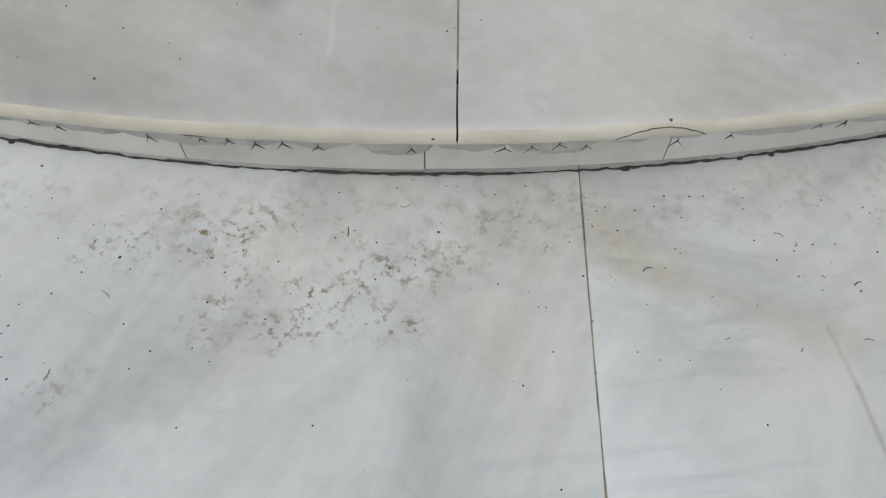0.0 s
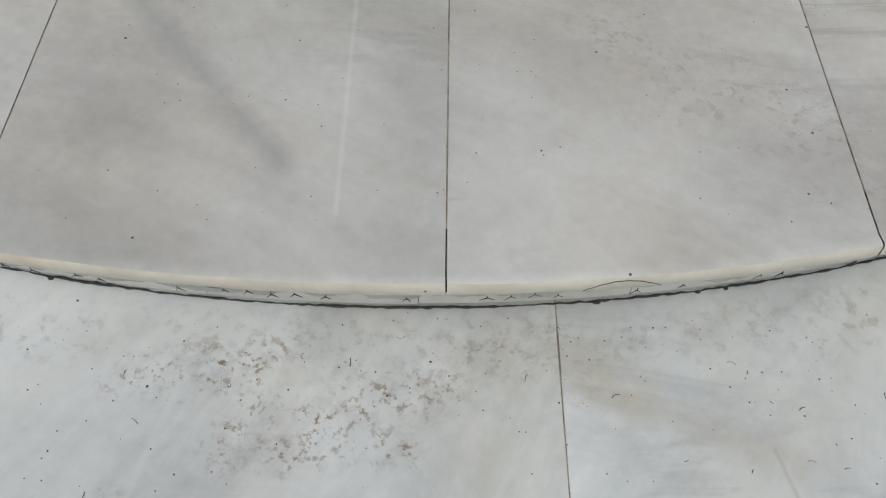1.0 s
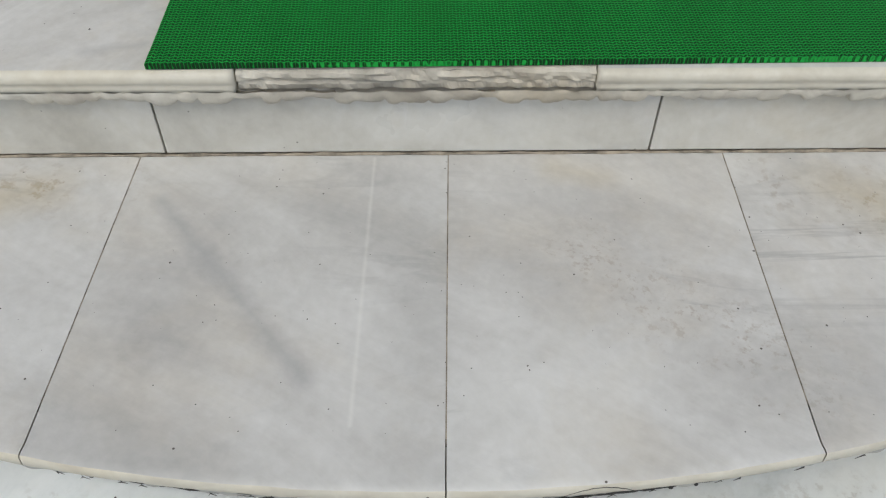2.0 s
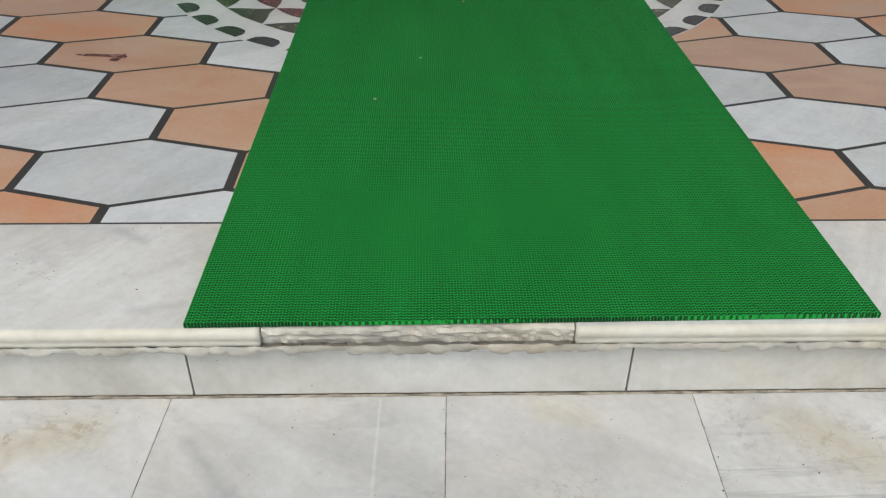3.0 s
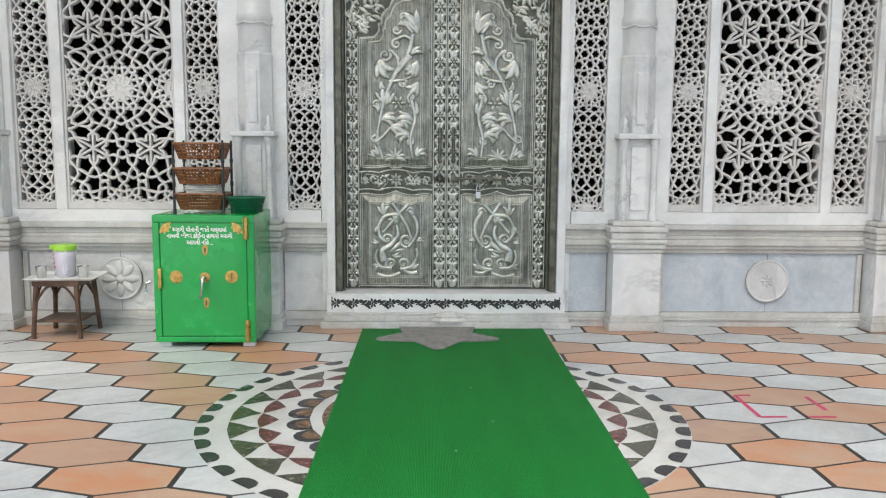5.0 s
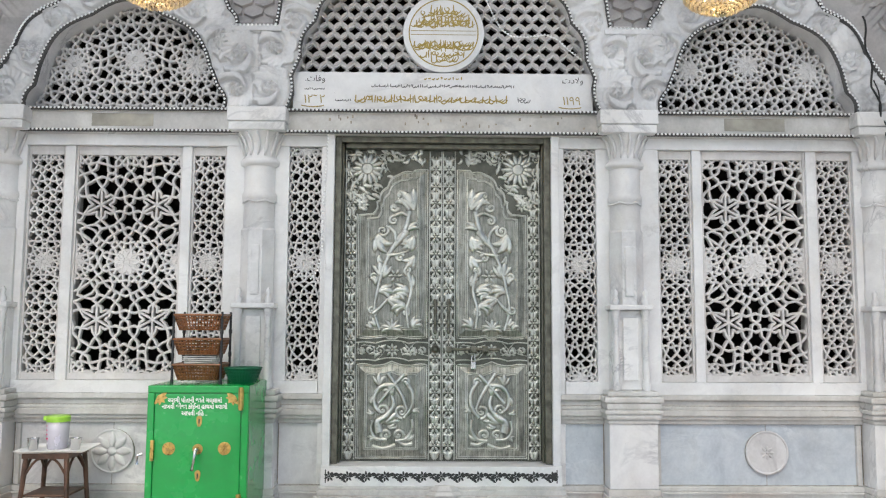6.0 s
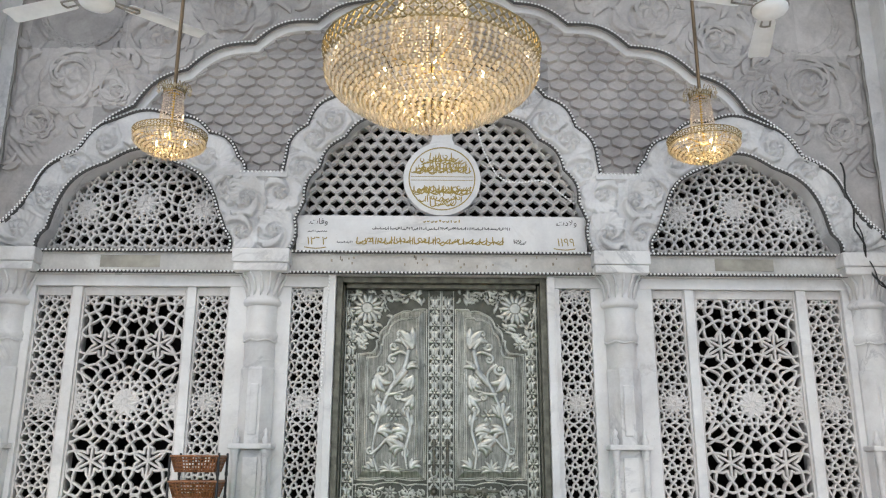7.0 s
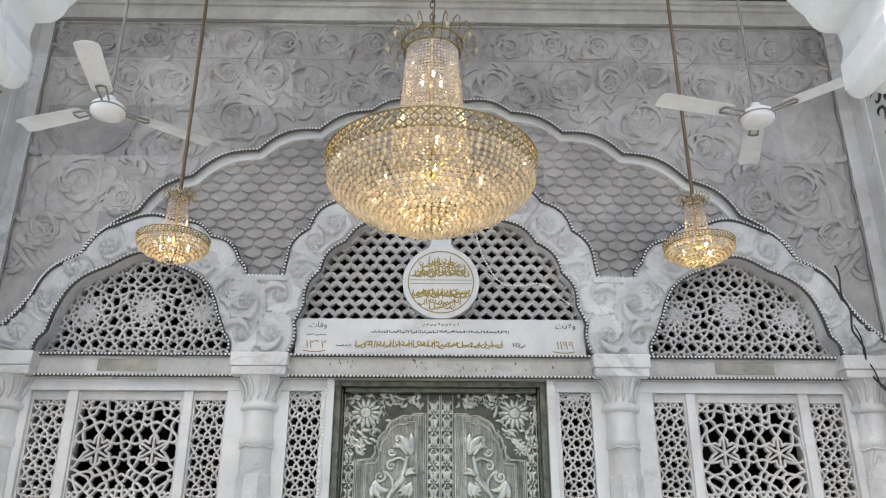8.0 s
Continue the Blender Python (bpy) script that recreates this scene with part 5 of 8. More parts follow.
sign = thing("inscription_panel", (CX, WALL, 2.64), "white marble panel with gold and black script above the door", "sign")
g = bmesh.new()
box(g, CX - 1.05, CX + 1.05, WALL + 0.03, WALL + 0.24, 2.645, 2.925, 0.004)
part("panel", g, M_WHITE, sign)
rng = random.Random(21)
g = bmesh.new()
strokes(g, CX - 0.62, CX + 0.45, 2.70, 2.785, WALL + 0.03, 64, rng, 0.0052)
strokes(g, CX - 0.14, CX + 0.14, 2.872, 2.905, WALL + 0.03, 10, rng, 0.005)
for s in (-1, 1):
    relief(g, bow((CX + s * 0.90 - 0.09, 2.685), (CX + s * 0.90 + 0.09, 2.69), -0.012, 8), 0.004, WALL + 0.03, 0.002)
tagged(part("gold_script", g, M_GOLD, sign, "gold script that cannot be read"), kind="stuff")
g = bmesh.new()
strokes(g, CX - 0.50, CX + 0.50, 2.815, 2.850, WALL + 0.03, 66, rng, 0.0034)
for s in (-1, 1):
    relief(g, [(CX + s * 0.90 - 0.062, 2.858), (CX + s * 0.90 - 0.062, 2.866)], 0.003, WALL + 0.03, 0.002)
strokes(g, CX - 0.97, CX - 0.83, 2.795, 2.822, WALL + 0.03, 9, rng, 0.003)
strokes(g, CX - 0.76, CX - 0.64, 2.715, 2.74, WALL + 0.03, 9, rng, 0.003)
strokes(g, CX + 0.52, CX + 0.60, 2.71, 2.77, WALL + 0.03, 6, rng, 0.003)
tagged(part("black_script", g, M_INK, sign, "small black script that cannot be read"), kind="stuff")

med = thing("medallion", (CX, WALL, 2.93), "round white marble medallion with gold script hung on a stem", "medallion")
MZ, MY = 3.215, WALL + 0.03
g = bmesh.new()
n = 56
prism(g, [(CX + 0.285 * math.cos(2 * math.pi * k / n), MZ + 0.285 * math.sin(2 * math.pi * k / n)) for k in range(n)], MY, MY + 0.07)
part("disc", g, M_WHITE, med)
g = bmesh.new()
prism(g, [(CX - 0.10, MZ + 0.255), (CX + 0.10, MZ + 0.255), (CX + 0.075, MZ + 0.32), (CX + 0.085, MZ + 0.44), (CX + 0.13, MZ + 0.56), (CX - 0.13, MZ + 0.56), (CX - 0.085, MZ + 0.44), (CX - 0.075, MZ + 0.32)], MY + 0.012, MY + 0.06)
part("stem", g, M_WHITE, med)
g = bmesh.new()
relief(g, [(CX + 0.243 * math.cos(2 * math.pi * k / 48), MZ + 0.243 * math.sin(2 * math.pi * k / 48)) for k in range(49)], 0.0045, MY, 0.003)
relief(g, [(CX - 0.23, MZ + 0.014), (CX + 0.23, MZ + 0.014)], 0.002, MY, 0.003)
relief(g, [(CX - 0.23, MZ - 0.014), (CX + 0.23, MZ - 0.014)], 0.002, MY, 0.003)
part("ring_line", g, M_GOLD, med)
g = bmesh.new()
for z0, z1, hw, k in ((0.12, 0.225, 0.10, 12), (0.10, 0.19, 0.155, 16), (0.03, 0.12, 0.215, 26), (0.03, 0.16, 0.19, 14), (0.06, 0.15, 0.17, 16), (-0.12, -0.03, 0.215, 26), (-0.15, -0.02, 0.19, 14), (-0.13, -0.05, 0.18, 16), (-0.19, -0.11, 0.15, 16), (-0.225, -0.14, 0.09, 10)):
    strokes(g, CX - hw, CX + hw, MZ + z0, MZ + z1, MY, k, rng, 0.0050)
tagged(part("gold_script", g, M_GOLD, med, "gold script that cannot be read"), kind="stuff")
g = bmesh.new()
strokes(g, CX - 0.06, CX + 0.06, MZ + 0.46, MZ + 0.53, MY + 0.012, 6, rng, 0.006)
part("black_script", g, M_INK, med)

# nail marks and faded plates on the lintel
g = bmesh.new()
for k in range(26):
    x, z = CX + RNG.uniform(-1.05, 1.05), RNG.uniform(2.51, 2.60)
    box(g, x, x + RNG.uniform(0.006, 0.014), WALL - 0.0315, WALL - 0.02, z, z + RNG.uniform(0.010, 0.028))
tagged(part("nail_marks", g, M_JOINT, facade), kind="stuff")
for u in (-2.20, 2.16):
    g = bmesh.new()
    box(g, CX + u - 0.21, CX + u + 0.21, WALL - 0.034, WALL - 0.02, 2.512, 2.600, 0.001)
    part("faded_plate", g, M_PLATE, facade, "faded brownish plate")

# ---- columns ----
def column(x, label):
    co = thing("column", (x, WALL - 0.06, 0), label, "column", group="columns of the facade")
    y = WALL + 0.04
    g = bmesh.new()
    for hw, d, z0, z1 in ((0.185, 0.20, 0.0, 0.06), (0.175, 0.185, 0.06, 0.10)):
        box(g, x - hw, x + hw, y - d, y + 0.1, z0, z1, 0.006)
    part("foot", g, M_MOULD, co)
    g = bmesh.new()
    box(g, x - 0.160, x + 0.160, y - 0.165, y + 0.1, 0.10, 0.52, 0.006)
    part("plinth", g, M_COLUMN, co)
    g = bmesh.new()
    for hw, d, z0, z1 in ((0.170, 0.175, 0.52, 0.55), (0.182, 0.19, 0.55, 0.585), (0.195, 0.20, 0.585, 0.615), (0.182, 0.19, 0.615, 0.66), (0.195, 0.20, 0.66, 0.70), (0.170, 0.175, 0.70, 0.735)):
        box(g, x - hw, x + hw, y - d, y + 0.1, z0, z1, 0.012)
    part("base_moulding", g, M_MOULD, co)
    g = bmesh.new()
    box(g, x - 0.125, x + 0.125, y - 0.105, y + 0.1, 0.735, 1.27, 0.01)
    part("pedestal", g, M_COLUMN, co)
    g = bmesh.new()
    box(g, x - 0.05, x + 0.05, y - 0.122, y - 0.10, 0.80, 1.22, 0.008)
    part("raised_panel", g, M_COLUMN, co)
    for s in (-1, 1):
        g = bmesh.new()
        lathe(g, [(0.024, 0.735), (0.030, 0.77), (0.020, 0.80), (0.024, 0.84), (0.020, 1.18), (0.027, 1.20), (0.022, 1.22), (0.032, 1.25), (0.032, 1.27)], 10, (x + s * 0.10, y - 0.125, 0))
        part("colonnette", g, M_COLUMN, co, smooth=True)
    g = bmesh.new()
    box(g, x - 0.145, x + 0.145, y - 0.165, y + 0.1, 1.27, 1.305, 0.008)
    part("cross_band", g, M_COLUMN, co)
    for s in (-1, 1):
        g = bmesh.new()
        lathe(g, [(0.020, 1.305), (0.026, 1.33), (0.012, 1.36), (0.020, 1.385), (0.003, 1.41)], 10, (x + s * 0.10, y - 0.125, 0))
        part("finial", g, M_COLUMN, co, smooth=True)
    g = bmesh.new()
    lathe(g, [(0.122, 1.305), (0.122, 1.80), (0.115, 1.815)], 8, (x, y, 0), turn=math.pi / 8)
    part("octagonal_shaft", g, M_COLUMN, co)
    g = bmesh.new()
    box(g, x - 0.03, x + 0.03, y - 0.125, y - 0.10, 1.36, 1.70, 0.01)
    part("shaft_panel", g, M_COLUMN, co)
    g = bmesh.new()
    lathe(g, [(0.108, 1.812), (0.108, 2.0), (0.118, 2.015), (0.122, 2.035), (0.118, 2.055), (0.108, 2.07), (0.108, 2.24)], 28, (x, y, 0))
    part("shaft", g, M_COLUMN, co, smooth=True)
    g = bmesh.new()
    ring = [(x + 0.114 * math.cos(2 * math.pi * k / 40), y + 0.114 * math.sin(2 * math.pi * k / 40), 2.006 - 0.016 * abs(math.sin(3 * 2 * math.pi * k / 40))) for k in range(40)]
    tube(g, ring, 0.008, 5, True)
    part("scalloped_collar", g, M_COLUMN, co, smooth=True)
    g = bmesh.new()
    lathe(g, [(0.108, 2.24), (0.130, 2.25), (0.136, 2.268), (0.130, 2.285), (0.110, 2.30), (0.112, 2.36), (0.135, 2.43), (0.170, 2.475)], 28, (x, y, 0))
    cap = part("capital", g, M_COLUMN, co, smooth=True)
    g = bmesh.new()
    for k in range(-3, 4):
        a = -math.pi / 2 + k * 0.42
        pts = [(x + (0.113 + 0.062 * t * t) * math.cos(a + 0.1 * math.sin(3 * t)), y + (0.113 + 0.062 * t * t) * math.sin(a + 0.1 * math.sin(3 * t)), 2.31 + 0.155 * t) for t in (0, 0.25, 0.5, 0.75, 1.0)]
        tube(g, pts, [0.004, 0.012, 0.013, 0.010, 0.004], 6)
    part("carved_leaves", g, M_COLUMN, cap, smooth=True)
    g = bmesh.new()
    box(g, x - 0.19, x + 0.19, y - 0.175, y + 0.1, 2.47, 2.53, 0.01)
    box(g, x - 0.20, x + 0.20, y - 0.185, y + 0.1, 2.53, 2.63, 0.01)
    part("abacus", g, M_COLUMN, co)
    return co


for u in (-3.02, -1.262, 1.262, 3.02):
    column(CX + u, "engaged white marble column with octagonal shaft and leaf capital")

# ---- dado below the windows ----
for n, (u0, u1) in enumerate(((-2.86, -1.43), (-1.10, -0.80), (0.80, 1.10), (1.43, 2.86))):
    dd = thing("wall_dado_%d" % (n + 1), (CX + (u0 + u1) / 2, WALL, 0), "bluish white marble dado with moulded rails", "wall panel", kind="structure")
    f = WALL + 0.03
    xa, xb = CX + u0, CX + u1
    g = bmesh.new()
    box(g, xa, xb, f + 0.012, f + 0.2, 0.09, 0.52)
    part("panel", g, M_DADO if u0 > 0 else M_WALL, dd)
    g = bmesh.new()
    for d, z0, z1 in ((0.0, 0.0, 0.045), (-0.012, 0.045, 0.06), (0.006, 0.06, 0.095)):
        box(g, xa, xb, f + d - 0.03, f + 0.2, z0, z1, 0.004)
    part("base", g, M_MOULD, dd)
    g = bmesh.new()
    for d, z0, z1 in ((0.0, 0.505, 0.535), (-0.02, 0.535, 0.56), (-0.035, 0.56, 0.60), (-0.02, 0.60, 0.625), (-0.005, 0.625, 0.665), (-0.03, 0.665, 0.70)):
        box(g, xa, xb, f + d - 0.012, f + 0.2, z0, z1, 0.006)
    part("rail_moulding", g, M_MOULD, dd)
    g = bmesh.new()
    for xs in (xa + 0.003, xb - 0.003):
        relief(g, [(xs, 0.095), (xs, 0.505)], 0.0028, f + 0.0115, 0.003)
    for zj, dj in ((0.0975, 0.0115), (0.5035, 0.0115), (0.535, -0.0125), (0.5605, -0.0325), (0.6255, -0.0175), (0.665, -0.0175)):
        way = [(xa + (xb - xa) * k / 40, zj + 0.0012 * noise.noise(Vector((xa + k * 0.31, zj * 9, 1)))) for k in range(41)]
        relief(g, way, [0.0012 + 0.0016 * abs(noise.noise(Vector((xa + k * 0.23, zj * 7, 4)))) for k in range(41)], f + dj, 0.003)
    part("grime_joint", g, M_JOINT, dd, "dirty open joints of the marble")
    if u1 - u0 > 1:
        g = bmesh.new()
        for xs in (xa + 0.02, xb - 0.05):
            box(g, xs, xs + 0.03, f - 0.012, f + 0.05, 0.10, 0.50, 0.005)
        part("side_moulding", g, M_MOULD, dd)
        xr, zr = CX + math.copysign(2.2, u0), 0.315
        g = bmesh.new()
        prism(g, [(xr + 0.142 * math.cos(2 * math.pi * k / 40), zr + 0.142 * math.sin(2 * math.pi * k / 40)) for k in range(40)], f - 0.006, f + 0.02)
        ros = part("roundel", g, M_WALL, dd, "round carved flower boss")
        g = bmesh.new()
        relief(g, [(xr + 0.139 * math.cos(2 * math.pi * k / 40), zr + 0.139 * math.sin(2 * math.pi * k / 40)) for k in range(41)], 0.008, f - 0.006, 0.005)
        if u0 < 0:
            flower(g, xr, zr, 0.125, f - 0.006, 0.014, 8)
        else:
            flower(g, xr, zr, 0.045, f - 0.006, 0.006, 8)
        part("carved_flower", g, M_WALL, ros, smooth=True)
        g = bmesh.new()
        relief(g, [(xr + 0.1435 * math.cos(2 * math.pi * k / 40), zr + 0.1435 * math.sin(2 * math.pi * k / 40)) for k in range(41)], 0.0022, f + 0.008, 0.003)
        relief(g, [(xr, zr + 0.145), (xr, 0.505)], 0.0016, f + 0.0115, 0.002)
        relief(g, [(xr, zr - 0.145), (xr, 0.095)], 0.0016, f + 0.0115, 0.002)
        part("joint_line", g, M_JOINT, dd)


# ---- the door ----
door = thing("door_1", (CX, WALL, 0.1), "closed double door sheathed in embossed silver with bolt and handles", "door", kind="structure")
for sx in (-1, 1):
    g = bmesh.new()
    xa, xb = sorted((CX + sx * 0.745, CX + sx * 0.800))
    box(g, xa, xb, WALL - 0.02, WALL + 0.25, 0.10, 2.470, 0.006)
    part("jamb", g, M_WHITE, door)
    g = bmesh.new()
    xa, xb = sorted((CX + sx * 0.700, CX + sx * 0.745))
    box(g, xa, xb, WALL + 0.02, WALL + 0.25, 0.235, 2.465, 0.006)
    xa, xb = sorted((CX + sx * 0.689, CX + sx * 0.702))
    box(g, xa, xb, WALL + 0.07, WALL + 0.25, 0.235, 2.42, 0.006)
    part("frame_post", g, M_DOORFRAME, door)
g = bmesh.new()
box(g, CX - 0.70, CX + 0.70, WALL + 0.02, WALL + 0.25, 2.425, 2.465, 0.006)
box(g, CX - 0.68, CX + 0.68, WALL + 0.07, WALL + 0.25, 2.395, 2.427, 0.006)
part("frame_head", g, M_DOORFRAME, door)
g = bmesh.new()
box(g, CX - 0.80, CX + 0.80, WALL + 0.22, WALL + 0.30, 0.1, 2.49)
part("backing", g, M_DOORFRAME, door)


def panel_outline(x0, x1, z0, z1, arched, sx):
    """Outline of a raised panel; arched panels step up in cusps towards the meeting edge."""
    if not arched:
        top = lobes([(x0, z1 - 0.012), (x0 + 0.11, z1 - 0.018), ((x0 + x1) / 2, z1 + 0.010), (x1 - 0.11, z1 - 0.018), (x1, z1 - 0.012)], [0.006, -0.010, -0.010, 0.006], 6)
        low = [(x1, z0), (x0, z0)]
        return top + low
    pts = [(x0, z1 - 0.328), (x0 + 0.100, z1 - 0.318), (x0 + 0.128, z1 - 0.232), (x0 + 0.150, z1 - 0.222), (x0 + 0.190, z1 - 0.135), (x0 + 0.205, z1 - 0.128), (x0 + 0.285, z1 - 0.035), (x0 + 0.385, z1 - 0.020), (x0 + 0.400, z1 - 0.004), (x1, z1)]
    top = lobes(pts, [0.0, -0.016, 0.0, 0.016, 0.0, 0.020, 0.012, 0.0, 0.0], 6)
    low = lobes([(x1, z0 + 0.004), (x0 + 0.29, z0 + 0.012), ((x0 + x1) / 2, z0 + 0.0), (x0 + 0.20, z0 + 0.012), (x0, z0 + 0.004)], [0.008] * 4, 6)
    return top + low


def inset(pts, d):
    cx, cz = sum(p[0] for p in pts) / len(pts), sum(p[1] for p in pts) / len(pts)
    xs, zs = [p[0] for p in pts], [p[1] for p in pts]
    kx, kz = 1 - 2 * d / (max(xs) - min(xs)), 1 - 2 * d / (max(zs) - min(zs))
    mx, mz = (max(xs) + min(xs)) / 2, (max(zs) + min(zs)) / 2
    return [(mx + (x - mx) * kx, mz + (z - mz) * kz) for x, z in pts]


def raised_panel(bm, pts, y):
    """A wide bevel that rises to a flat field."""
    rings = []
    for d, e in ((0.010, 0.0), (0.014, -0.003), (0.066, -0.028), (0.078, -0.029)):
        rings.append([bm.verts.new((x, y + e, z)) for x, z in inset(pts, d)])
    n = len(pts)
    for p, q in zip(rings[:-1], rings[1:]):
        for k in range(n):
            bm.faces.new((p[k], p[(k + 1) % n], q[(k + 1) % n], q[k]))


def frond(bm, x, z, ang, size, y, h, bend, ribs=3, spread=0.42):
    """A ribbed acanthus leaf: several curling blades from one root."""
    for q in range(ribs):
        o = q - (ribs - 1) / 2
        leaf(bm, x, z, ang + o * spread * 0.55, size * (1.0 - 0.10 * abs(o)), y, h * (1.2 - 0.08 * abs(o)), bend + o * spread, 0.19)


def vine_strip(bm, x, z0, z1, w, y, rng, step=0.060):
    """A dense border of small flowers between paired curling leaves."""
    z, k = z0 + step * 0.5, 0
    while z < z1 - step * 0.4:
        if k % 2:
            flower(bm, x, z, w * 0.58, y, 0.012, 6)
            for s in (-1, 1):
                leaf(bm, x + s * w * 0.40, z + step * 0.45, -math.pi / 2 - s * 0.3, step * 0.65, y, 0.010, s * 0.9, 0.26)
        else:
            for s in (-1, 1):
                leaf(bm, x, z - step * 0.55, math.pi / 2 - s * 0.75, step * 1.0, y, 0.012, s * 0.9, 0.24)
                leaf(bm, x, z - step * 0.20, math.pi / 2 - s * 0.55, step * 0.85, y, 0.012, -s * 0.5, 0.22)
                leaf(bm, x + s * w * 0.36, z - step * 0.10, math.pi / 2 + s * 0.6, step * 0.70, y, 0.011, -s * 1.0, 0.25)
                leaf(bm, x + s * w * 0.12, z + step * 0.25, math.pi / 2 - s * 1.4, step * 0.52, y, 0.009, s * 1.2, 0.2)
            relief(bm, [(x, z - step * 0.5), (x, z + step * 0.5)], 0.003, y, 0.008)
        z += step
        k += 1


def leaf_door(sx):
    rng = random.Random(31)
    y = WALL + 0.15
    lf = new("leaf")
    lf.parent = door
    lf.location = Vector((CX, y, 0.24)) - door.location
    tagged(lf, "embossed silver door leaf")
    xi, xo = CX + sx * 0.003, CX + sx * 0.690

    def X(t):
        return CX + sx * t

    def turned(a):
        # angles are drawn for the leaf whose outer edge lies towards -x
        return a if sx < 0 else math.pi - a

    g = bmesh.new()
    xa, xb = sorted((xi, xo))
    box(g, xa, xb, y, y + 0.05, 0.235, 2.395, 0.003)
    part("sheet", g, M_DEEP, lf)
    p_in, p_out = 0.100, 0.592
    for nm, z0, z1, arched in (("upper_panel", 1.065, 2.262, True), ("lower_panel", 0.250, 0.905, False)):
        g = bmesh.new()
        pts = [(X(p_out - x), z) for x, z in panel_outline(0, p_out - p_in, z0, z1, arched, sx)]
        raised_panel(g, pts, y)
        pn = part(nm, g, M_BEVEL, lf)
        g = bmesh.new()
        for d, w, e, h in ((0.004, 0.0052, 0.0, 0.012), (0.0165, 0.0032, -0.002, 0.008), (0.064, 0.0030, -0.027, 0.006), (0.076, 0.0042, -0.029, 0.010)):
            ring = inset(pts, d)
            relief(g, ring + ring[:1], w, y + e, h)
        part("moulding", g, M_SILVER, pn, "bright moulding lines", smooth=True)
        g = bmesh.new()
        g.faces.new([g.verts.new((x, y - 0.0289, z)) for x, z in inset(pts, 0.0775)])
        part("field", g, M_PATINA, pn, "tarnished panel ground")
        g = bmesh.new()
        fy = y - 0.0289
        turn = -sx

        def P(a, b):
            if arched:
                return X((492 - a) * 0.0017), 1.559 + (400 - b) * 0.00173
            return X((499 - a) * 0.00166), 0.562 + (400 - b) * 0.00164

        def stroke(way, w0, w1, h=0.015):
            pts2 = resample(smooth_line([P(*w) for w in way]), 26)
            relief(g, pts2, [1.45 * (w0 + (w1 - w0) * k / 25) for k in range(26)], fy, h * 1.3)

        def curl(a, b, r, turns, a0, w=0.014):
            c = P(a, b)
            pts2 = spiral(c[0], c[1], r * 0.0017, r * 0.0004, turns * turn, turned(a0), 22)
            relief(g, pts2, [w * (1 - 0.45 * k / 22) for k in range(23)], fy, 0.015)
            relief(g, [(c[0] - w * 0.8, c[1]), (c[0], c[1]), (c[0] + w * 0.8, c[1])], [w * 0.3, w * 0.9, w * 0.3], fy, 0.018)

        def fr(a, b, ang, size, bend, ribs=3):
            c = P(a, b)
            frond(g, c[0], c[1], turned(ang), size * 0.0017, fy, 0.016, bend * turn, ribs)

        if arched:
            stroke([(238, 650), (216, 570), (228, 490), (250, 405), (290, 315), (340, 240), (356, 170)], 0.007, 0.013)
            stroke([(345, 250), (325, 280), (290, 320), (262, 350)], 0.020, 0.004, 0.018)
            stroke([(355, 640), (348, 570), (366, 490), (352, 420)], 0.007, 0.011)
            stroke([(300, 300), (296, 260), (270, 232)], 0.008, 0.010)
            stroke([(350, 190), (325, 178), (296, 188)], 0.010, 0.009)
            stroke([(355, 165), (335, 140), (322, 118)], 0.010, 0.009)
            stroke([(270, 525), (240, 560), (210, 585)], 0.007, 0.010)
            stroke([(265, 350), (310, 345), (355, 330)], 0.012, 0.004)
            curl(318, 105, 20, 1.2, 4.2)
            curl(293, 155, 18, -1.2, 0.0)
            curl(292, 208, 20, 1.25, 1.2)
            curl(247, 250, 26, -1.3, 1.0)
            curl(212, 440, 22, 1.2, 5.2)
            curl(352, 412, 18, -1.2, 4.8)
            curl(206, 574, 20, 1.2, 5.4)
            curl(318, 360, 18, 1.2, 0.4)
            curl(345, 580, 18, -1.2, 2.0)
            for a in ((372, 165, 1.75, 105, 0.5, 3), (350, 250, 1.0, 62, -0.7, 2), (232, 262, 4.5, 95, 0.7, 3), (350, 330, 1.1, 62, 1.0, 3), (372, 270, 4.6, 80, -0.7, 3),
                      (300, 300, 0.4, 70, 0.5, 2), (245, 440, 1.9, 75, -0.3, 3), (250, 440, 1.1, 70, 0.5, 3), (215, 470, 1.0, 50, 1.2, 2), (375, 350, 4.5, 70, -0.5, 3),
                      (232, 500, 0.6, 75, -0.8, 3), (355, 500, 2.5, 80, 0.8, 3), (300, 505, 0.2, 60, -0.8, 2), (262, 530, 0.1, 85, -0.6, 3), (345, 560, 2.6, 75, 0.9, 3),
                      (205, 648, 1.7, 42, 0.9, 2), (372, 645, 1.4, 60, -0.7, 3), (222, 640, 1.9, 50, 0.4, 2), (372, 480, 1.5, 60, 0.5, 2), (235, 350, 4.3, 45, 0.8, 2)):
                fr(*a)
            c = P(300, 432)
            flower(g, c[0], c[1], 0.052, fy, 0.016, 6)
            c = P(288, 645)
            for k in range(7):
                leaf(g, c[0], c[1] - 0.005, math.pi * (0.08 + 0.84 * k / 6), 0.082, fy, 0.017, 0.2 * (k - 3), 0.15)
        else:
            stroke([(240, 360), (290, 300), (345, 240)], 0.009, 0.012)
            stroke([(355, 385), (335, 330), (305, 280), (275, 235)], 0.009, 0.011)
            stroke([(350, 270), (378, 320), (375, 375), (345, 420)], 0.013, 0.009)
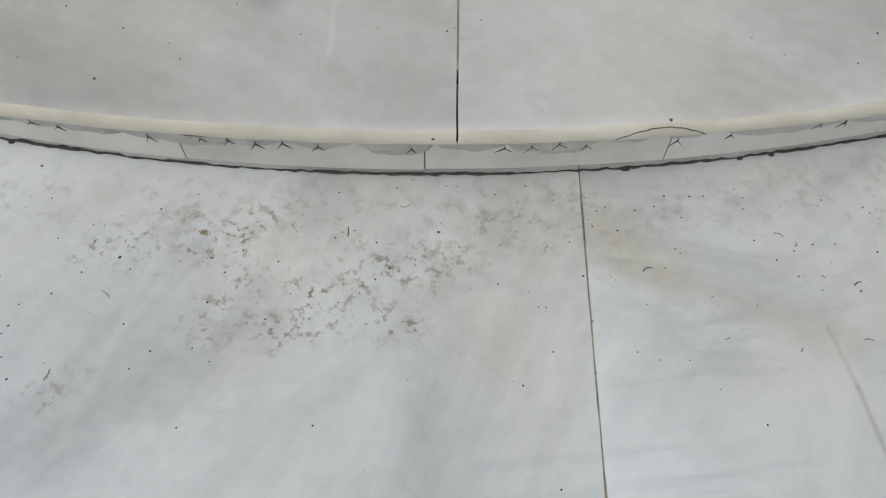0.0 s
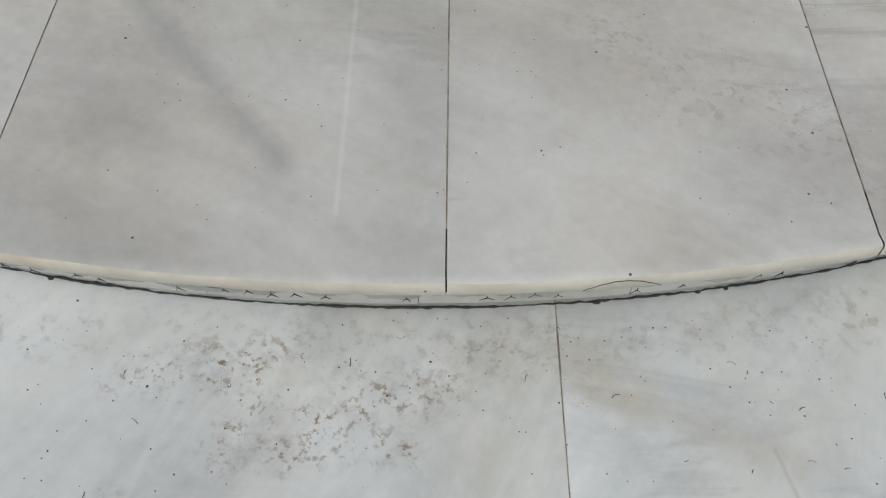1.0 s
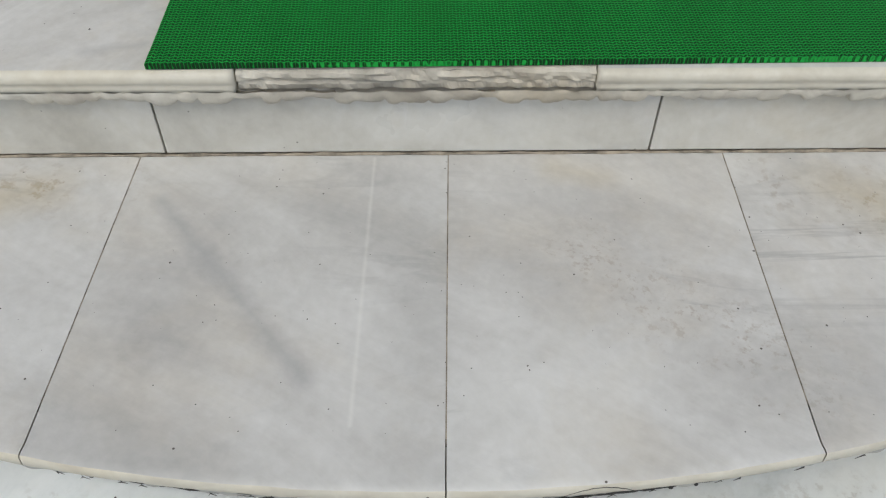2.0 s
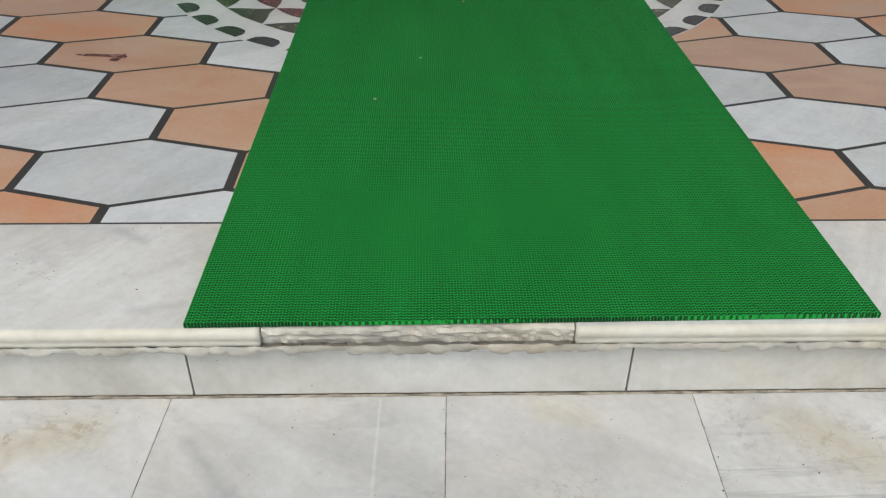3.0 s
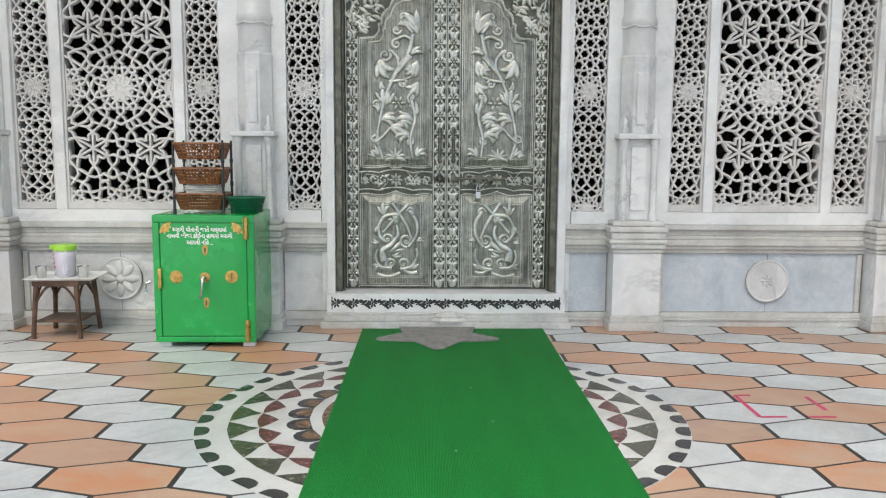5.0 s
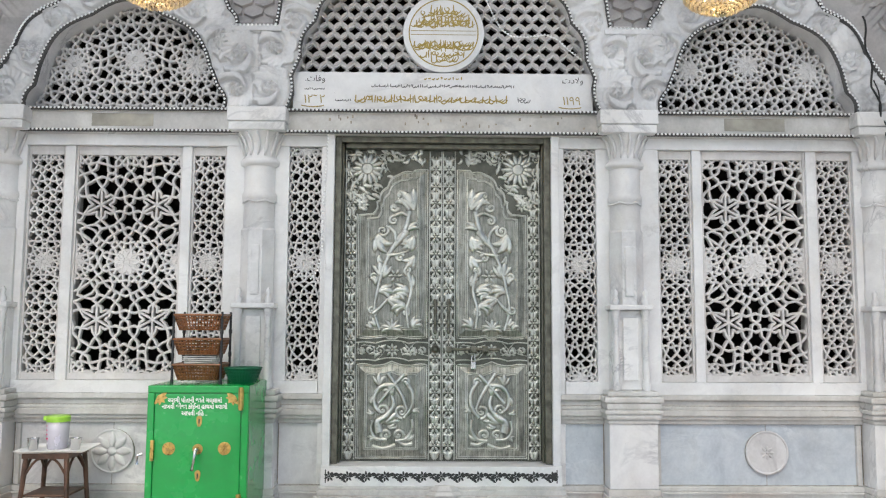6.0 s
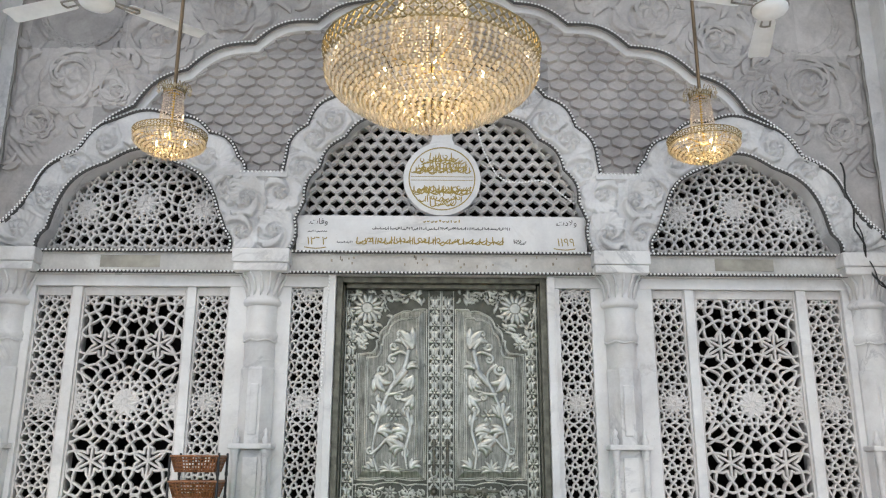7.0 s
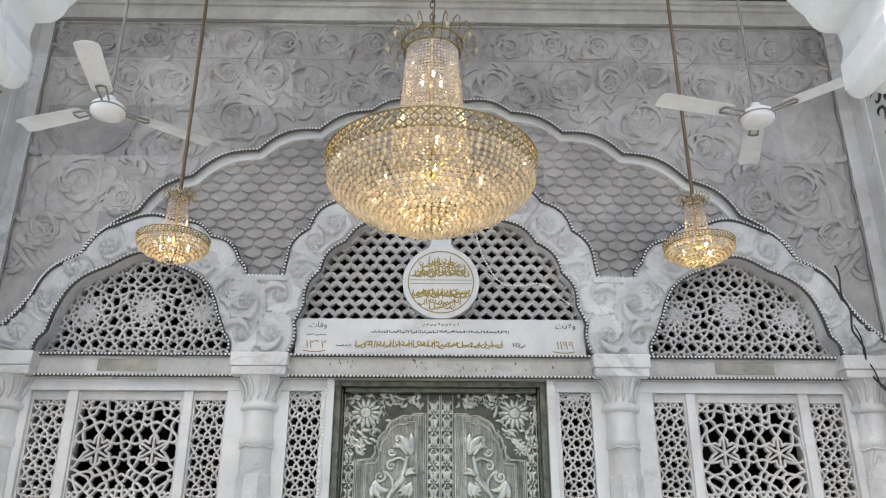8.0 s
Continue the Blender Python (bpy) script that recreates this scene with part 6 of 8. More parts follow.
            stroke([(300, 285), (250, 292), (222, 330), (225, 375), (250, 400)], 0.014, 0.010)
            stroke([(215, 430), (208, 470), (230, 505), (275, 510)], 0.008, 0.011)
            stroke([(375, 425), (378, 465), (355, 505), (310, 515)], 0.008, 0.011)
            stroke([(240, 480), (235, 440), (270, 415), (300, 370), (290, 320)], 0.026, 0.006, 0.020)
            stroke([(215, 535), (260, 545), (310, 530)], 0.008, 0.009)
            stroke([(320, 515), (350, 530), (380, 525)], 0.008, 0.010)
            curl(256, 388, 26, 1.3, 4.6)
            curl(335, 395, 28, -1.3, 4.8)
            curl(272, 490, 24, -1.3, 4.6)
            curl(322, 490, 24, 1.3, 4.8)
            curl(352, 272, 16, -1.2, 3.0)
            for a in ((250, 292, 2.2, 62, -0.6, 3), (222, 330, 4.0, 48, 0.8, 2), (260, 440, 0.3, 75, 0.5, 3), (275, 455, 5.8, 45, 0.9, 2), (222, 400, 3.5, 35, -0.8, 2), (235, 500, 3.0, 45, 0.5, 2),
                      (355, 510, 0.3, 42, 0.7, 2), (378, 400, 1.0, 36, -0.8, 2), (295, 330, 1.7, 60, 0.4, 3)):
                fr(*a)
        part("embossed_scroll", g, M_SILVER, pn, smooth=True)
    g = bmesh.new()
    vine_strip(g, X(0.046), 0.25, 2.39, 0.074, y, rng)
    vine_strip(g, X(0.640), 0.25, 2.12, 0.072, y, rng)
    part("flower_border", g, M_SILVER, lf, smooth=True)
    g = bmesh.new()
    for t, top in ((0.006, 2.39), (0.089, 2.39), (0.600, 1.94), (0.681, 2.39)):
        relief(g, [(X(t), 0.245), (X(t), top)], 0.0045, y, 0.012)
    for zc in (0.925, 1.045):
        relief(g, lobes([(X(0.095), zc - 0.006), (X(0.23), zc - 0.010), (X(0.345), zc + 0.010), (X(0.46), zc - 0.010), (X(0.595), zc - 0.006)], [0.006 * sx] * 4, 6), 0.005, y, 0.012)
    part("raised_lines", g, M_SILVER, lf, smooth=True)
    g = bmesh.new()
    flower(g, X(0.345), 0.986, 0.046, y, 0.013, 8)
    for q in (-1, 1):
        for k, (d, s) in enumerate(((0.085, 0.075), (0.150, 0.075), (0.210, 0.065))):
            scroll(g, X(0.345) + q * d, 0.986, s, 0.6 * q + k * 1.9, q if k % 2 else -q, y, 0.012, rng)
            leaf(g, X(0.345) + q * d, 0.960, rng.uniform(0, 3.1), 0.05, y, 0.010, rng.uniform(-1, 1), 0.2)
            leaf(g, X(0.345) + q * d, 1.010, rng.uniform(3.1, 6.2), 0.05, y, 0.010, rng.uniform(-1, 1), 0.2)
    part("middle_rail_scroll", g, M_SILVER, lf, smooth=True)
    g = bmesh.new()
    for k in range(14):
        a = 2 * math.pi * k / 14
        leaf(g, X(0.532) + 0.030 * math.cos(a), 2.262 + 0.030 * math.sin(a), a, 0.092, y, 0.016, 0.0, 0.20)
    lathe(g, [(0.042, 0.0), (0.042, 0.016), (0.030, 0.018), (0.0, 0.017)], 16, (0, 0, 0))
    vs = [v for v in g.verts if abs(v.co.x) < 0.05 and abs(v.co.y) < 0.05]
    bmesh.ops.rotate(g, verts=vs, matrix=Matrix.Rotation(math.pi / 2, 3, "X"))
    bmesh.ops.translate(g, verts=vs, vec=(X(0.532), y, 2.262))
    for dx, z, s, h in ((0.37, 2.335, 0.10, 1), (0.29, 2.350, 0.075, -1), (0.21, 2.35, 0.065, 1), (0.63, 2.10, 0.07, 1), (0.56, 2.06, 0.07, -1), (0.47, 2.13, 0.07, 1), (0.66, 2.20, 0.06, 1), (0.66, 2.34, 0.06, -1), (0.43, 2.35, 0.06, -1)):
        scroll(g, X(dx), z, s, dx * 9, h * sx, y, 0.012, rng)
    for k in range(260):
        tx, tz = rng.uniform(0.10, 0.675), rng.uniform(1.98, 2.385)
        edge = 2.275 if tx < 0.32 else 2.275 - 0.33 * ((tx - 0.32) / 0.27) ** 0.9
        if tz > edge + 0.03 and math.hypot(tx - 0.532, tz - 2.262) > 0.115:
            leaf(g, X(tx), tz, rng.uniform(0, 6.28), rng.uniform(0.045, 0.075), y, 0.012, rng.uniform(-1.2, 1.2), 0.2)
    flower(g, X(0.560), 2.005, 0.045, y, 0.012, 8)
    part("corner_flower", g, M_SILVER, lf, "large embossed daisy", smooth=True)
    # handle on the meeting stile
    g = bmesh.new()
    hx, hy = X(0.046), y - 0.045
    lathe(g, [(0.008, 1.100), (0.014, 1.112), (0.016, 1.125), (0.009, 1.14), (0.012, 1.165), (0.016, 1.172), (0.011, 1.18), (0.012, 1.22), (0.011, 1.265), (0.016, 1.273), (0.012, 1.28), (0.009, 1.305), (0.016, 1.32), (0.014, 1.333), (0.008, 1.345)], 12, (hx, hy, 0))
    hd = part("handle", g, M_DOORFRAME, lf, "dark turned metal pull handle", smooth=True)
    g = bmesh.new()
    for z in (1.125, 1.32):
        tube(g, [(hx, hy, z), (hx, y, z)], 0.008, 8)
        lathe(g, [(0.018, z - 0.02), (0.020, z), (0.018, z + 0.02)], 10, (hx, y, 0), 1.0, 0.3)
    part("mount", g, M_DOORFRAME, hd)
    return lf


leaf_door(-1)
leaf_door(1)
y = WALL + 0.13
g = bmesh.new()
tube(g, [(CX + 0.03, y - 0.02, 0.997), (CX + 0.40, y - 0.02, 0.997)], 0.010, 10)
tube(g, [(CX + 0.30, y - 0.02, 0.997), (CX + 0.30, y - 0.05, 0.975)], 0.007, 8)
bolt = part("bolt", g, M_DOORFRAME, door, "sliding metal bolt with padlock hasp")
g = bmesh.new()
for x in (0.05, 0.22, 0.30):
    box(g, CX + x - 0.02, CX + x + 0.02, y - 0.036, y + 0.02, 0.974, 1.020, 0.006)
part("keeper", g, M_DOORFRAME, bolt)
g = bmesh.new()
box(g, CX + 0.20, CX + 0.235, y - 0.03, y - 0.010, 0.86, 0.91, 0.006)
tube(g, [(CX + 0.205 + 0.0125 * (1 - math.cos(math.pi * k / 8)), y - 0.02, 0.91 + 0.05 * math.sin(math.pi * k / 8)) for k in range(9)], 0.004, 6)
part("padlock", g, M_STEEL, bolt)
g = bmesh.new()
lathe(g, [(0.0, -0.02), (0.022, -0.016), (0.030, 0.0), (0.022, 0.02), (0.01, 0.03)], 14, (0, 0, 0))
bmesh.ops.rotate(g, verts=g.verts, matrix=Matrix.Rotation(math.pi / 2, 3, "X"))
bmesh.ops.translate(g, verts=g.verts, vec=(CX - 0.045, y - 0.005, 0.997))
part("knob", g, M_DOORFRAME, door, smooth=True)

sill = thing("threshold", (CX, WALL - 0.1, 0), "white marble threshold with a black inlaid vine", "threshold", kind="structure")
g = bmesh.new()
box(g, CX - 0.80, CX + 0.80, WALL - 0.055, WALL + 0.2, 0.105, 0.232, 0.004)
part("riser", g, M_WHITE, sill)
g = bmesh.new()
box(g, CX - 0.84, CX + 0.84, WALL - 0.10, WALL + 0.2, 0.0, 0.045, 0.006)
box(g, CX - 0.82, CX + 0.82, WALL - 0.08, WALL + 0.2, 0.045, 0.085, 0.008)
box(g, CX - 0.81, CX + 0.81, WALL - 0.065, WALL + 0.2, 0.085, 0.106, 0.004)
part("step_moulding", g, M_MOULD, sill, "stained marble base moulding")
g = bmesh.new()
lathe(g, [(0.13, 0.0), (0.13, 0.012), (0.10, 0.03), (0.10, 0.04), (0.06, 0.07), (0.0, 0.075)], 6, (CX + 0.02, WALL - 0.075, 0.045), 1.0, 0.35)
part("boss", g, M_MOULD, sill)
g = bmesh.new()
vine = [(CX - 0.74 + 1.48 * k / 240, 0.168 + 0.012 * math.sin(k * 0.3142)) for k in range(241)]
relief(g, vine, 0.0016, WALL - 0.055, 0.0015)
for k in range(0, 241, 20):
    for q, (x, z) in enumerate((vine[min(k + 5, 240)], vine[min(k + 10, 240)], vine[min(k + 15, 240)])):
        for d in (1, -1):
            leaf(g, x, z, d * (0.5 + 0.5 * q), 0.036, WALL - 0.055, 0.0015, -d * 0.7, 0.24)
            leaf(g, x, z, math.pi - d * (0.6 + 0.3 * q), 0.022, WALL - 0.055, 0.0015, d * 0.5, 0.24)
    flower(g, vine[k][0], 0.168, 0.034, WALL - 0.055, 0.0018, 7)
for x in (CX - 0.765, CX + 0.765):
    relief(g, [(x, 0.125), (x, 0.212)], 0.004, WALL - 0.055, 0.0015)
part("inlaid_vine", g, M_INK, sill, "black inlaid flowering vine")

# ---- green mat and grey star ----
g = bmesh.new()
nx, ny = 40, 120
grid = []
for j in range(ny + 1):
    row = []
    for i in range(nx + 1):
        x, yv = -0.6 + 1.2 * i / nx, 4.0 * j / ny
        z = 0.010 + 0.0025 * noise.noise(Vector((x * 1.4, yv * 1.1, 3))) + 0.0012 * noise.noise(Vector((x * 5, yv * 4, 8)))
        row.append(g.verts.new((x, -0.028 + 0.014 * i / nx + yv, z)))
    grid.append(row)
for j in range(ny):
    for i in range(nx):
        g.faces.new((grid[j][i], grid[j][i + 1], grid[j + 1][i + 1], grid[j + 1][i]))
rimv = [grid[0][i] for i in range(nx + 1)] + [grid[j][nx] for j in range(1, ny + 1)] + [grid[ny][i] for i in range(nx - 1, -1, -1)] + [grid[j][0] for j in range(ny - 1, 0, -1)]
low = [g.verts.new((v.co.x, v.co.y, 0.001)) for v in rimv]
for k in range(len(rimv)):
    g.faces.new((rimv[k], low[k], low[(k + 1) % len(rimv)], rimv[(k + 1) % len(rimv)]))
tagged(part("runner_mat", g, M_MAT), "long green plastic mesh runner mat on the tiled floor", "mat")
g = bmesh.new()
star = []
for k in range(5):
    for r, da in ((0.395, -0.16), (0.405, 0.0), (0.395, 0.16), (0.235, 0.628)):
        a = math.radians(-90 + 72 * k) + da * (0.5 if r > 0.3 else 1)
        star.append((-0.105 + r * math.cos(a), 3.76 + 0.90 * r * math.sin(a)))
slab(g, star, 0.010, 0.018, 0.003)
tagged(part("star_mat", g, M_GREYMAT), "grey star-shaped rubber mat lying on the green runner", "mat")

# ---- inlaid floor medallion ----
inlay = thing("floor_medallion", (-0.095, 2.245, 0), "round inlaid marble medallion in the floor, half under the runner", "floor inlay", kind="structure")
IC = (-0.095, 2.245)


def disc_ring(bm, r0, r1, z, n=96, a0=0.0, a1=2 * math.pi):
    rows = [[bm.verts.new((IC[0] + r * math.cos(a0 + (a1 - a0) * k / n), IC[1] + r * math.sin(a0 + (a1 - a0) * k / n), z)) for k in range(n + 1)] for r in (max(r0, 0.001), r1)]
    for k in range(n):
        bm.faces.new((rows[0][k], rows[0][k + 1], rows[1][k + 1], rows[1][k]))


def polar(bm, pts, z):
    bm.faces.new([bm.verts.new((IC[0] + r * math.cos(a), IC[1] + r * math.sin(a), z)) for r, a in pts])


g = bmesh.new()
slab(g, [(IC[0] + 1.083 * math.cos(2 * math.pi * k / 96), IC[1] + 1.083 * math.sin(2 * math.pi * k / 96)) for k in range(96)], -0.003, 0.0005)
part("white_ground", g, M_INLAY, inlay)
g = bmesh.new()
for k in range(42):
    c, w = 2 * math.pi * (k + 0.5) / 42, 0.052
    polar(g, [(1.080, c - w), (1.080, c), (1.080, c + w)] + [(1.078 - 0.062 * math.sin(math.pi * t) ** 0.45, c + w * math.cos(math.pi * t)) for t in (0.04, 0.12, 0.3, 0.5, 0.7, 0.88, 0.96)], 0.0017)
part("black_petal_ring", g, M_DARK, inlay)
g = bmesh.new()
for k in range(26):
    c, w = 2 * math.pi * k / 26, math.pi / 26
    polar(g, [(0.943, c - w * 0.97), (0.946, c), (0.943, c + w * 0.97), (0.90, c + w * 0.70), (0.855, c + w * 0.28), (0.812, c), (0.855, c - w * 0.28), (0.90, c - w * 0.70)], 0.0017)
part("green_triangle_ring", g, M_OLIVE, inlay)
g = bmesh.new()
for k in range(26):
    c, w = 2 * math.pi * (k + 0.5) / 26, math.pi / 26
    polar(g, [(0.810, c - w), (0.818, c - w * 0.5), (0.822, c), (0.818, c + w * 0.5), (0.810, c + w), (0.77, c + w * 0.62), (0.728, c), (0.77, c - w * 0.62)], 0.0017)
part("maroon_drop_ring", g, M_MAROON, inlay)
g = bmesh.new()
for k in range(26):
    c, w = 2 * math.pi * k / 26, math.pi / 26
    polar(g, [(0.596, c - w), (0.596, c + w)] + [(0.596 + 0.102 * math.sin(math.pi * t) ** 0.6, c + w * 0.97 * math.cos(math.pi * t)) for t in (0.08, 0.2, 0.35, 0.5, 0.65, 0.8, 0.92)], 0.0017)
part("dark_scallop_ring", g, M_DARK, inlay)
g = bmesh.new()
for k in range(26):
    c, w = 2 * math.pi * k / 26, math.pi / 26
    polar(g, [(0.598, c - w * 0.72), (0.598, c + w * 0.72)] + [(0.598 + 0.068 * math.sin(math.pi * t), c + w * 0.70 * math.cos(math.pi * t)) for t in (0.12, 0.3, 0.5, 0.7, 0.88)], 0.0026)
disc_ring(g, 0.0, 0.541, 0.0017)
part("brown_core", g, M_BROWN, inlay)

# ---- hexagonal floor tiles ----
PX, PY, TX, TY = 0.4735, 0.2475, -0.621, 0.536
GAP = 0.0084


def cut(poly, axis, value, keep_above):
    out = []
    for a, b in zip(poly, poly[1:] + poly[:1]):
        da, db = a[axis] - value, b[axis] - value
        if not keep_above:
            da, db = -da, -db
        if da >= 0:
            out.append(a)
        if da * db < 0:
            t = da / (da - db)
            out.append((a[0] + (b[0] - a[0]) * t, a[1] + (b[1] - a[1]) * t))
    return out


def hexagon(cx, cy):
    w, s, t = PX / 2 - GAP * 1.25, 0.0865 - GAP * 0.3, 0.0865 + 0.0745 - GAP
    return [(cx + w, cy - s), (cx + w, cy + s), (cx, cy + t), (cx - w, cy + s), (cx - w, cy - s), (cx, cy - t)]


shared = {}
for j in range(-2, 16):
    for i in range(-9, 10):
        cx, cy = TX + PX * (i + 0.5) + (PX / 2 if j % 2 else 0.0), TY + PY * j
        if abs(cx - CX) > 3.6 or cy < 0.1 or cy > 4.4:
            continue
        # a tile that the medallion or the long mat wholly hides is left out
        if math.hypot(cx - IC[0], cy - IC[1]) < 0.78 or (abs(cx + 0.022 * (cy - 0.5)) < 0.34 and cy < 3.8):
            continue
        white = round((cx + 0.852 + PX / 2 * j) / PX) % 2 == 0
        cx += 0.022 * (cy - 0.5)
        poly = [(x - cx, y - cy) for x, y in hexagon(cx, cy)]
        whole = cy - 0.17 > 0.312
        if not whole:
            poly = cut(poly, 1, 0.312 - cy, True)
            if len(poly) < 3:
                continue
        key = (white, "whole" if whole else (round(cy, 3)))
        if key not in shared:
            g = bmesh.new()
            slab(g, poly, -0.012, 0.0, 0.0008)
            bmesh.ops.recalc_face_normals(g, faces=g.faces)
            me = bpy.data.meshes.new("tile")
            g.to_mesh(me)
            g.free()
            me.materials.append(M_TILE_W if white else M_TILE_P)
            shared[key] = me
        ob = new("tile", shared[key])
        ob.parent = floor
        ob.location = Vector((cx, cy, -0.0005 + 0.0006 * ((i * 7 + j * 3) % 5) / 5)) - floor.location


# ---- lettering ----
def lettering(name, text, size, mat, parent, m, label="", thick=0.0):
    cu = bpy.data.curves.new(name, "FONT")
    cu.body, cu.size, cu.align_x, cu.extrude, cu.offset = text, size, "CENTER", 0.0006, thick
    tmp = new("lettering", cu)
    me = bpy.data.meshes.new_from_object(tmp.evaluated_get(bpy.context.evaluated_depsgraph_get()))
    bpy.data.objects.remove(tmp)
    bpy.data.curves.remove(cu)
    me.transform(m)
    me.materials.clear()
    me.materials.append(mat)
    ob = new(name, me)
    ob.parent = parent
    off, base = Vector((0, 0, 0)), parent
    while base:
        off += base.location
        base = base.parent
    ob.location = -off
    return tagged(ob, label)


# years and small headings on the panel over the door
for u, year, word in ((0.90, "١١٩٩", "\ufe95\ufea9\ufefb\ufeed"), (-0.90, "١٢٦٢", "\ufe95\ufe8e\ufed3\ufeed")):
    lettering("year", year, 0.085, M_GOLD, sign, Matrix.Translation((CX + u, WALL + 0.0285, 2.703)) @ Matrix.Rotation(math.pi / 2, 4, "X"), "gold year")
    lettering("heading", word, 0.060, M_INK, sign, Matrix.Translation((CX + u + 0.01, WALL + 0.0285, 2.858)) @ Matrix.Rotation(math.pi / 2, 4, "X"), "small black heading")

# ---- green safe ----
SX0, SX1, SY0, SY1, SZ0, SZ1 = -1.800, -1.200, 3.49, 4.05, 0.03, 0.80
safe = thing("iron_safe", ((SX0 + SX1) / 2, (SY0 + SY1) / 2, 0), "bright green enamelled iron safe with brass fittings, on small feet", "safe")
g = bmesh.new()
box(g, SX0, SX1, SY0, SY1, SZ0, SZ1, 0.012)
part("body", g, M_GREEN, safe)
g = bmesh.new()
for a in ((SX0, SX1, SZ1 - 0.045, SZ1 - 0.002), (SX0, SX1, SZ0 + 0.002, SZ0 + 0.035), (SX0, SX0 + 0.042, SZ0 + 0.0355, SZ1 - 0.0455), (SX1 - 0.042, SX1, SZ0 + 0.0355, SZ1 - 0.0455)):
    box(g, a[0] + 0.001, a[1] - 0.001, SY0 - 0.014, SY0 + 0.004, a[2], a[3], 0.006)
part("front_frame", g, M_GREEN, safe)
g = bmesh.new()
box(g, SX0 + 0.046, SX1 - 0.046, SY0 - 0.010, SY0 + 0.004, SZ0 + 0.040, SZ1 - 0.050, 0.005)
sdoor = part("door", g, M_GREEN, safe)
FY = SY0 - 0.010
for sx in (-1, 1):
    for yy in (SY0 + 0.05, SY1 - 0.05):
        g = bmesh.new()
        x = (SX0 + SX1) / 2 + sx * 0.25
        box(g, x - 0.035, x + 0.035, yy - 0.03, yy + 0.03, 0.0, SZ0 + 0.004, 0.005)
        part("foot", g, M_TRAY, safe)
for z0, z1 in ((0.655, 0.790), (0.040, 0.170)):
    g = bmesh.new()
    lathe(g, [(0.010, z0), (0.014, z0 + 0.004), (0.014, z1 - 0.004), (0.010, z1)], 10, (SX1 - 0.045, SY0 - 0.022, 0))
    box(g, SX1 - 0.062, SX1 - 0.030, SY0 - 0.018, SY0 - 0.010, z0 + 0.01, z1 - 0.01, 0.003)
    part("hinge", g, M_BRASS, safe, "brass barrel hinge", smooth=False)
for x, z in ((-1.665, 0.430), (-1.337, 0.432)):
    g = bmesh.new()
    prism(g, [(x + 0.038 * math.cos(2 * math.pi * k / 24), z + 0.038 * math.sin(2 * math.pi * k / 24)) for k in range(24)], FY - 0.004, FY + 0.001)
    flower(g, x, z, 0.036, FY - 0.004, 0.006, 8)
    flower(g, x, z, 0.018, FY - 0.008, 0.005, 6)
    part("rosette", g, M_BRASS, sdoor, "pierced brass rosette")
g = bmesh.new()
prism(g, [(-1.494 + 0.030 * math.cos(2 * math.pi * k / 24), 0.428 + 0.030 * math.sin(2 * math.pi * k / 24)) for k in range(24)], FY - 0.006, FY + 0.001)
part("spindle_plate", g, M_BRASS, sdoor)
g = bmesh.new()
tube(g, [(-1.494, FY - 0.004, 0.428), (-1.494, FY - 0.05, 0.428)], 0.012, 10)
tube(g, [(-1.494, FY - 0.045, 0.432), (-1.500, FY - 0.048, 0.38), (-1.512, FY - 0.05, 0.31)], [0.012, 0.008, 0.009], 10)
part("lever", g, M_STEEL, sdoor, "chrome lever handle", smooth=True)
for z in (0.592, 0.276):
    g = bmesh.new()
    pts = [(-1.490 + 0.017 * math.cos(a), z + 0.013 + 0.017 * math.sin(a)) for a in (k * math.pi / 8 for k in range(-1, 10))]
    pts += [(-1.505, z - 0.012), (-1.499, z - 0.030), (-1.490, z - 0.034), (-1.481, z - 0.030), (-1.475, z - 0.012)]
    prism(g, pts, FY - 0.004, FY + 0.001)
    esc = part("keyhole_plate", g, M_BRASS, sdoor, "small brass keyhole plate")
    g = bmesh.new()
    relief(g, [(-1.490, z + 0.012), (-1.490, z - 0.016)], [0.006, 0.004], FY - 0.004, 0.001)
    part("keyhole", g, M_INK, esc)
g = bmesh.new()
box(g, SX0 + 0.030, SX0 + 0.052, SY0 - 0.030, SY0 - 0.010, 0.360, 0.480, 0.005)
hasp = part("side_clasp", g, M_BRASS, safe, "brass side clasp")
g = bmesh.new()
tube(g, [(SX0 - 0.02, SY0 - 0.01, 0.40), (SX0 - 0.045, SY0 - 0.02, 0.39), (SX0 - 0.045, SY0 - 0.02, 0.34)], 0.010, 8)
part("pull", g, M_STEEL, safe)
for sx in (0, 1):
    g = bmesh.new()
    x, z = (SX0 + 0.085, SZ1 - 0.085) if sx == 0 else (SX1 - 0.105, SZ1 - 0.085)
    for k in range(5):
        s = 1 if sx == 0 else -1
        leaf(g, x - s * 0.022, z + 0.022, -math.pi / 4 * (1 if s > 0 else 3) + 0.35 * (k - 2), 0.055, FY, 0.002, 0.3 * (k - 2), 0.22)
    relief(g, spiral(x, z, 0.018, 0.006, 1.2, 0.5, 14), 0.004, FY, 0.002)
    part("corner_ornament", g, M_BRASS, sdoor, "gold corner scroll")
for text, z, size in (("ચરાગી પોતાની જાતે ગલ્લામાં", 0.700, 0.036), ("નાખવી બીજા કોઈના હાથમાં ચરાગી", 0.663, 0.036), ("આપવી નિહ ..", 0.624, 0.036)):
    lettering("lettering", text, size, M_LETTER, sdoor, Matrix.Translation((-1.520, FY - 0.0012, z)) @ Matrix.Rotation(math.pi / 2, 4, "X") @ Matrix.Diagonal((0.86, 1.05, 1.0, 1.0)), "white painted lettering", 0.0007)

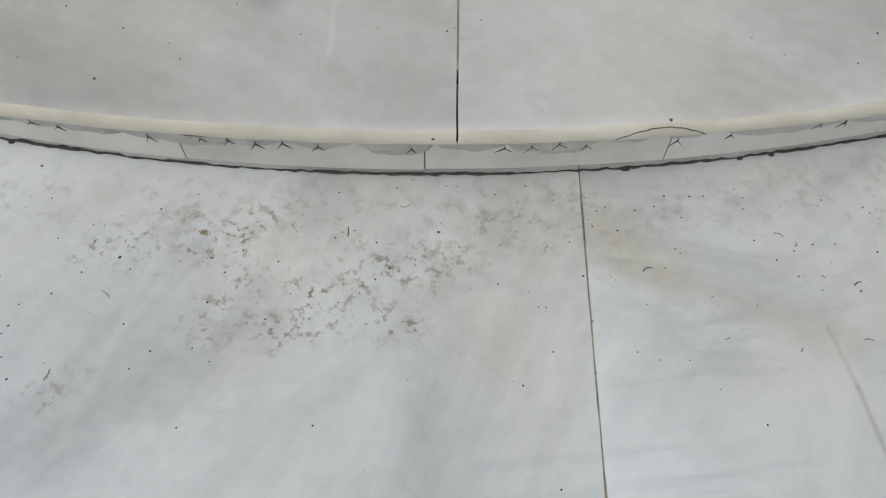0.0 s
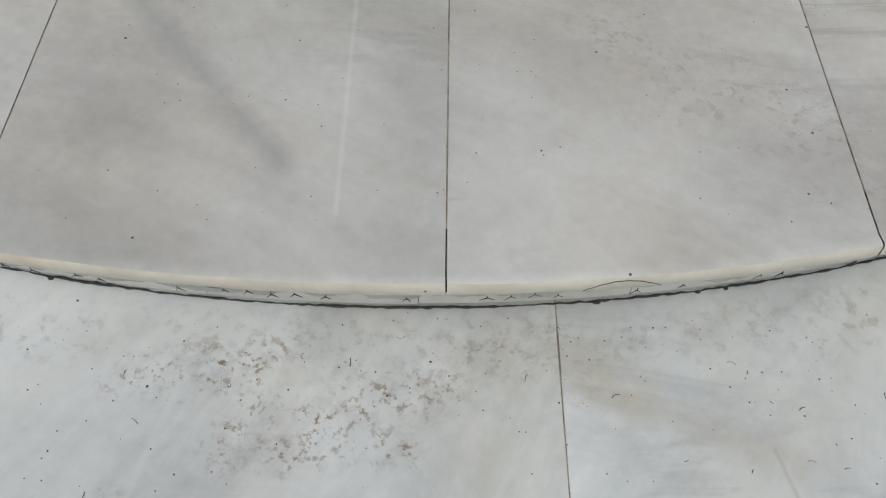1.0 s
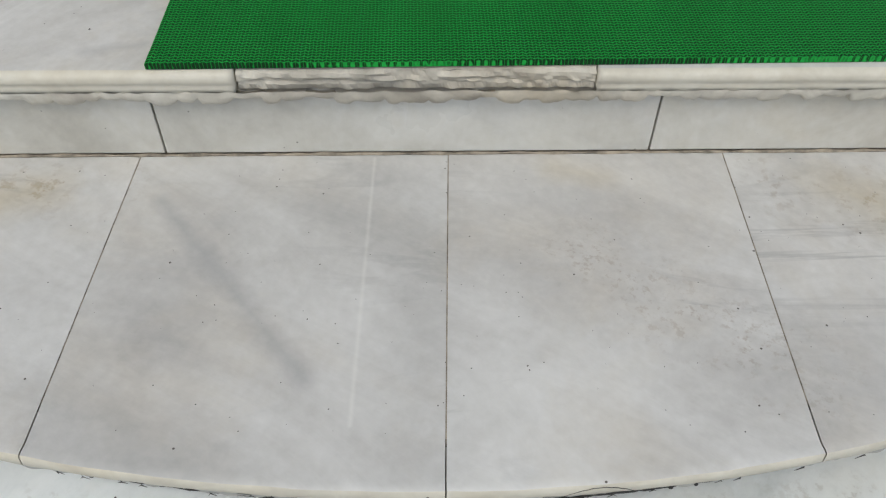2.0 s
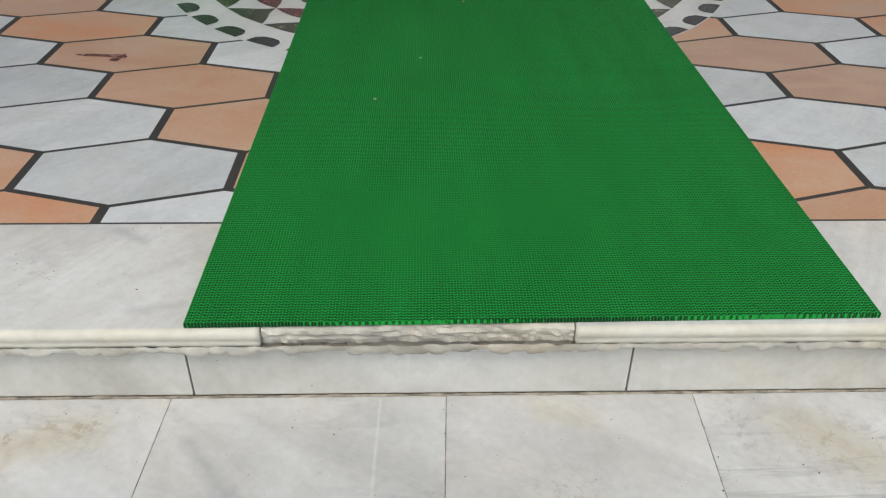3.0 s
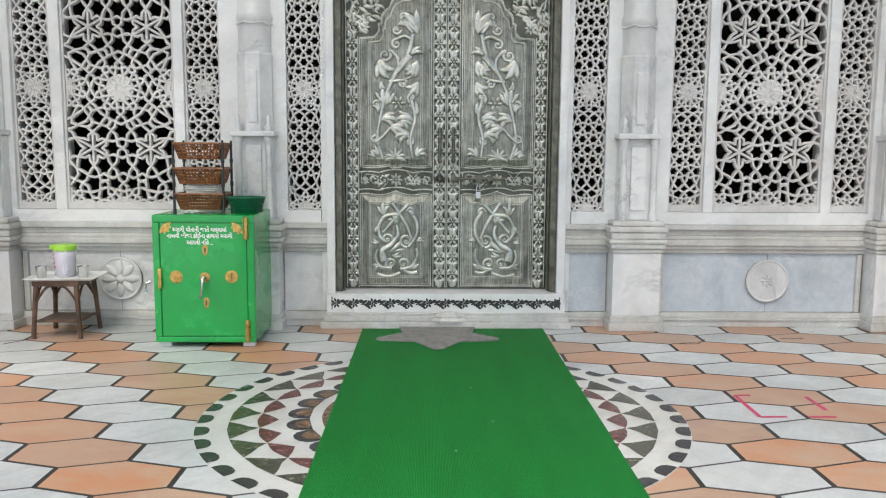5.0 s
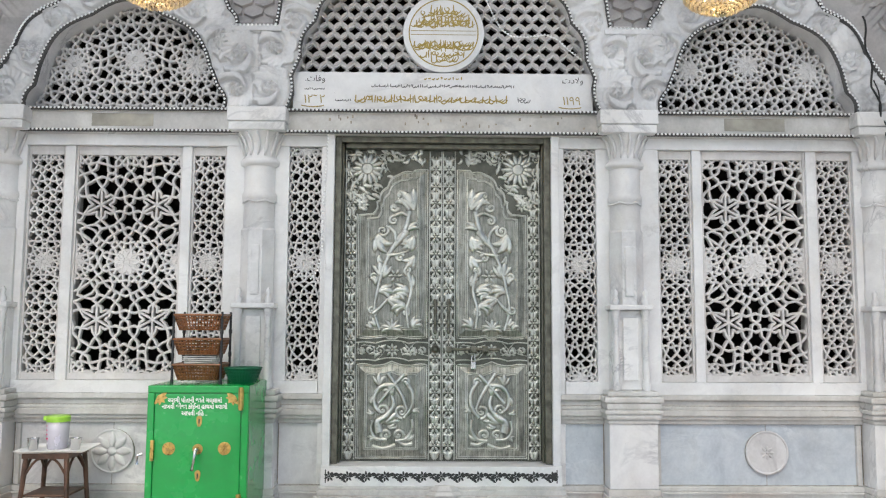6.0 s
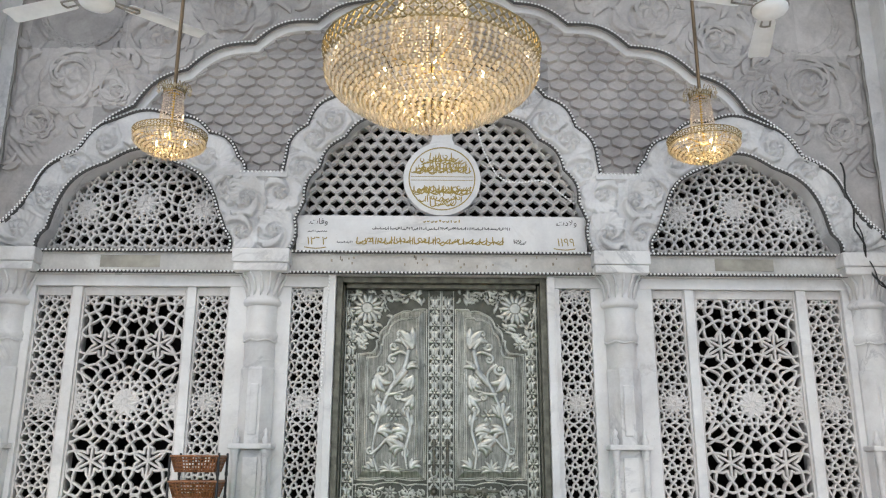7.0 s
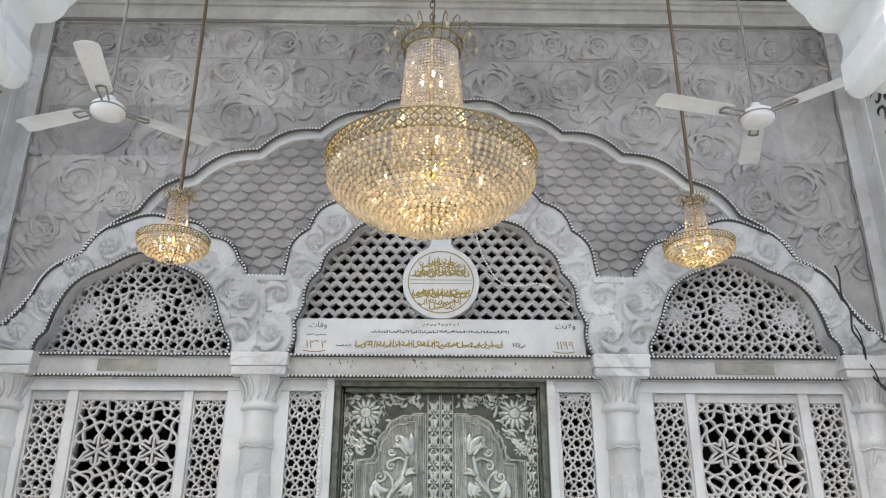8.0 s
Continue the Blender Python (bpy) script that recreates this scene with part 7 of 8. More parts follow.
# ---- basket rack, bowl and cup on the safe ----
RX0, RX1, RY0, RY1, RZ = -1.715, -1.395, 3.60, 3.84, SZ1
rack = thing("basket_rack", ((RX0 + RX1) / 2, (RY0 + RY1) / 2, RZ), "three-tier brown plastic basket rack with black posts, on the safe", "rack")
for x in (RX0 + 0.012, RX1 - 0.012):
    for yv in (RY0 + 0.012, RY1 - 0.012):
        g = bmesh.new()
        prof = [(0.011, RZ), (0.011, RZ + 0.02), (0.008, RZ + 0.03), (0.008, RZ + 0.155), (0.011, RZ + 0.16), (0.011, RZ + 0.18), (0.008, RZ + 0.19), (0.008, RZ + 0.30), (0.011, RZ + 0.305), (0.011, RZ + 0.325), (0.008, RZ + 0.33), (0.008, RZ + 0.43), (0.006, RZ + 0.44)]
        lathe(g, prof, 10, (x, yv, 0))
        part("post", g, M_BLACKP, rack)


def basket(x0, x1, y0, y1, z0, z1, parent):
    """An open basket with sloped, slotted sides."""
    bm = bmesh.new()
    t, ins = 0.003, 0.028
    rim = [(x0, y0), (x1, y0), (x1, y1), (x0, y1)]
    low = [(x0 + ins, y0 + ins), (x1 - ins, y0 + ins), (x1 - ins, y1 - ins), (x0 + ins, y1 - ins)]
    slab(bm, low, z0, z0 + 0.004)
    tube(bm, [(x, y, z1) for x, y in rim], 0.007, 6, True)
    tube(bm, [(x, y, z0 + 0.004) for x, y in low], 0.005, 6, True)
    for (ax, ay), (bx, by), (cx, cy), (dx, dy) in zip(rim, rim[1:] + rim[:1], low, low[1:] + low[:1]):
        n = max(6, int(math.hypot(bx - ax, by - ay) / 0.020))
        for k in range(n + 1):
            s = k / n
            a = Vector((ax + (bx - ax) * s, ay + (by - ay) * s, z1))
            b = Vector((cx + (dx - cx) * s, cy + (dy - cy) * s, z0))
            tube(bm, [a, b], 0.0042, 4)
        for h in (0.20, 0.40, 0.60, 0.80, 0.93):
            tube(bm, [(ax + (cx - ax) * h, ay + (cy - ay) * h, z1 + (z0 - z1) * h), (bx + (dx - bx) * h, by + (dy - by) * h, z1 + (z0 - z1) * h)], 0.0042, 4)
    return part("basket", bm, M_RUST, parent, "slotted brown plastic basket")


for z in (0.02, 0.175, 0.325):
    basket(RX0 + 0.015, RX1 - 0.015, RY0 + 0.008, RY1 - 0.008, RZ + z, RZ + z + 0.095, rack)
g = bmesh.new()
for k in range(5):
    a, z = RNG.uniform(-0.25, 0.25), RZ + 0.272 - 0.152 + 0.012 * k
    c, s = math.cos(a), math.sin(a)
    pts = [(-1.555 + c * px - s * py, 3.72 + s * px + c * py) for px, py in ((-0.10, -0.07), (0.10, -0.07), (0.10, 0.07), (-0.10, 0.07))]
    slab(g, pts, z - 0.06 + 0.05, z - 0.052 + 0.05)
tagged(part("papers", g, M_PAPER), "loose papers lying in the lowest basket", "papers")
g = bmesh.new()
for k in range(16):
    x, yv = -1.60 + RNG.uniform(-0.06, 0.06), 3.575 + RNG.uniform(-0.02, 0.02)
    pts = [Vector((x, yv, SZ1 + 0.004)) + Vector((RNG.uniform(-0.02, 0.02), RNG.uniform(-0.015, 0.015), RNG.uniform(0, 0.016))) for _ in range(3)]
    tube(g, pts, 0.0035, 5)
tagged(part("paper_scraps", g, M_PAPER), "crumpled pale scraps on top of the safe", "scraps", kind="stuff")

bowl = thing("plastic_bowl", (-1.285, 3.68, SZ1), "dark green plastic colander bowl on the safe", "bowl")
g = bmesh.new()
lathe(g, [(0.070, 0.0), (0.075, 0.004), (0.100, 0.06), (0.112, 0.088), (0.118, 0.092), (0.118, 0.098), (0.110, 0.098), (0.096, 0.062), (0.070, 0.010), (0.0, 0.008)], 32, (-1.285, 3.68, SZ1))
part("shell", g, M_BOWL, bowl, smooth=True)
g = bmesh.new()
for k in range(36):
    a = 2 * math.pi * k / 36
    tube(g, [(-1.285 + r * math.cos(a), 3.68 + r * math.sin(a), SZ1 + z) for r, z in ((0.078, 0.008), (0.101, 0.058), (0.112, 0.086))], 0.0026, 4)
for z, r in ((0.03, 0.089), (0.055, 0.101), (0.075, 0.109)):
    tube(g, [(-1.285 + r * math.cos(2 * math.pi * k / 40), 3.68 + r * math.sin(2 * math.pi * k / 40), SZ1 + z) for k in range(40)], 0.0026, 4, True)
part("ribs", g, M_BOWL, bowl)
g = bmesh.new()
lathe(g, [(0.016, 0.0), (0.018, 0.003), (0.022, 0.05), (0.024, 0.052), (0.022, 0.053), (0.016, 0.006), (0.0, 0.005)], 20, (-1.235, 3.86, SZ1))
tagged(part("steel_cup", g, M_STEEL, smooth=True), "small stainless steel cup behind the green bowl", "cup")

# ---- little table with tray, jug and tumblers ----
TXC, TYC, TZ = -2.490, 3.85, 0.375
stool = thing("side_table", (TXC, TYC, 0), "small worn brown wooden side table", "table")
g = bmesh.new()
box(g, TXC - 0.145, TXC + 0.145, TYC - 0.15, TYC + 0.15, TZ - 0.045, TZ - 0.008, 0.006)
part("top", g, M_WOOD, stool)
corners = [(-1, -1), (1, -1), (1, 1), (-1, 1)]
for sx, sy in corners:
    g = bmesh.new()
    pts = [(TXC + sx * (0.125 + 0.022 * t), TYC + sy * (0.130 + 0.022 * t), (TZ - 0.045) * (1 - t)) for t in (0, 0.3, 0.6, 1.0)]
    tube(g, pts, [0.016, 0.016, 0.014, 0.015], 8)
    part("leg", g, M_WOOD, stool)
    for dx, dy in ((-sx, 0), (0, -sy)):
        g = bmesh.new()
        pts = [(TXC + sx * 0.130 + dx * 0.095 * t, TYC + sy * 0.135 + dy * 0.11 * t, TZ - 0.155 + 0.11 * math.sin(math.pi / 2 * t)) for t in (0, 0.25, 0.5, 0.75, 1.0)]
        tube(g, pts, 0.008, 6)
        part("brace", g, M_WOOD, stool)
g = bmesh.new()
box(g, TXC - 0.135, TXC + 0.135, TYC - 0.135, TYC + 0.135, 0.098, 0.112, 0.004)
part("lower_shelf", g, M_WOOD, stool)
g = bmesh.new()
TR = Matrix.Rotation(math.radians(6), 3, "Z")
rings = []
for w, d, z in ((0.185, 0.135, 0.0), (0.203, 0.155, 0.012), (0.214, 0.166, 0.014), (0.214, 0.166, 0.017), (0.200, 0.152, 0.015), (0.183, 0.133, 0.004)):
    rings.append([g.verts.new(Vector((TXC + 0.02, TYC - 0.02, TZ - 0.008 + z)) + TR @ Vector((sx * w, sy * d, 0))) for sx, sy in corners])
for p, q in zip(rings[:-1], rings[1:]):
    for k in range(4):
        g.faces.new((p[k], p[(k + 1) % 4], q[(k + 1) % 4], q[k]))
g.faces.new(rings[0][::-1])
g.faces.new(rings[-1])
tagged(part("tray", g, M_TRAY), "white plastic tray on the side table", "tray")
TT = TZ - 0.003
jug = thing("water_jug", (-2.490, 3.86, TT), "frosted lilac plastic water jug with lime green lid", "jug")
g = bmesh.new()
lathe(g, [(0.055, 0.0), (0.060, 0.004), (0.066, 0.10), (0.070, 0.172), (0.067, 0.172), (0.062, 0.10), (0.055, 0.008), (0.0, 0.007)], 28, (-2.490, 3.86, TT))
part("body", g, M_JUG, jug, smooth=True)
g = bmesh.new()
lathe(g, [(0.0, 0.170), (0.073, 0.170), (0.074, 0.198), (0.070, 0.206), (0.03, 0.207), (0.0, 0.206)], 28, (-2.490, 3.86, TT))
box(g, -2.575, -2.555, 3.835, 3.855, TT + 0.176, TT + 0.204, 0.003)
part("lid", g, M_LID, jug, smooth=False)
g = bmesh.new()
for k in range(4):
    relief(g, bow((-2.540, TT + 0.145 - 0.026 * k), (-2.522, TT + 0.130 - 0.026 * k), 0.006, 5), 0.006, 3.812 + 0.004 * k * 0, 0.003)
part("print", g, M_PINK, jug, "pink print that cannot be read")
for x, yv in ((-2.610, 3.79), (-2.355, 3.81)):
    tum = thing("tumbler", (x, yv, TT), "stainless steel tumbler on the tray", "cup", group="tumblers on the tray")
    g = bmesh.new()
    lathe(g, [(0.026, 0.0), (0.027, 0.002), (0.036, 0.070), (0.038, 0.072), (0.036, 0.074), (0.034, 0.070), (0.026, 0.006), (0.0, 0.005)], 22, (x, yv, TT))
    part("wall", g, M_STEEL, tum, smooth=True)


# ---- chandelier and hanging lamps ----
def glint(tint, clear):
    """Faceted crystal that passes lamp light through."""
    m = bpy.data.materials.new("crystal_bead")
    m.use_nodes = True
    nt = m.node_tree
    nt.nodes.remove(nt.nodes["Principled BSDF"])
    out = nt.nodes["Material Output"]
    tr = nt.nodes.new("ShaderNodeBsdfTranslucent")
    isl = nt.nodes.new("ShaderNodeNewGeometry")
    nt.links.new(blend(nt, calc(nt, "POWER", isl.outputs["Random Per Island"], 1.6), tuple(c * 0.72 for c in tint[:3]), tint[:3]), tr.inputs[0])
    gl = nt.nodes.new("ShaderNodeBsdfGlossy")
    gl.inputs["Roughness"].default_value = 0.08
    cl = nt.nodes.new("ShaderNodeBsdfTransparent")
    m1, m2 = nt.nodes.new("ShaderNodeMixShader"), nt.nodes.new("ShaderNodeMixShader")
    nt.links.new(calc(nt, "MULTIPLY_ADD", calc(nt, "FRACT", calc(nt, "MULTIPLY", isl.outputs["Random Per Island"], 7.3)), 0.16, clear), m1.inputs[0])
    nt.links.new(tr.outputs[0], m1.inputs[1])
    nt.links.new(cl.outputs[0], m1.inputs[2])
    m2.inputs[0].default_value = 0.28
    nt.links.new(m1.outputs[0], m2.inputs[1])
    nt.links.new(gl.outputs[0], m2.inputs[2])
    nt.links.new(m2.outputs[0], out.inputs[0])
    return m


M_GLINT = glint((0.92, 0.82, 0.62, 1), 0.02)
M_CLEAR = glint((0.96, 0.90, 0.86, 1), 0.04)
M_OLDBRASS = plain("old_brass", (0.30, 0.23, 0.11), 0.4, 0.8, vary=0.3, scale=40)
M_PEARL = plain("ivory_pearl", (0.80, 0.74, 0.60), 0.2, vary=0.06, relief=0.0)


def bead(bm, x, y, z, r, tall=1.0):
    ring = [bm.verts.new((x + r * math.cos(k * math.pi / 3), y + r * math.sin(k * math.pi / 3), z)) for k in range(6)]
    up, dn = bm.verts.new((x, y, z + r * tall)), bm.verts.new((x, y, z - r * tall))
    for k in range(6):
        bm.faces.new((ring[k], ring[(k + 1) % 6], up))
        bm.faces.new((ring[(k + 1) % 6], ring[k], dn))


def hanging_lamp(name, label, x, y, tip, k, rings, rod_top, power, chain, group=""):
    """A crystal bowl on a lattice rim, a beaded neck and a crown, hung from above. k scales the whole."""
    lamp = thing(name, (x, y, tip), label, "chandelier", group)
    rng = random.Random(5)
    # bowl profile from rim down to tip
    prof = [(0.520, 0.425), (0.527, 0.385), (0.520, 0.345), (0.500, 0.305), (0.472, 0.270), (0.438, 0.238), (0.400, 0.205), (0.360, 0.175), (0.318, 0.147), (0.275, 0.120), (0.230, 0.095), (0.185, 0.072), (0.140, 0.050), (0.095, 0.030), (0.055, 0.012), (0.015, -0.002)]
    prof = [(r * k, z * 0.75 * k) for r, z in prof]
    curve = resample([(r, z) for r, z in prof], rings)
    br = 0.0180 * (k if k > 0.6 else 0.60)
    g = bmesh.new()
    for r, z in curve:
        n = max(3, int(2 * math.pi * r / (br * 2.05)))
        o = rng.uniform(0, 1)
        for j in range(n):
            a = 2 * math.pi * (j + o) / n
            bead(g, x + r * math.cos(a), y + r * math.sin(a), tip + z + rng.uniform(-0.15, 0.15) * br, br * rng.uniform(0.85, 1.05), 1.25)
    tagged(part("crystal_bowl", g, M_GLINT, lamp, "tiers of cut crystal beads, glowing gold"), kind="stuff")
    g = bmesh.new()
    # thin dark rings stand in for the shaded gaps between bead rows
    for r, z in [((p[0] + q[0]) / 2, (p[1] + q[1]) / 2 - br) for p, q in zip(curve[:-1:1], curve[1::1])]:
        tube(g, [(x + r * math.cos(2 * math.pi * j / 48), y + r * math.sin(2 * math.pi * j / 48), tip + z + br) for j in range(48)], 0.0011, 4, True)
    for j in range(12):
        a = 2 * math.pi * j / 12
        tube(g, [(x + (r - br) * math.cos(a), y + (r - br) * math.sin(a), tip + z) for r, z in prof], 0.0025, 4)
    part("wire_and_gap_rings", g, M_ROD, lamp)
    # lattice rim
    g = bmesh.new()
    zr0, zr1, rr0, rr1 = tip + 0.302 * k, tip + 0.392 * k, 0.530 * k, 0.548 * k
    n = 64 if k > 0.6 else 36
    for j in range(n):
        for s in (-1, 1):
            a, b = 2 * math.pi * j / n, 2 * math.pi * (j + s * 2) / n
            tube(g, [(x + rr0 * math.cos(a), y + rr0 * math.sin(a), zr0), (x + (rr0 + rr1) / 2 * math.cos((a + b) / 2), y + (rr0 + rr1) / 2 * math.sin((a + b) / 2), (zr0 + zr1) / 2), (x + rr1 * math.cos(b), y + rr1 * math.sin(b), zr1)], 0.0055 if k > 0.6 else 0.0032, 4)
    for r, z in ((rr0, zr0), (rr1, zr1)):
        tube(g, [(x + r * math.cos(2 * math.pi * j / 64), y + r * math.sin(2 * math.pi * j / 64), z) for j in range(64)], 0.005 if k > 0.6 else 0.003, 5, True)
    rim = part("lattice_rim", g, M_OLDBRASS, lamp, "old brass lattice rim")
    g = bmesh.new()
    for j in range(n):
        for t in (0.0, 0.5, 1.0):
            a = 2 * math.pi * (j + (0.5 if t != 0.5 else 0.0)) / n
            r = rr0 + (rr1 - rr0) * (0.16 + 0.68 * t)
            bead(g, x + r * math.cos(a), y + r * math.sin(a), zr0 + (zr1 - zr0) * (0.16 + 0.68 * t), 0.0085 if k > 0.6 else 0.0055)
    tagged(part("rim_pearls", g, M_PEARL, rim, "ivory pearls set in the lattice"), kind="stuff")
    # beaded neck
    g = bmesh.new()
    nz0, nz1, nr0, nr1 = tip + 0.38 * k, tip + 1.07 * k, 0.205 * k, 0.138 * k
    strands = 52 if k > 0.6 else 24
    count = 34 if k > 0.6 else 16
    for j in range(strands):
        a = 2 * math.pi * j / strands
        for i in range(count):
            t = i / (count - 1)
            r = nr0 + (nr1 - nr0) * t - 0.008 * k * math.sin(math.pi * t)
            bead(g, x + r * math.cos(a), y + r * math.sin(a), nz0 + (nz1 - nz0) * t, br * 0.54, 1.0)
    tagged(part("beaded_neck", g, M_CLEAR, lamp, "strands of crystal beads"), kind="stuff")
    # crown of wire loops
    g = bmesh.new()
    cz, cr = tip + 1.07 * k, 0.155 * k
    for j in range(20):
        a = 2 * math.pi * j / 20
        pts = [(x + (cr + d * k) * math.cos(a), y + (cr + d * k) * math.sin(a), cz + e * k) for d, e in ((0.0, 0.0), (0.01, 0.07), (0.04, 0.12), (0.075, 0.125), (0.095, 0.09), (0.09, 0.05))]
        tube(g, pts, 0.0035 if k > 0.6 else 0.002, 4)
    for z, r in ((0.0, cr), (0.06 * k, cr * 1.08)):
        tube(g, [(x + r * math.cos(2 * math.pi * j / 40), y + r * math.sin(2 * math.pi * j / 40), cz + z) for j in range(40)], 0.006 * (k if k > 0.6 else 0.6), 5, True)
    for j in range(24):
        a, b = 2 * math.pi * j / 24, 2 * math.pi * (j + 1) / 24
        tube(g, [(x + cr * math.cos(a), y + cr * math.sin(a), cz), (x + cr * 1.15 * math.cos(b), y + cr * 1.15 * math.sin(b), cz + 0.09 * k)], 0.0025, 4)
    crown = part("crown", g, M_OLDBRASS, lamp, "brass crown of wire loops")
    for j in range(10):
        a = 2 * math.pi * j / 10
        g = bmesh.new()
        bead(g, x + (cr + 0.09 * k) * math.cos(a), y + (cr + 0.09 * k) * math.sin(a), cz + 0.03 * k, br * 1.1, 1.3)
        part("drop", g, M_GLINT, crown)
    # stem, then chain or rod
    g = bmesh.new()
    tube(g, [(x, y, tip + 0.30 * k), (x, y, cz + 0.10 * k)], 0.010 * (k if k > 0.6 else 0.8), 8)
    for j in range(5):
        a = 2 * math.pi * j / 5
        tube(g, [(x, y, cz + 0.02), (x + cr * math.cos(a), y + cr * math.sin(a), cz)], 0.004, 5)
        tube(g, [(x, y, zr0), (x + rr0 * math.cos(a), y + rr0 * math.sin(a), zr0)], 0.004, 5)
    part("stem", g, M_BRASS, lamp)
    z = cz + 0.10 * k
    if chain:
        g = bmesh.new()
        i = 0
        while z < rod_top:
            c, s = (1, 0) if i % 2 else (0, 1)
            tube(g, [(x + 0.014 * math.cos(t) * c, y + 0.014 * math.cos(t) * s, z + 0.022 + 0.026 * math.sin(t)) for t in (2 * math.pi * q / 10 for q in range(10))], 0.0042, 5, True)
            z += 0.043
            i += 1
        tagged(part("chain", g, M_ROD, lamp), kind="stuff")
        g = bmesh.new()
        tube(g, [(x + 0.012 * math.sin(9 * t), y + 0.012 * math.cos(7 * t), cz + 0.05 + (rod_top - cz) * t) for t in (q / 40 for q in range(41))], 0.0035, 5)
        part("wire", g, M_CABLE, lamp)
    else:
        g = bmesh.new()
        tube(g, [(x, y, z - 0.03), (x, y, rod_top)], 0.0105, 8)
        part("rod", g, M_ROD, lamp, "bronze hanging rod")
    # bulbs
    spots = [(0.30 * k, 0.20 * k, 7), (0.14 * k, 0.12 * k, 4), (0.05 * k, 0.56 * k, 2), (0.06 * k, 0.90 * k, 3)] if k > 0.6 else [(0.24 * k, 0.27 * k, 3)]
    for r, z, n in spots:
        for j in range(n):
            a = 2 * math.pi * (j + 0.3) / n
            g = bmesh.new()
            b = 0.0095 if k > 0.6 else 0.009
            lathe(g, [(b * 0.4, -b * 1.6), (b * 0.9, -b * 0.6), (b, 0.0), (b * 0.75, b * 1.0), (b * 0.25, b * 1.9)], 10, (x + r * math.cos(a), y + r * math.sin(a), tip + z))
            part("bulb", g, M_BULB, lamp, "lit warm bulb")
    li = bpy.data.lights.new("lamp_light", "POINT")
    li.energy, li.color, li.shadow_soft_size = power, (1.0, 0.66, 0.30), 0.12 * k
    lo = new("lamp_light", li)
    lo.location = (0, 0, 0.30 * k)
    lo.parent = lamp
    return lamp


hanging_lamp("chandelier", "large tiered crystal chandelier, lit, hung on a chain", -0.125, 2.20, 2.785, 1.0, 24, 6.52, 8.5, True)
for xx in (-1.572, 1.400):
    hanging_lamp("pendant_lamp", "small lit crystal pendant lamp on a bronze rod", xx, 2.69, 2.80, 0.365, 11, 6.52, 2.0, False, "small crystal pendant lamps")


# ---- ceiling fans ----
def fan(x, y, z, turn, label):
    fn = thing("ceiling_fan", (x, y, z), label, "fan", "ceiling fans")
    g = bmesh.new()
    lathe(g, [(0.0, -0.055), (0.05, -0.052), (0.085, -0.042), (0.098, -0.025), (0.100, 0.0), (0.096, 0.020), (0.07, 0.040), (0.035, 0.055), (0.03, 0.085), (0.0, 0.086)], 32, (x, y, z))
    part("motor", g, M_FANW, fn, smooth=True)
    g = bmesh.new()
    tube(g, [(x + 0.101 * math.cos(2 * math.pi * k / 40), y + 0.101 * math.sin(2 * math.pi * k / 40), z - 0.004) for k in range(40)], 0.005, 5, True)
    part("trim_ring", g, M_FANT, fn)
    for j in range(3):
        a = math.radians(turn + 120 * j)
        c, s = math.cos(a), math.sin(a)

        def P(r, w, h=0.0):
            return (x + r * c - w * s, y + r * s + w * c, z + 0.012 + h + 0.10 * w)

        g = bmesh.new()
        rows = []
        for r, w in ((0.175, 0.050), (0.20, 0.058), (0.40, 0.062), (0.60, 0.066), (0.640, 0.060), (0.648, 0.045)):
            rows.append([g.verts.new(P(r, v * w, h)) for v, h in ((-1, 0.002), (-0.5, 0.009), (0, 0.011), (0.5, 0.009), (1, 0.002), (1, 0.0), (0.5, 0.005), (0, 0.007), (-0.5, 0.005), (-1, 0.0))])
        for p, q in zip(rows[:-1], rows[1:]):
            for k in range(10):
                g.faces.new((p[k], p[(k + 1) % 10], q[(k + 1) % 10], q[k]))
        g.faces.new(rows[0])
        g.faces.new(rows[-1][::-1])
        bl = part("blade", g, M_FANW, fn)
        g = bmesh.new()
        tube(g, [P(0.085, -0.018, -0.004), P(0.15, -0.022, -0.004), P(0.235, -0.026, -0.004), P(0.245, 0.0, -0.004), P(0.235, 0.026, -0.004), P(0.15, 0.022, -0.004), P(0.085, 0.018, -0.004)], 0.006, 6)
        part("blade_iron", g, M_FANT, bl)
    g = bmesh.new()
    tube(g, [(x, y, z + 0.08), (x, y, 6.52)], 0.009, 10)
    part("down_rod", g, M_FANT, fn, "dull grey metal down rod")
    return fn


fan(-2.034, 2.61, 3.73, 40, "white three-bladed ceiling fan at rest")
fan(1.820, 2.61, 3.73, 74, "white three-bladed ceiling fan at rest")

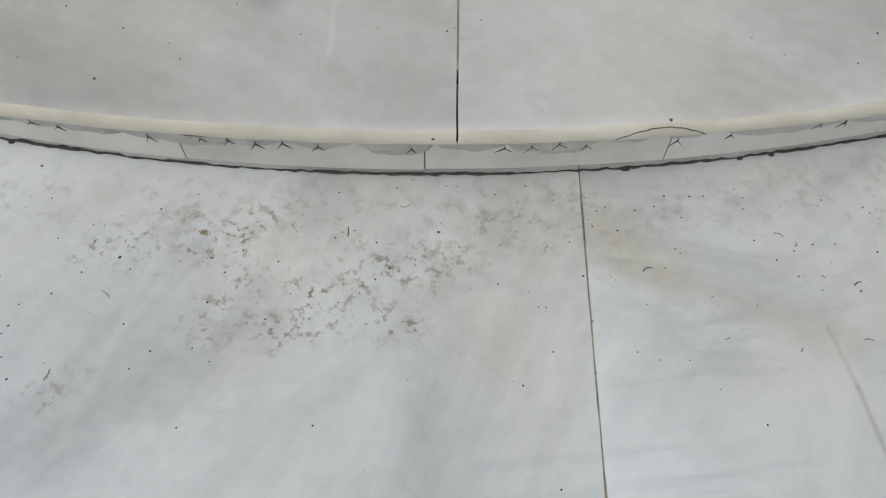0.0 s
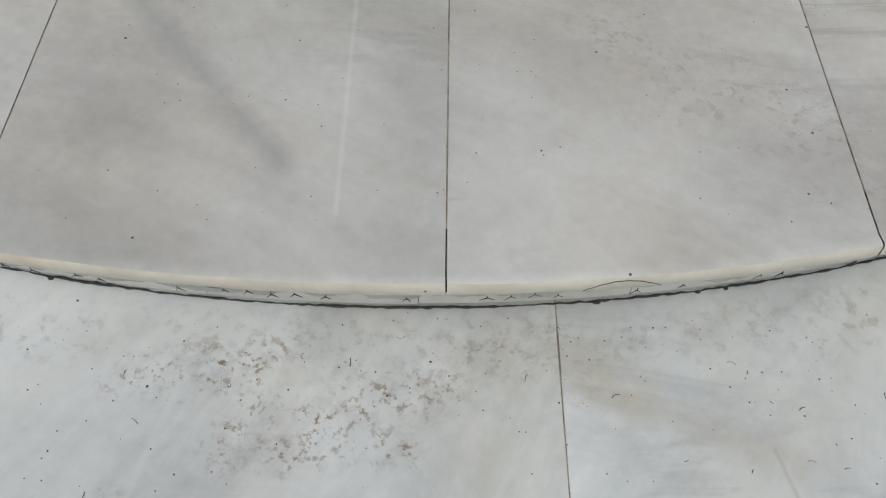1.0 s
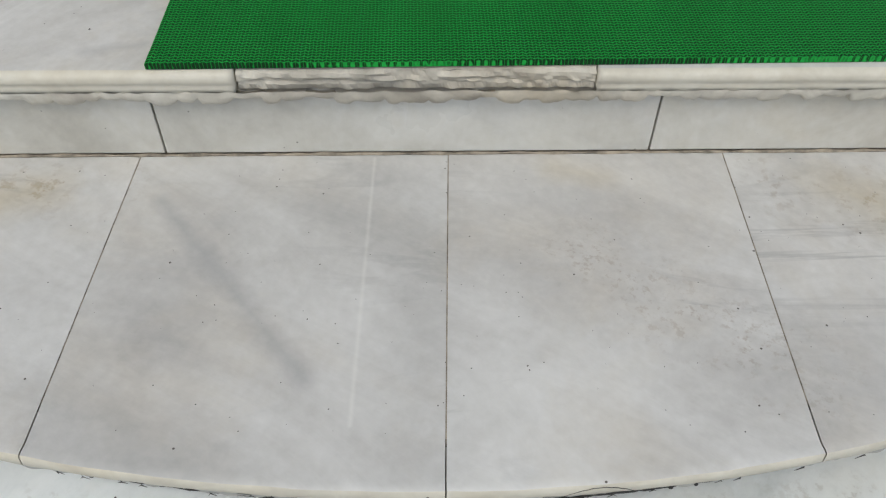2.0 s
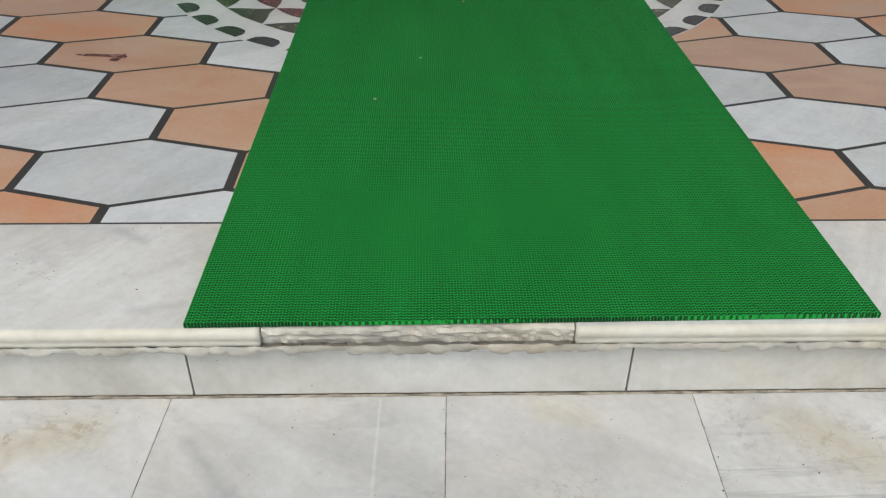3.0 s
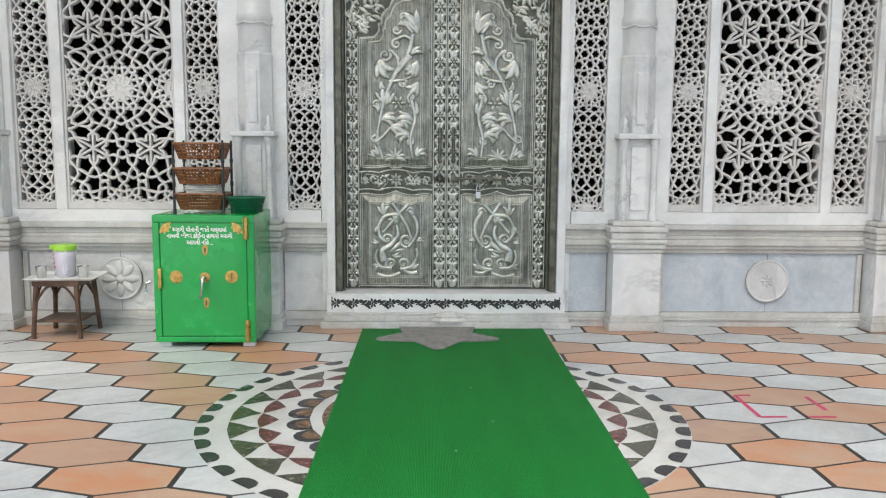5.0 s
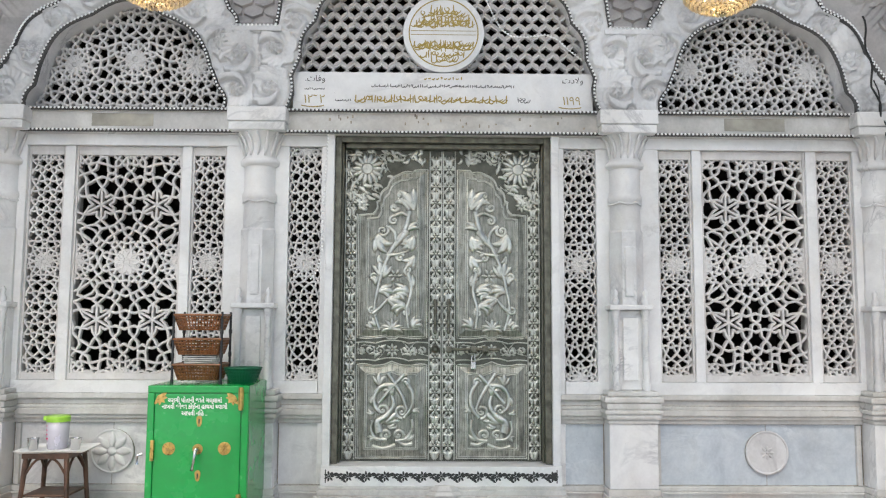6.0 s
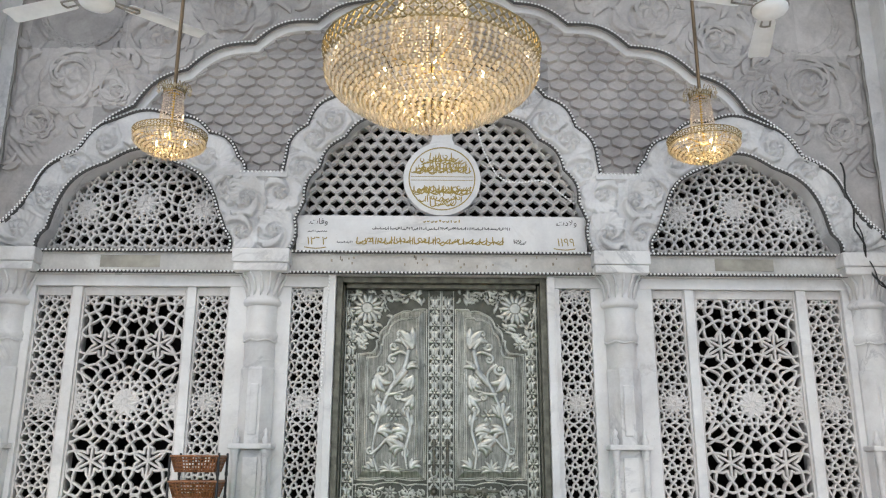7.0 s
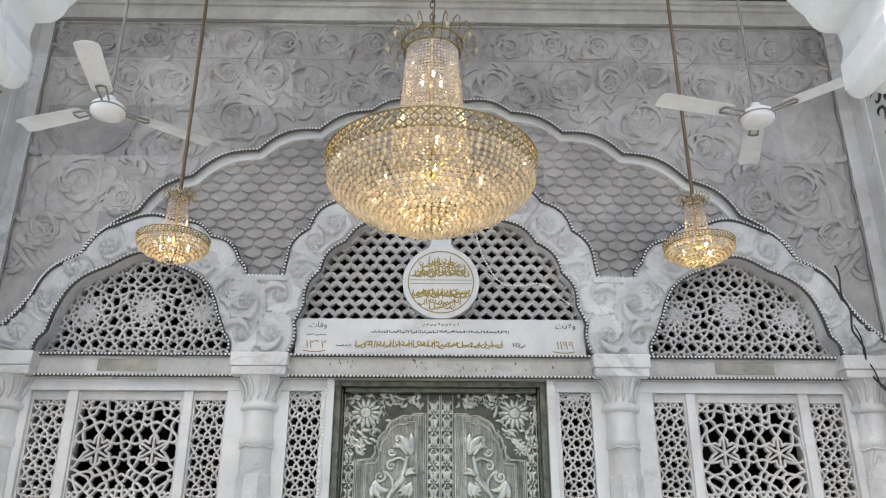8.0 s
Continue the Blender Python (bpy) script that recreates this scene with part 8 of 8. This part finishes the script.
# ---- front arcade of the verandah ----
AX = -0.105
arcade = thing("wall_arcade", (AX, 0.32, 0), "white marble cusped arch at the verandah's front", "arch", kind="structure")
half = [(0.0, 4.05), (0.35, 3.95), (0.66, 3.62), (0.90, 3.25), (1.03, 2.98), (1.10, 2.745), (1.188, 2.685), (1.176, 2.57), (1.174, 2.482)]
right = lobes(half, [0.02, 0.05, 0.06, 0.05, -0.035, -0.025, 0.012, 0.0], 8)
outer = resample([(0.0, 4.40), (1.10, 4.40), (2.05, 4.40), (2.05, 2.482)], len(right))
for sx in (-1, 1):
    g = bmesh.new()
    strip(g, [(AX + sx * x, z) for x, z in outer], [(AX + sx * x, z) for x, z in right], 0.20, 0.44)
    part("arch_half", g, M_PILLAR, arcade)
    g = bmesh.new()
    # rolled scroll under the springing, with curved flutes on the face
    for dx, z, r, ya, yb in ((1.212, 2.492, 0.040, 0.19, 0.45), (1.285, 2.505, 0.034, 0.19, 0.45)):
        tube(g, [(AX + sx * dx, ya + (yb - ya) * q, z) for q in (0.0, 0.03, 0.10, 0.5, 0.90, 0.97, 1.0)], [r * 0.55, r * 0.85, r, r, r, r * 0.85, r * 0.55], 16)
    for q in range(4):
        pts = smooth_line([(AX + sx * (1.19 + 0.03 * q), 2.52 + 0.035 * q), (AX + sx * (1.25 + 0.03 * q), 2.565 + 0.030 * q), (AX + sx * (1.34 + 0.03 * q), 2.56 + 0.025 * q), (AX + sx * 1.44, 2.51 + 0.03 * q)], 6)
        relief(g, pts, [0.006 + 0.010 * math.sin(math.pi * k / (len(pts) - 1)) for k in range(len(pts))], 0.20, 0.018)
    part("carved_lobes", g, M_PILLAR, arcade, smooth=True)
    g = bmesh.new()
    lathe(g, [(0.20, -0.334), (0.20, 0.25), (0.17, 0.30), (0.14, 0.36), (0.13, 2.0), (0.15, 2.06), (0.14, 2.12), (0.22, 2.30), (0.24, 2.38)], 16, (AX + sx * 1.75, 0.32, 0))
    part("pillar", g, M_PILLAR, arcade, smooth=True)

# ---- cables, loose bead string, floor marks ----
g = bmesh.new()
line = [(2.845, 3.30), (2.862, 3.12), (2.885, 2.95), (2.893, 2.82), (2.930, 2.70), (2.935, 2.61), (2.965, 2.50), (3.0, 2.41), (3.06, 2.37), (3.13, 2.42)]
line = resample(line, 60)
tube(g, [(px, 3.96 - 0.02 * math.sin(i * 0.4), pz + 0.006 * math.sin(i * 0.9)) for i, (px, pz) in enumerate(line)], 0.007, 6)
tube(g, [(px + 0.012, 3.962 - 0.02 * math.sin(i * 0.4), pz) for i, (px, pz) in enumerate(line[25:])], 0.005, 6)
tagged(part("cable", g, M_CABLE), "black cable hanging beside the arch column", "cable")
g = bmesh.new()
pts = resample([(0.19, 3.70), (0.225, 3.58), (0.26, 3.44), (0.31, 3.33), (0.36, 3.24), (0.43, 3.19), (0.54, 3.185), (0.675, 3.205), (0.76, 3.17), (0.83, 3.10), (0.93, 3.02)], 60)
bead_line(g, pts, 0.0085, 0.024, WALL + 0.02)
tube(g, [(px, WALL + 0.024, pz) for px, pz in pts], 0.003, 4)
tagged(part("loose_bead_string", g, M_BEAD), "loose string of white beads drooping over the lattice", "garland", kind="stuff")
g = bmesh.new()
pts = resample([(CX - 0.79, 2.46), (CX - 0.805, 2.2), (CX - 0.815, 1.9), (CX - 0.82, 1.65), (CX - 0.85, 1.52), (CX - 0.90, 1.46)], 40)
bead_line(g, pts, 0.007, 0.024, WALL - 0.028)
tagged(part("hanging_bead_string", g, M_BEAD), "string of white beads hanging down the door jamb", "garland", kind="stuff")
g = bmesh.new()
for a, b in (((1.344, 2.526), (1.337, 2.20)), ((1.337, 2.20), (1.46, 2.205)), ((1.56, 2.205), (1.684, 2.203)), ((1.685, 2.30), (1.685, 2.502)), ((1.344, 2.526), (1.42, 2.53))):
    d = Vector(b) - Vector(a)
    nrm = Vector((-d.y, d.x)).normalized() * 0.010
    slab(g, [tuple(Vector(a) - nrm), tuple(Vector(b) - nrm), tuple(Vector(b) + nrm), tuple(Vector(a) + nrm)], 0.0002, 0.0016)
tagged(part("paint_mark", g, M_PINK), "red painted corner marks on the floor tiles", "paint mark", kind="stuff")
g = bmesh.new()
for a, b in (((1.36, 3.60), (1.52, 3.60)), ((1.52, 3.60), (1.60, 3.72)), ((1.75, 3.60), (1.86, 3.60)), ((2.1, 3.75), (2.25, 3.75)), ((-2.75, 3.55), (-2.62, 3.72))):
    d = Vector(b) - Vector(a)
    nrm = Vector((-d.y, d.x)).normalized() * 0.0032
    slab(g, [tuple(Vector(a) - nrm), tuple(Vector(b) - nrm), tuple(Vector(b) + nrm), tuple(Vector(a) + nrm)], 0.0002, 0.0018)
slab(g, [(-1.235, 1.262), (-1.19, 1.268), (-1.13, 1.260), (-1.085, 1.263), (-1.075, 1.240), (-1.10, 1.236), (-1.14, 1.246), (-1.20, 1.250)], 0.0002, 0.0016)
slab(g, [(-1.115, 1.232), (-1.09, 1.228), (-1.098, 1.208), (-1.120, 1.216)], 0.0002, 0.0016)
tagged(part("paint_smear", g, M_MAROON), "small dark red smears on the floor tiles", "paint mark", kind="stuff")

# ---- threads, grit and dead twigs on the lower paving ----
g = bmesh.new()
rng = random.Random(41)
for k in range(200):
    x, yv = rng.uniform(-0.75, 0.45), -0.56 - abs(rng.gauss(0, 0.12))
    r = rng.uniform(0.0004, 0.0012)
    bead(g, x, yv, GROUND_Z + r * 0.5, r, 0.7)
for k in range(22):
    x, yv, a = rng.uniform(-0.65, 0.40), -0.58 - abs(rng.gauss(0, 0.11)), rng.uniform(0, 6.28)
    n, l, c = 7, rng.uniform(0.004, 0.014), rng.uniform(-1.6, 1.6)
    pts = []
    for i in range(n):
        pts.append((x, yv, GROUND_Z + 0.0010 + 0.0006 * (i % 2)))
        x, yv, a = x + math.cos(a) * l / n, yv + math.sin(a) * l / n, a + c / n * 2
    tube(g, pts, rng.uniform(0.00025, 0.0005), 4)
tagged(part("grit", g, M_GROUT), "dark grit and curled threads on the paving", "debris", kind="stuff")
g = bmesh.new()
for k in range(140):
    x, yv = rng.uniform(-0.75, 0.55), rng.uniform(-0.55, -0.03)
    r = rng.uniform(0.0004, 0.0011)
    bead(g, x, yv, PLAT_Z + r * 0.5, r, 0.7)
for k in range(26):
    x, yv = rng.uniform(-1.2, 0.95), rng.uniform(0.0, 0.29)
    if abs(x) > 0.62:
        r = rng.uniform(0.0008, 0.0022)
        bead(g, x, yv, r * 0.5, r, 0.7)
tagged(part("grit", g, M_GROUT), "dark grit on the marble steps", "debris", kind="stuff")
g = bmesh.new()
for k in range(5):
    x, yv = (-0.2, 0.12, -0.32, 0.05, -0.05)[k], (1.2, 2.1, 0.9, 2.6, 1.75)[k]
    bead(g, x, yv, 0.0145, 0.0045, 0.5)
tagged(part("crumbs", g, M_PAPER), "pale crumbs on the green runner", "debris", kind="stuff")
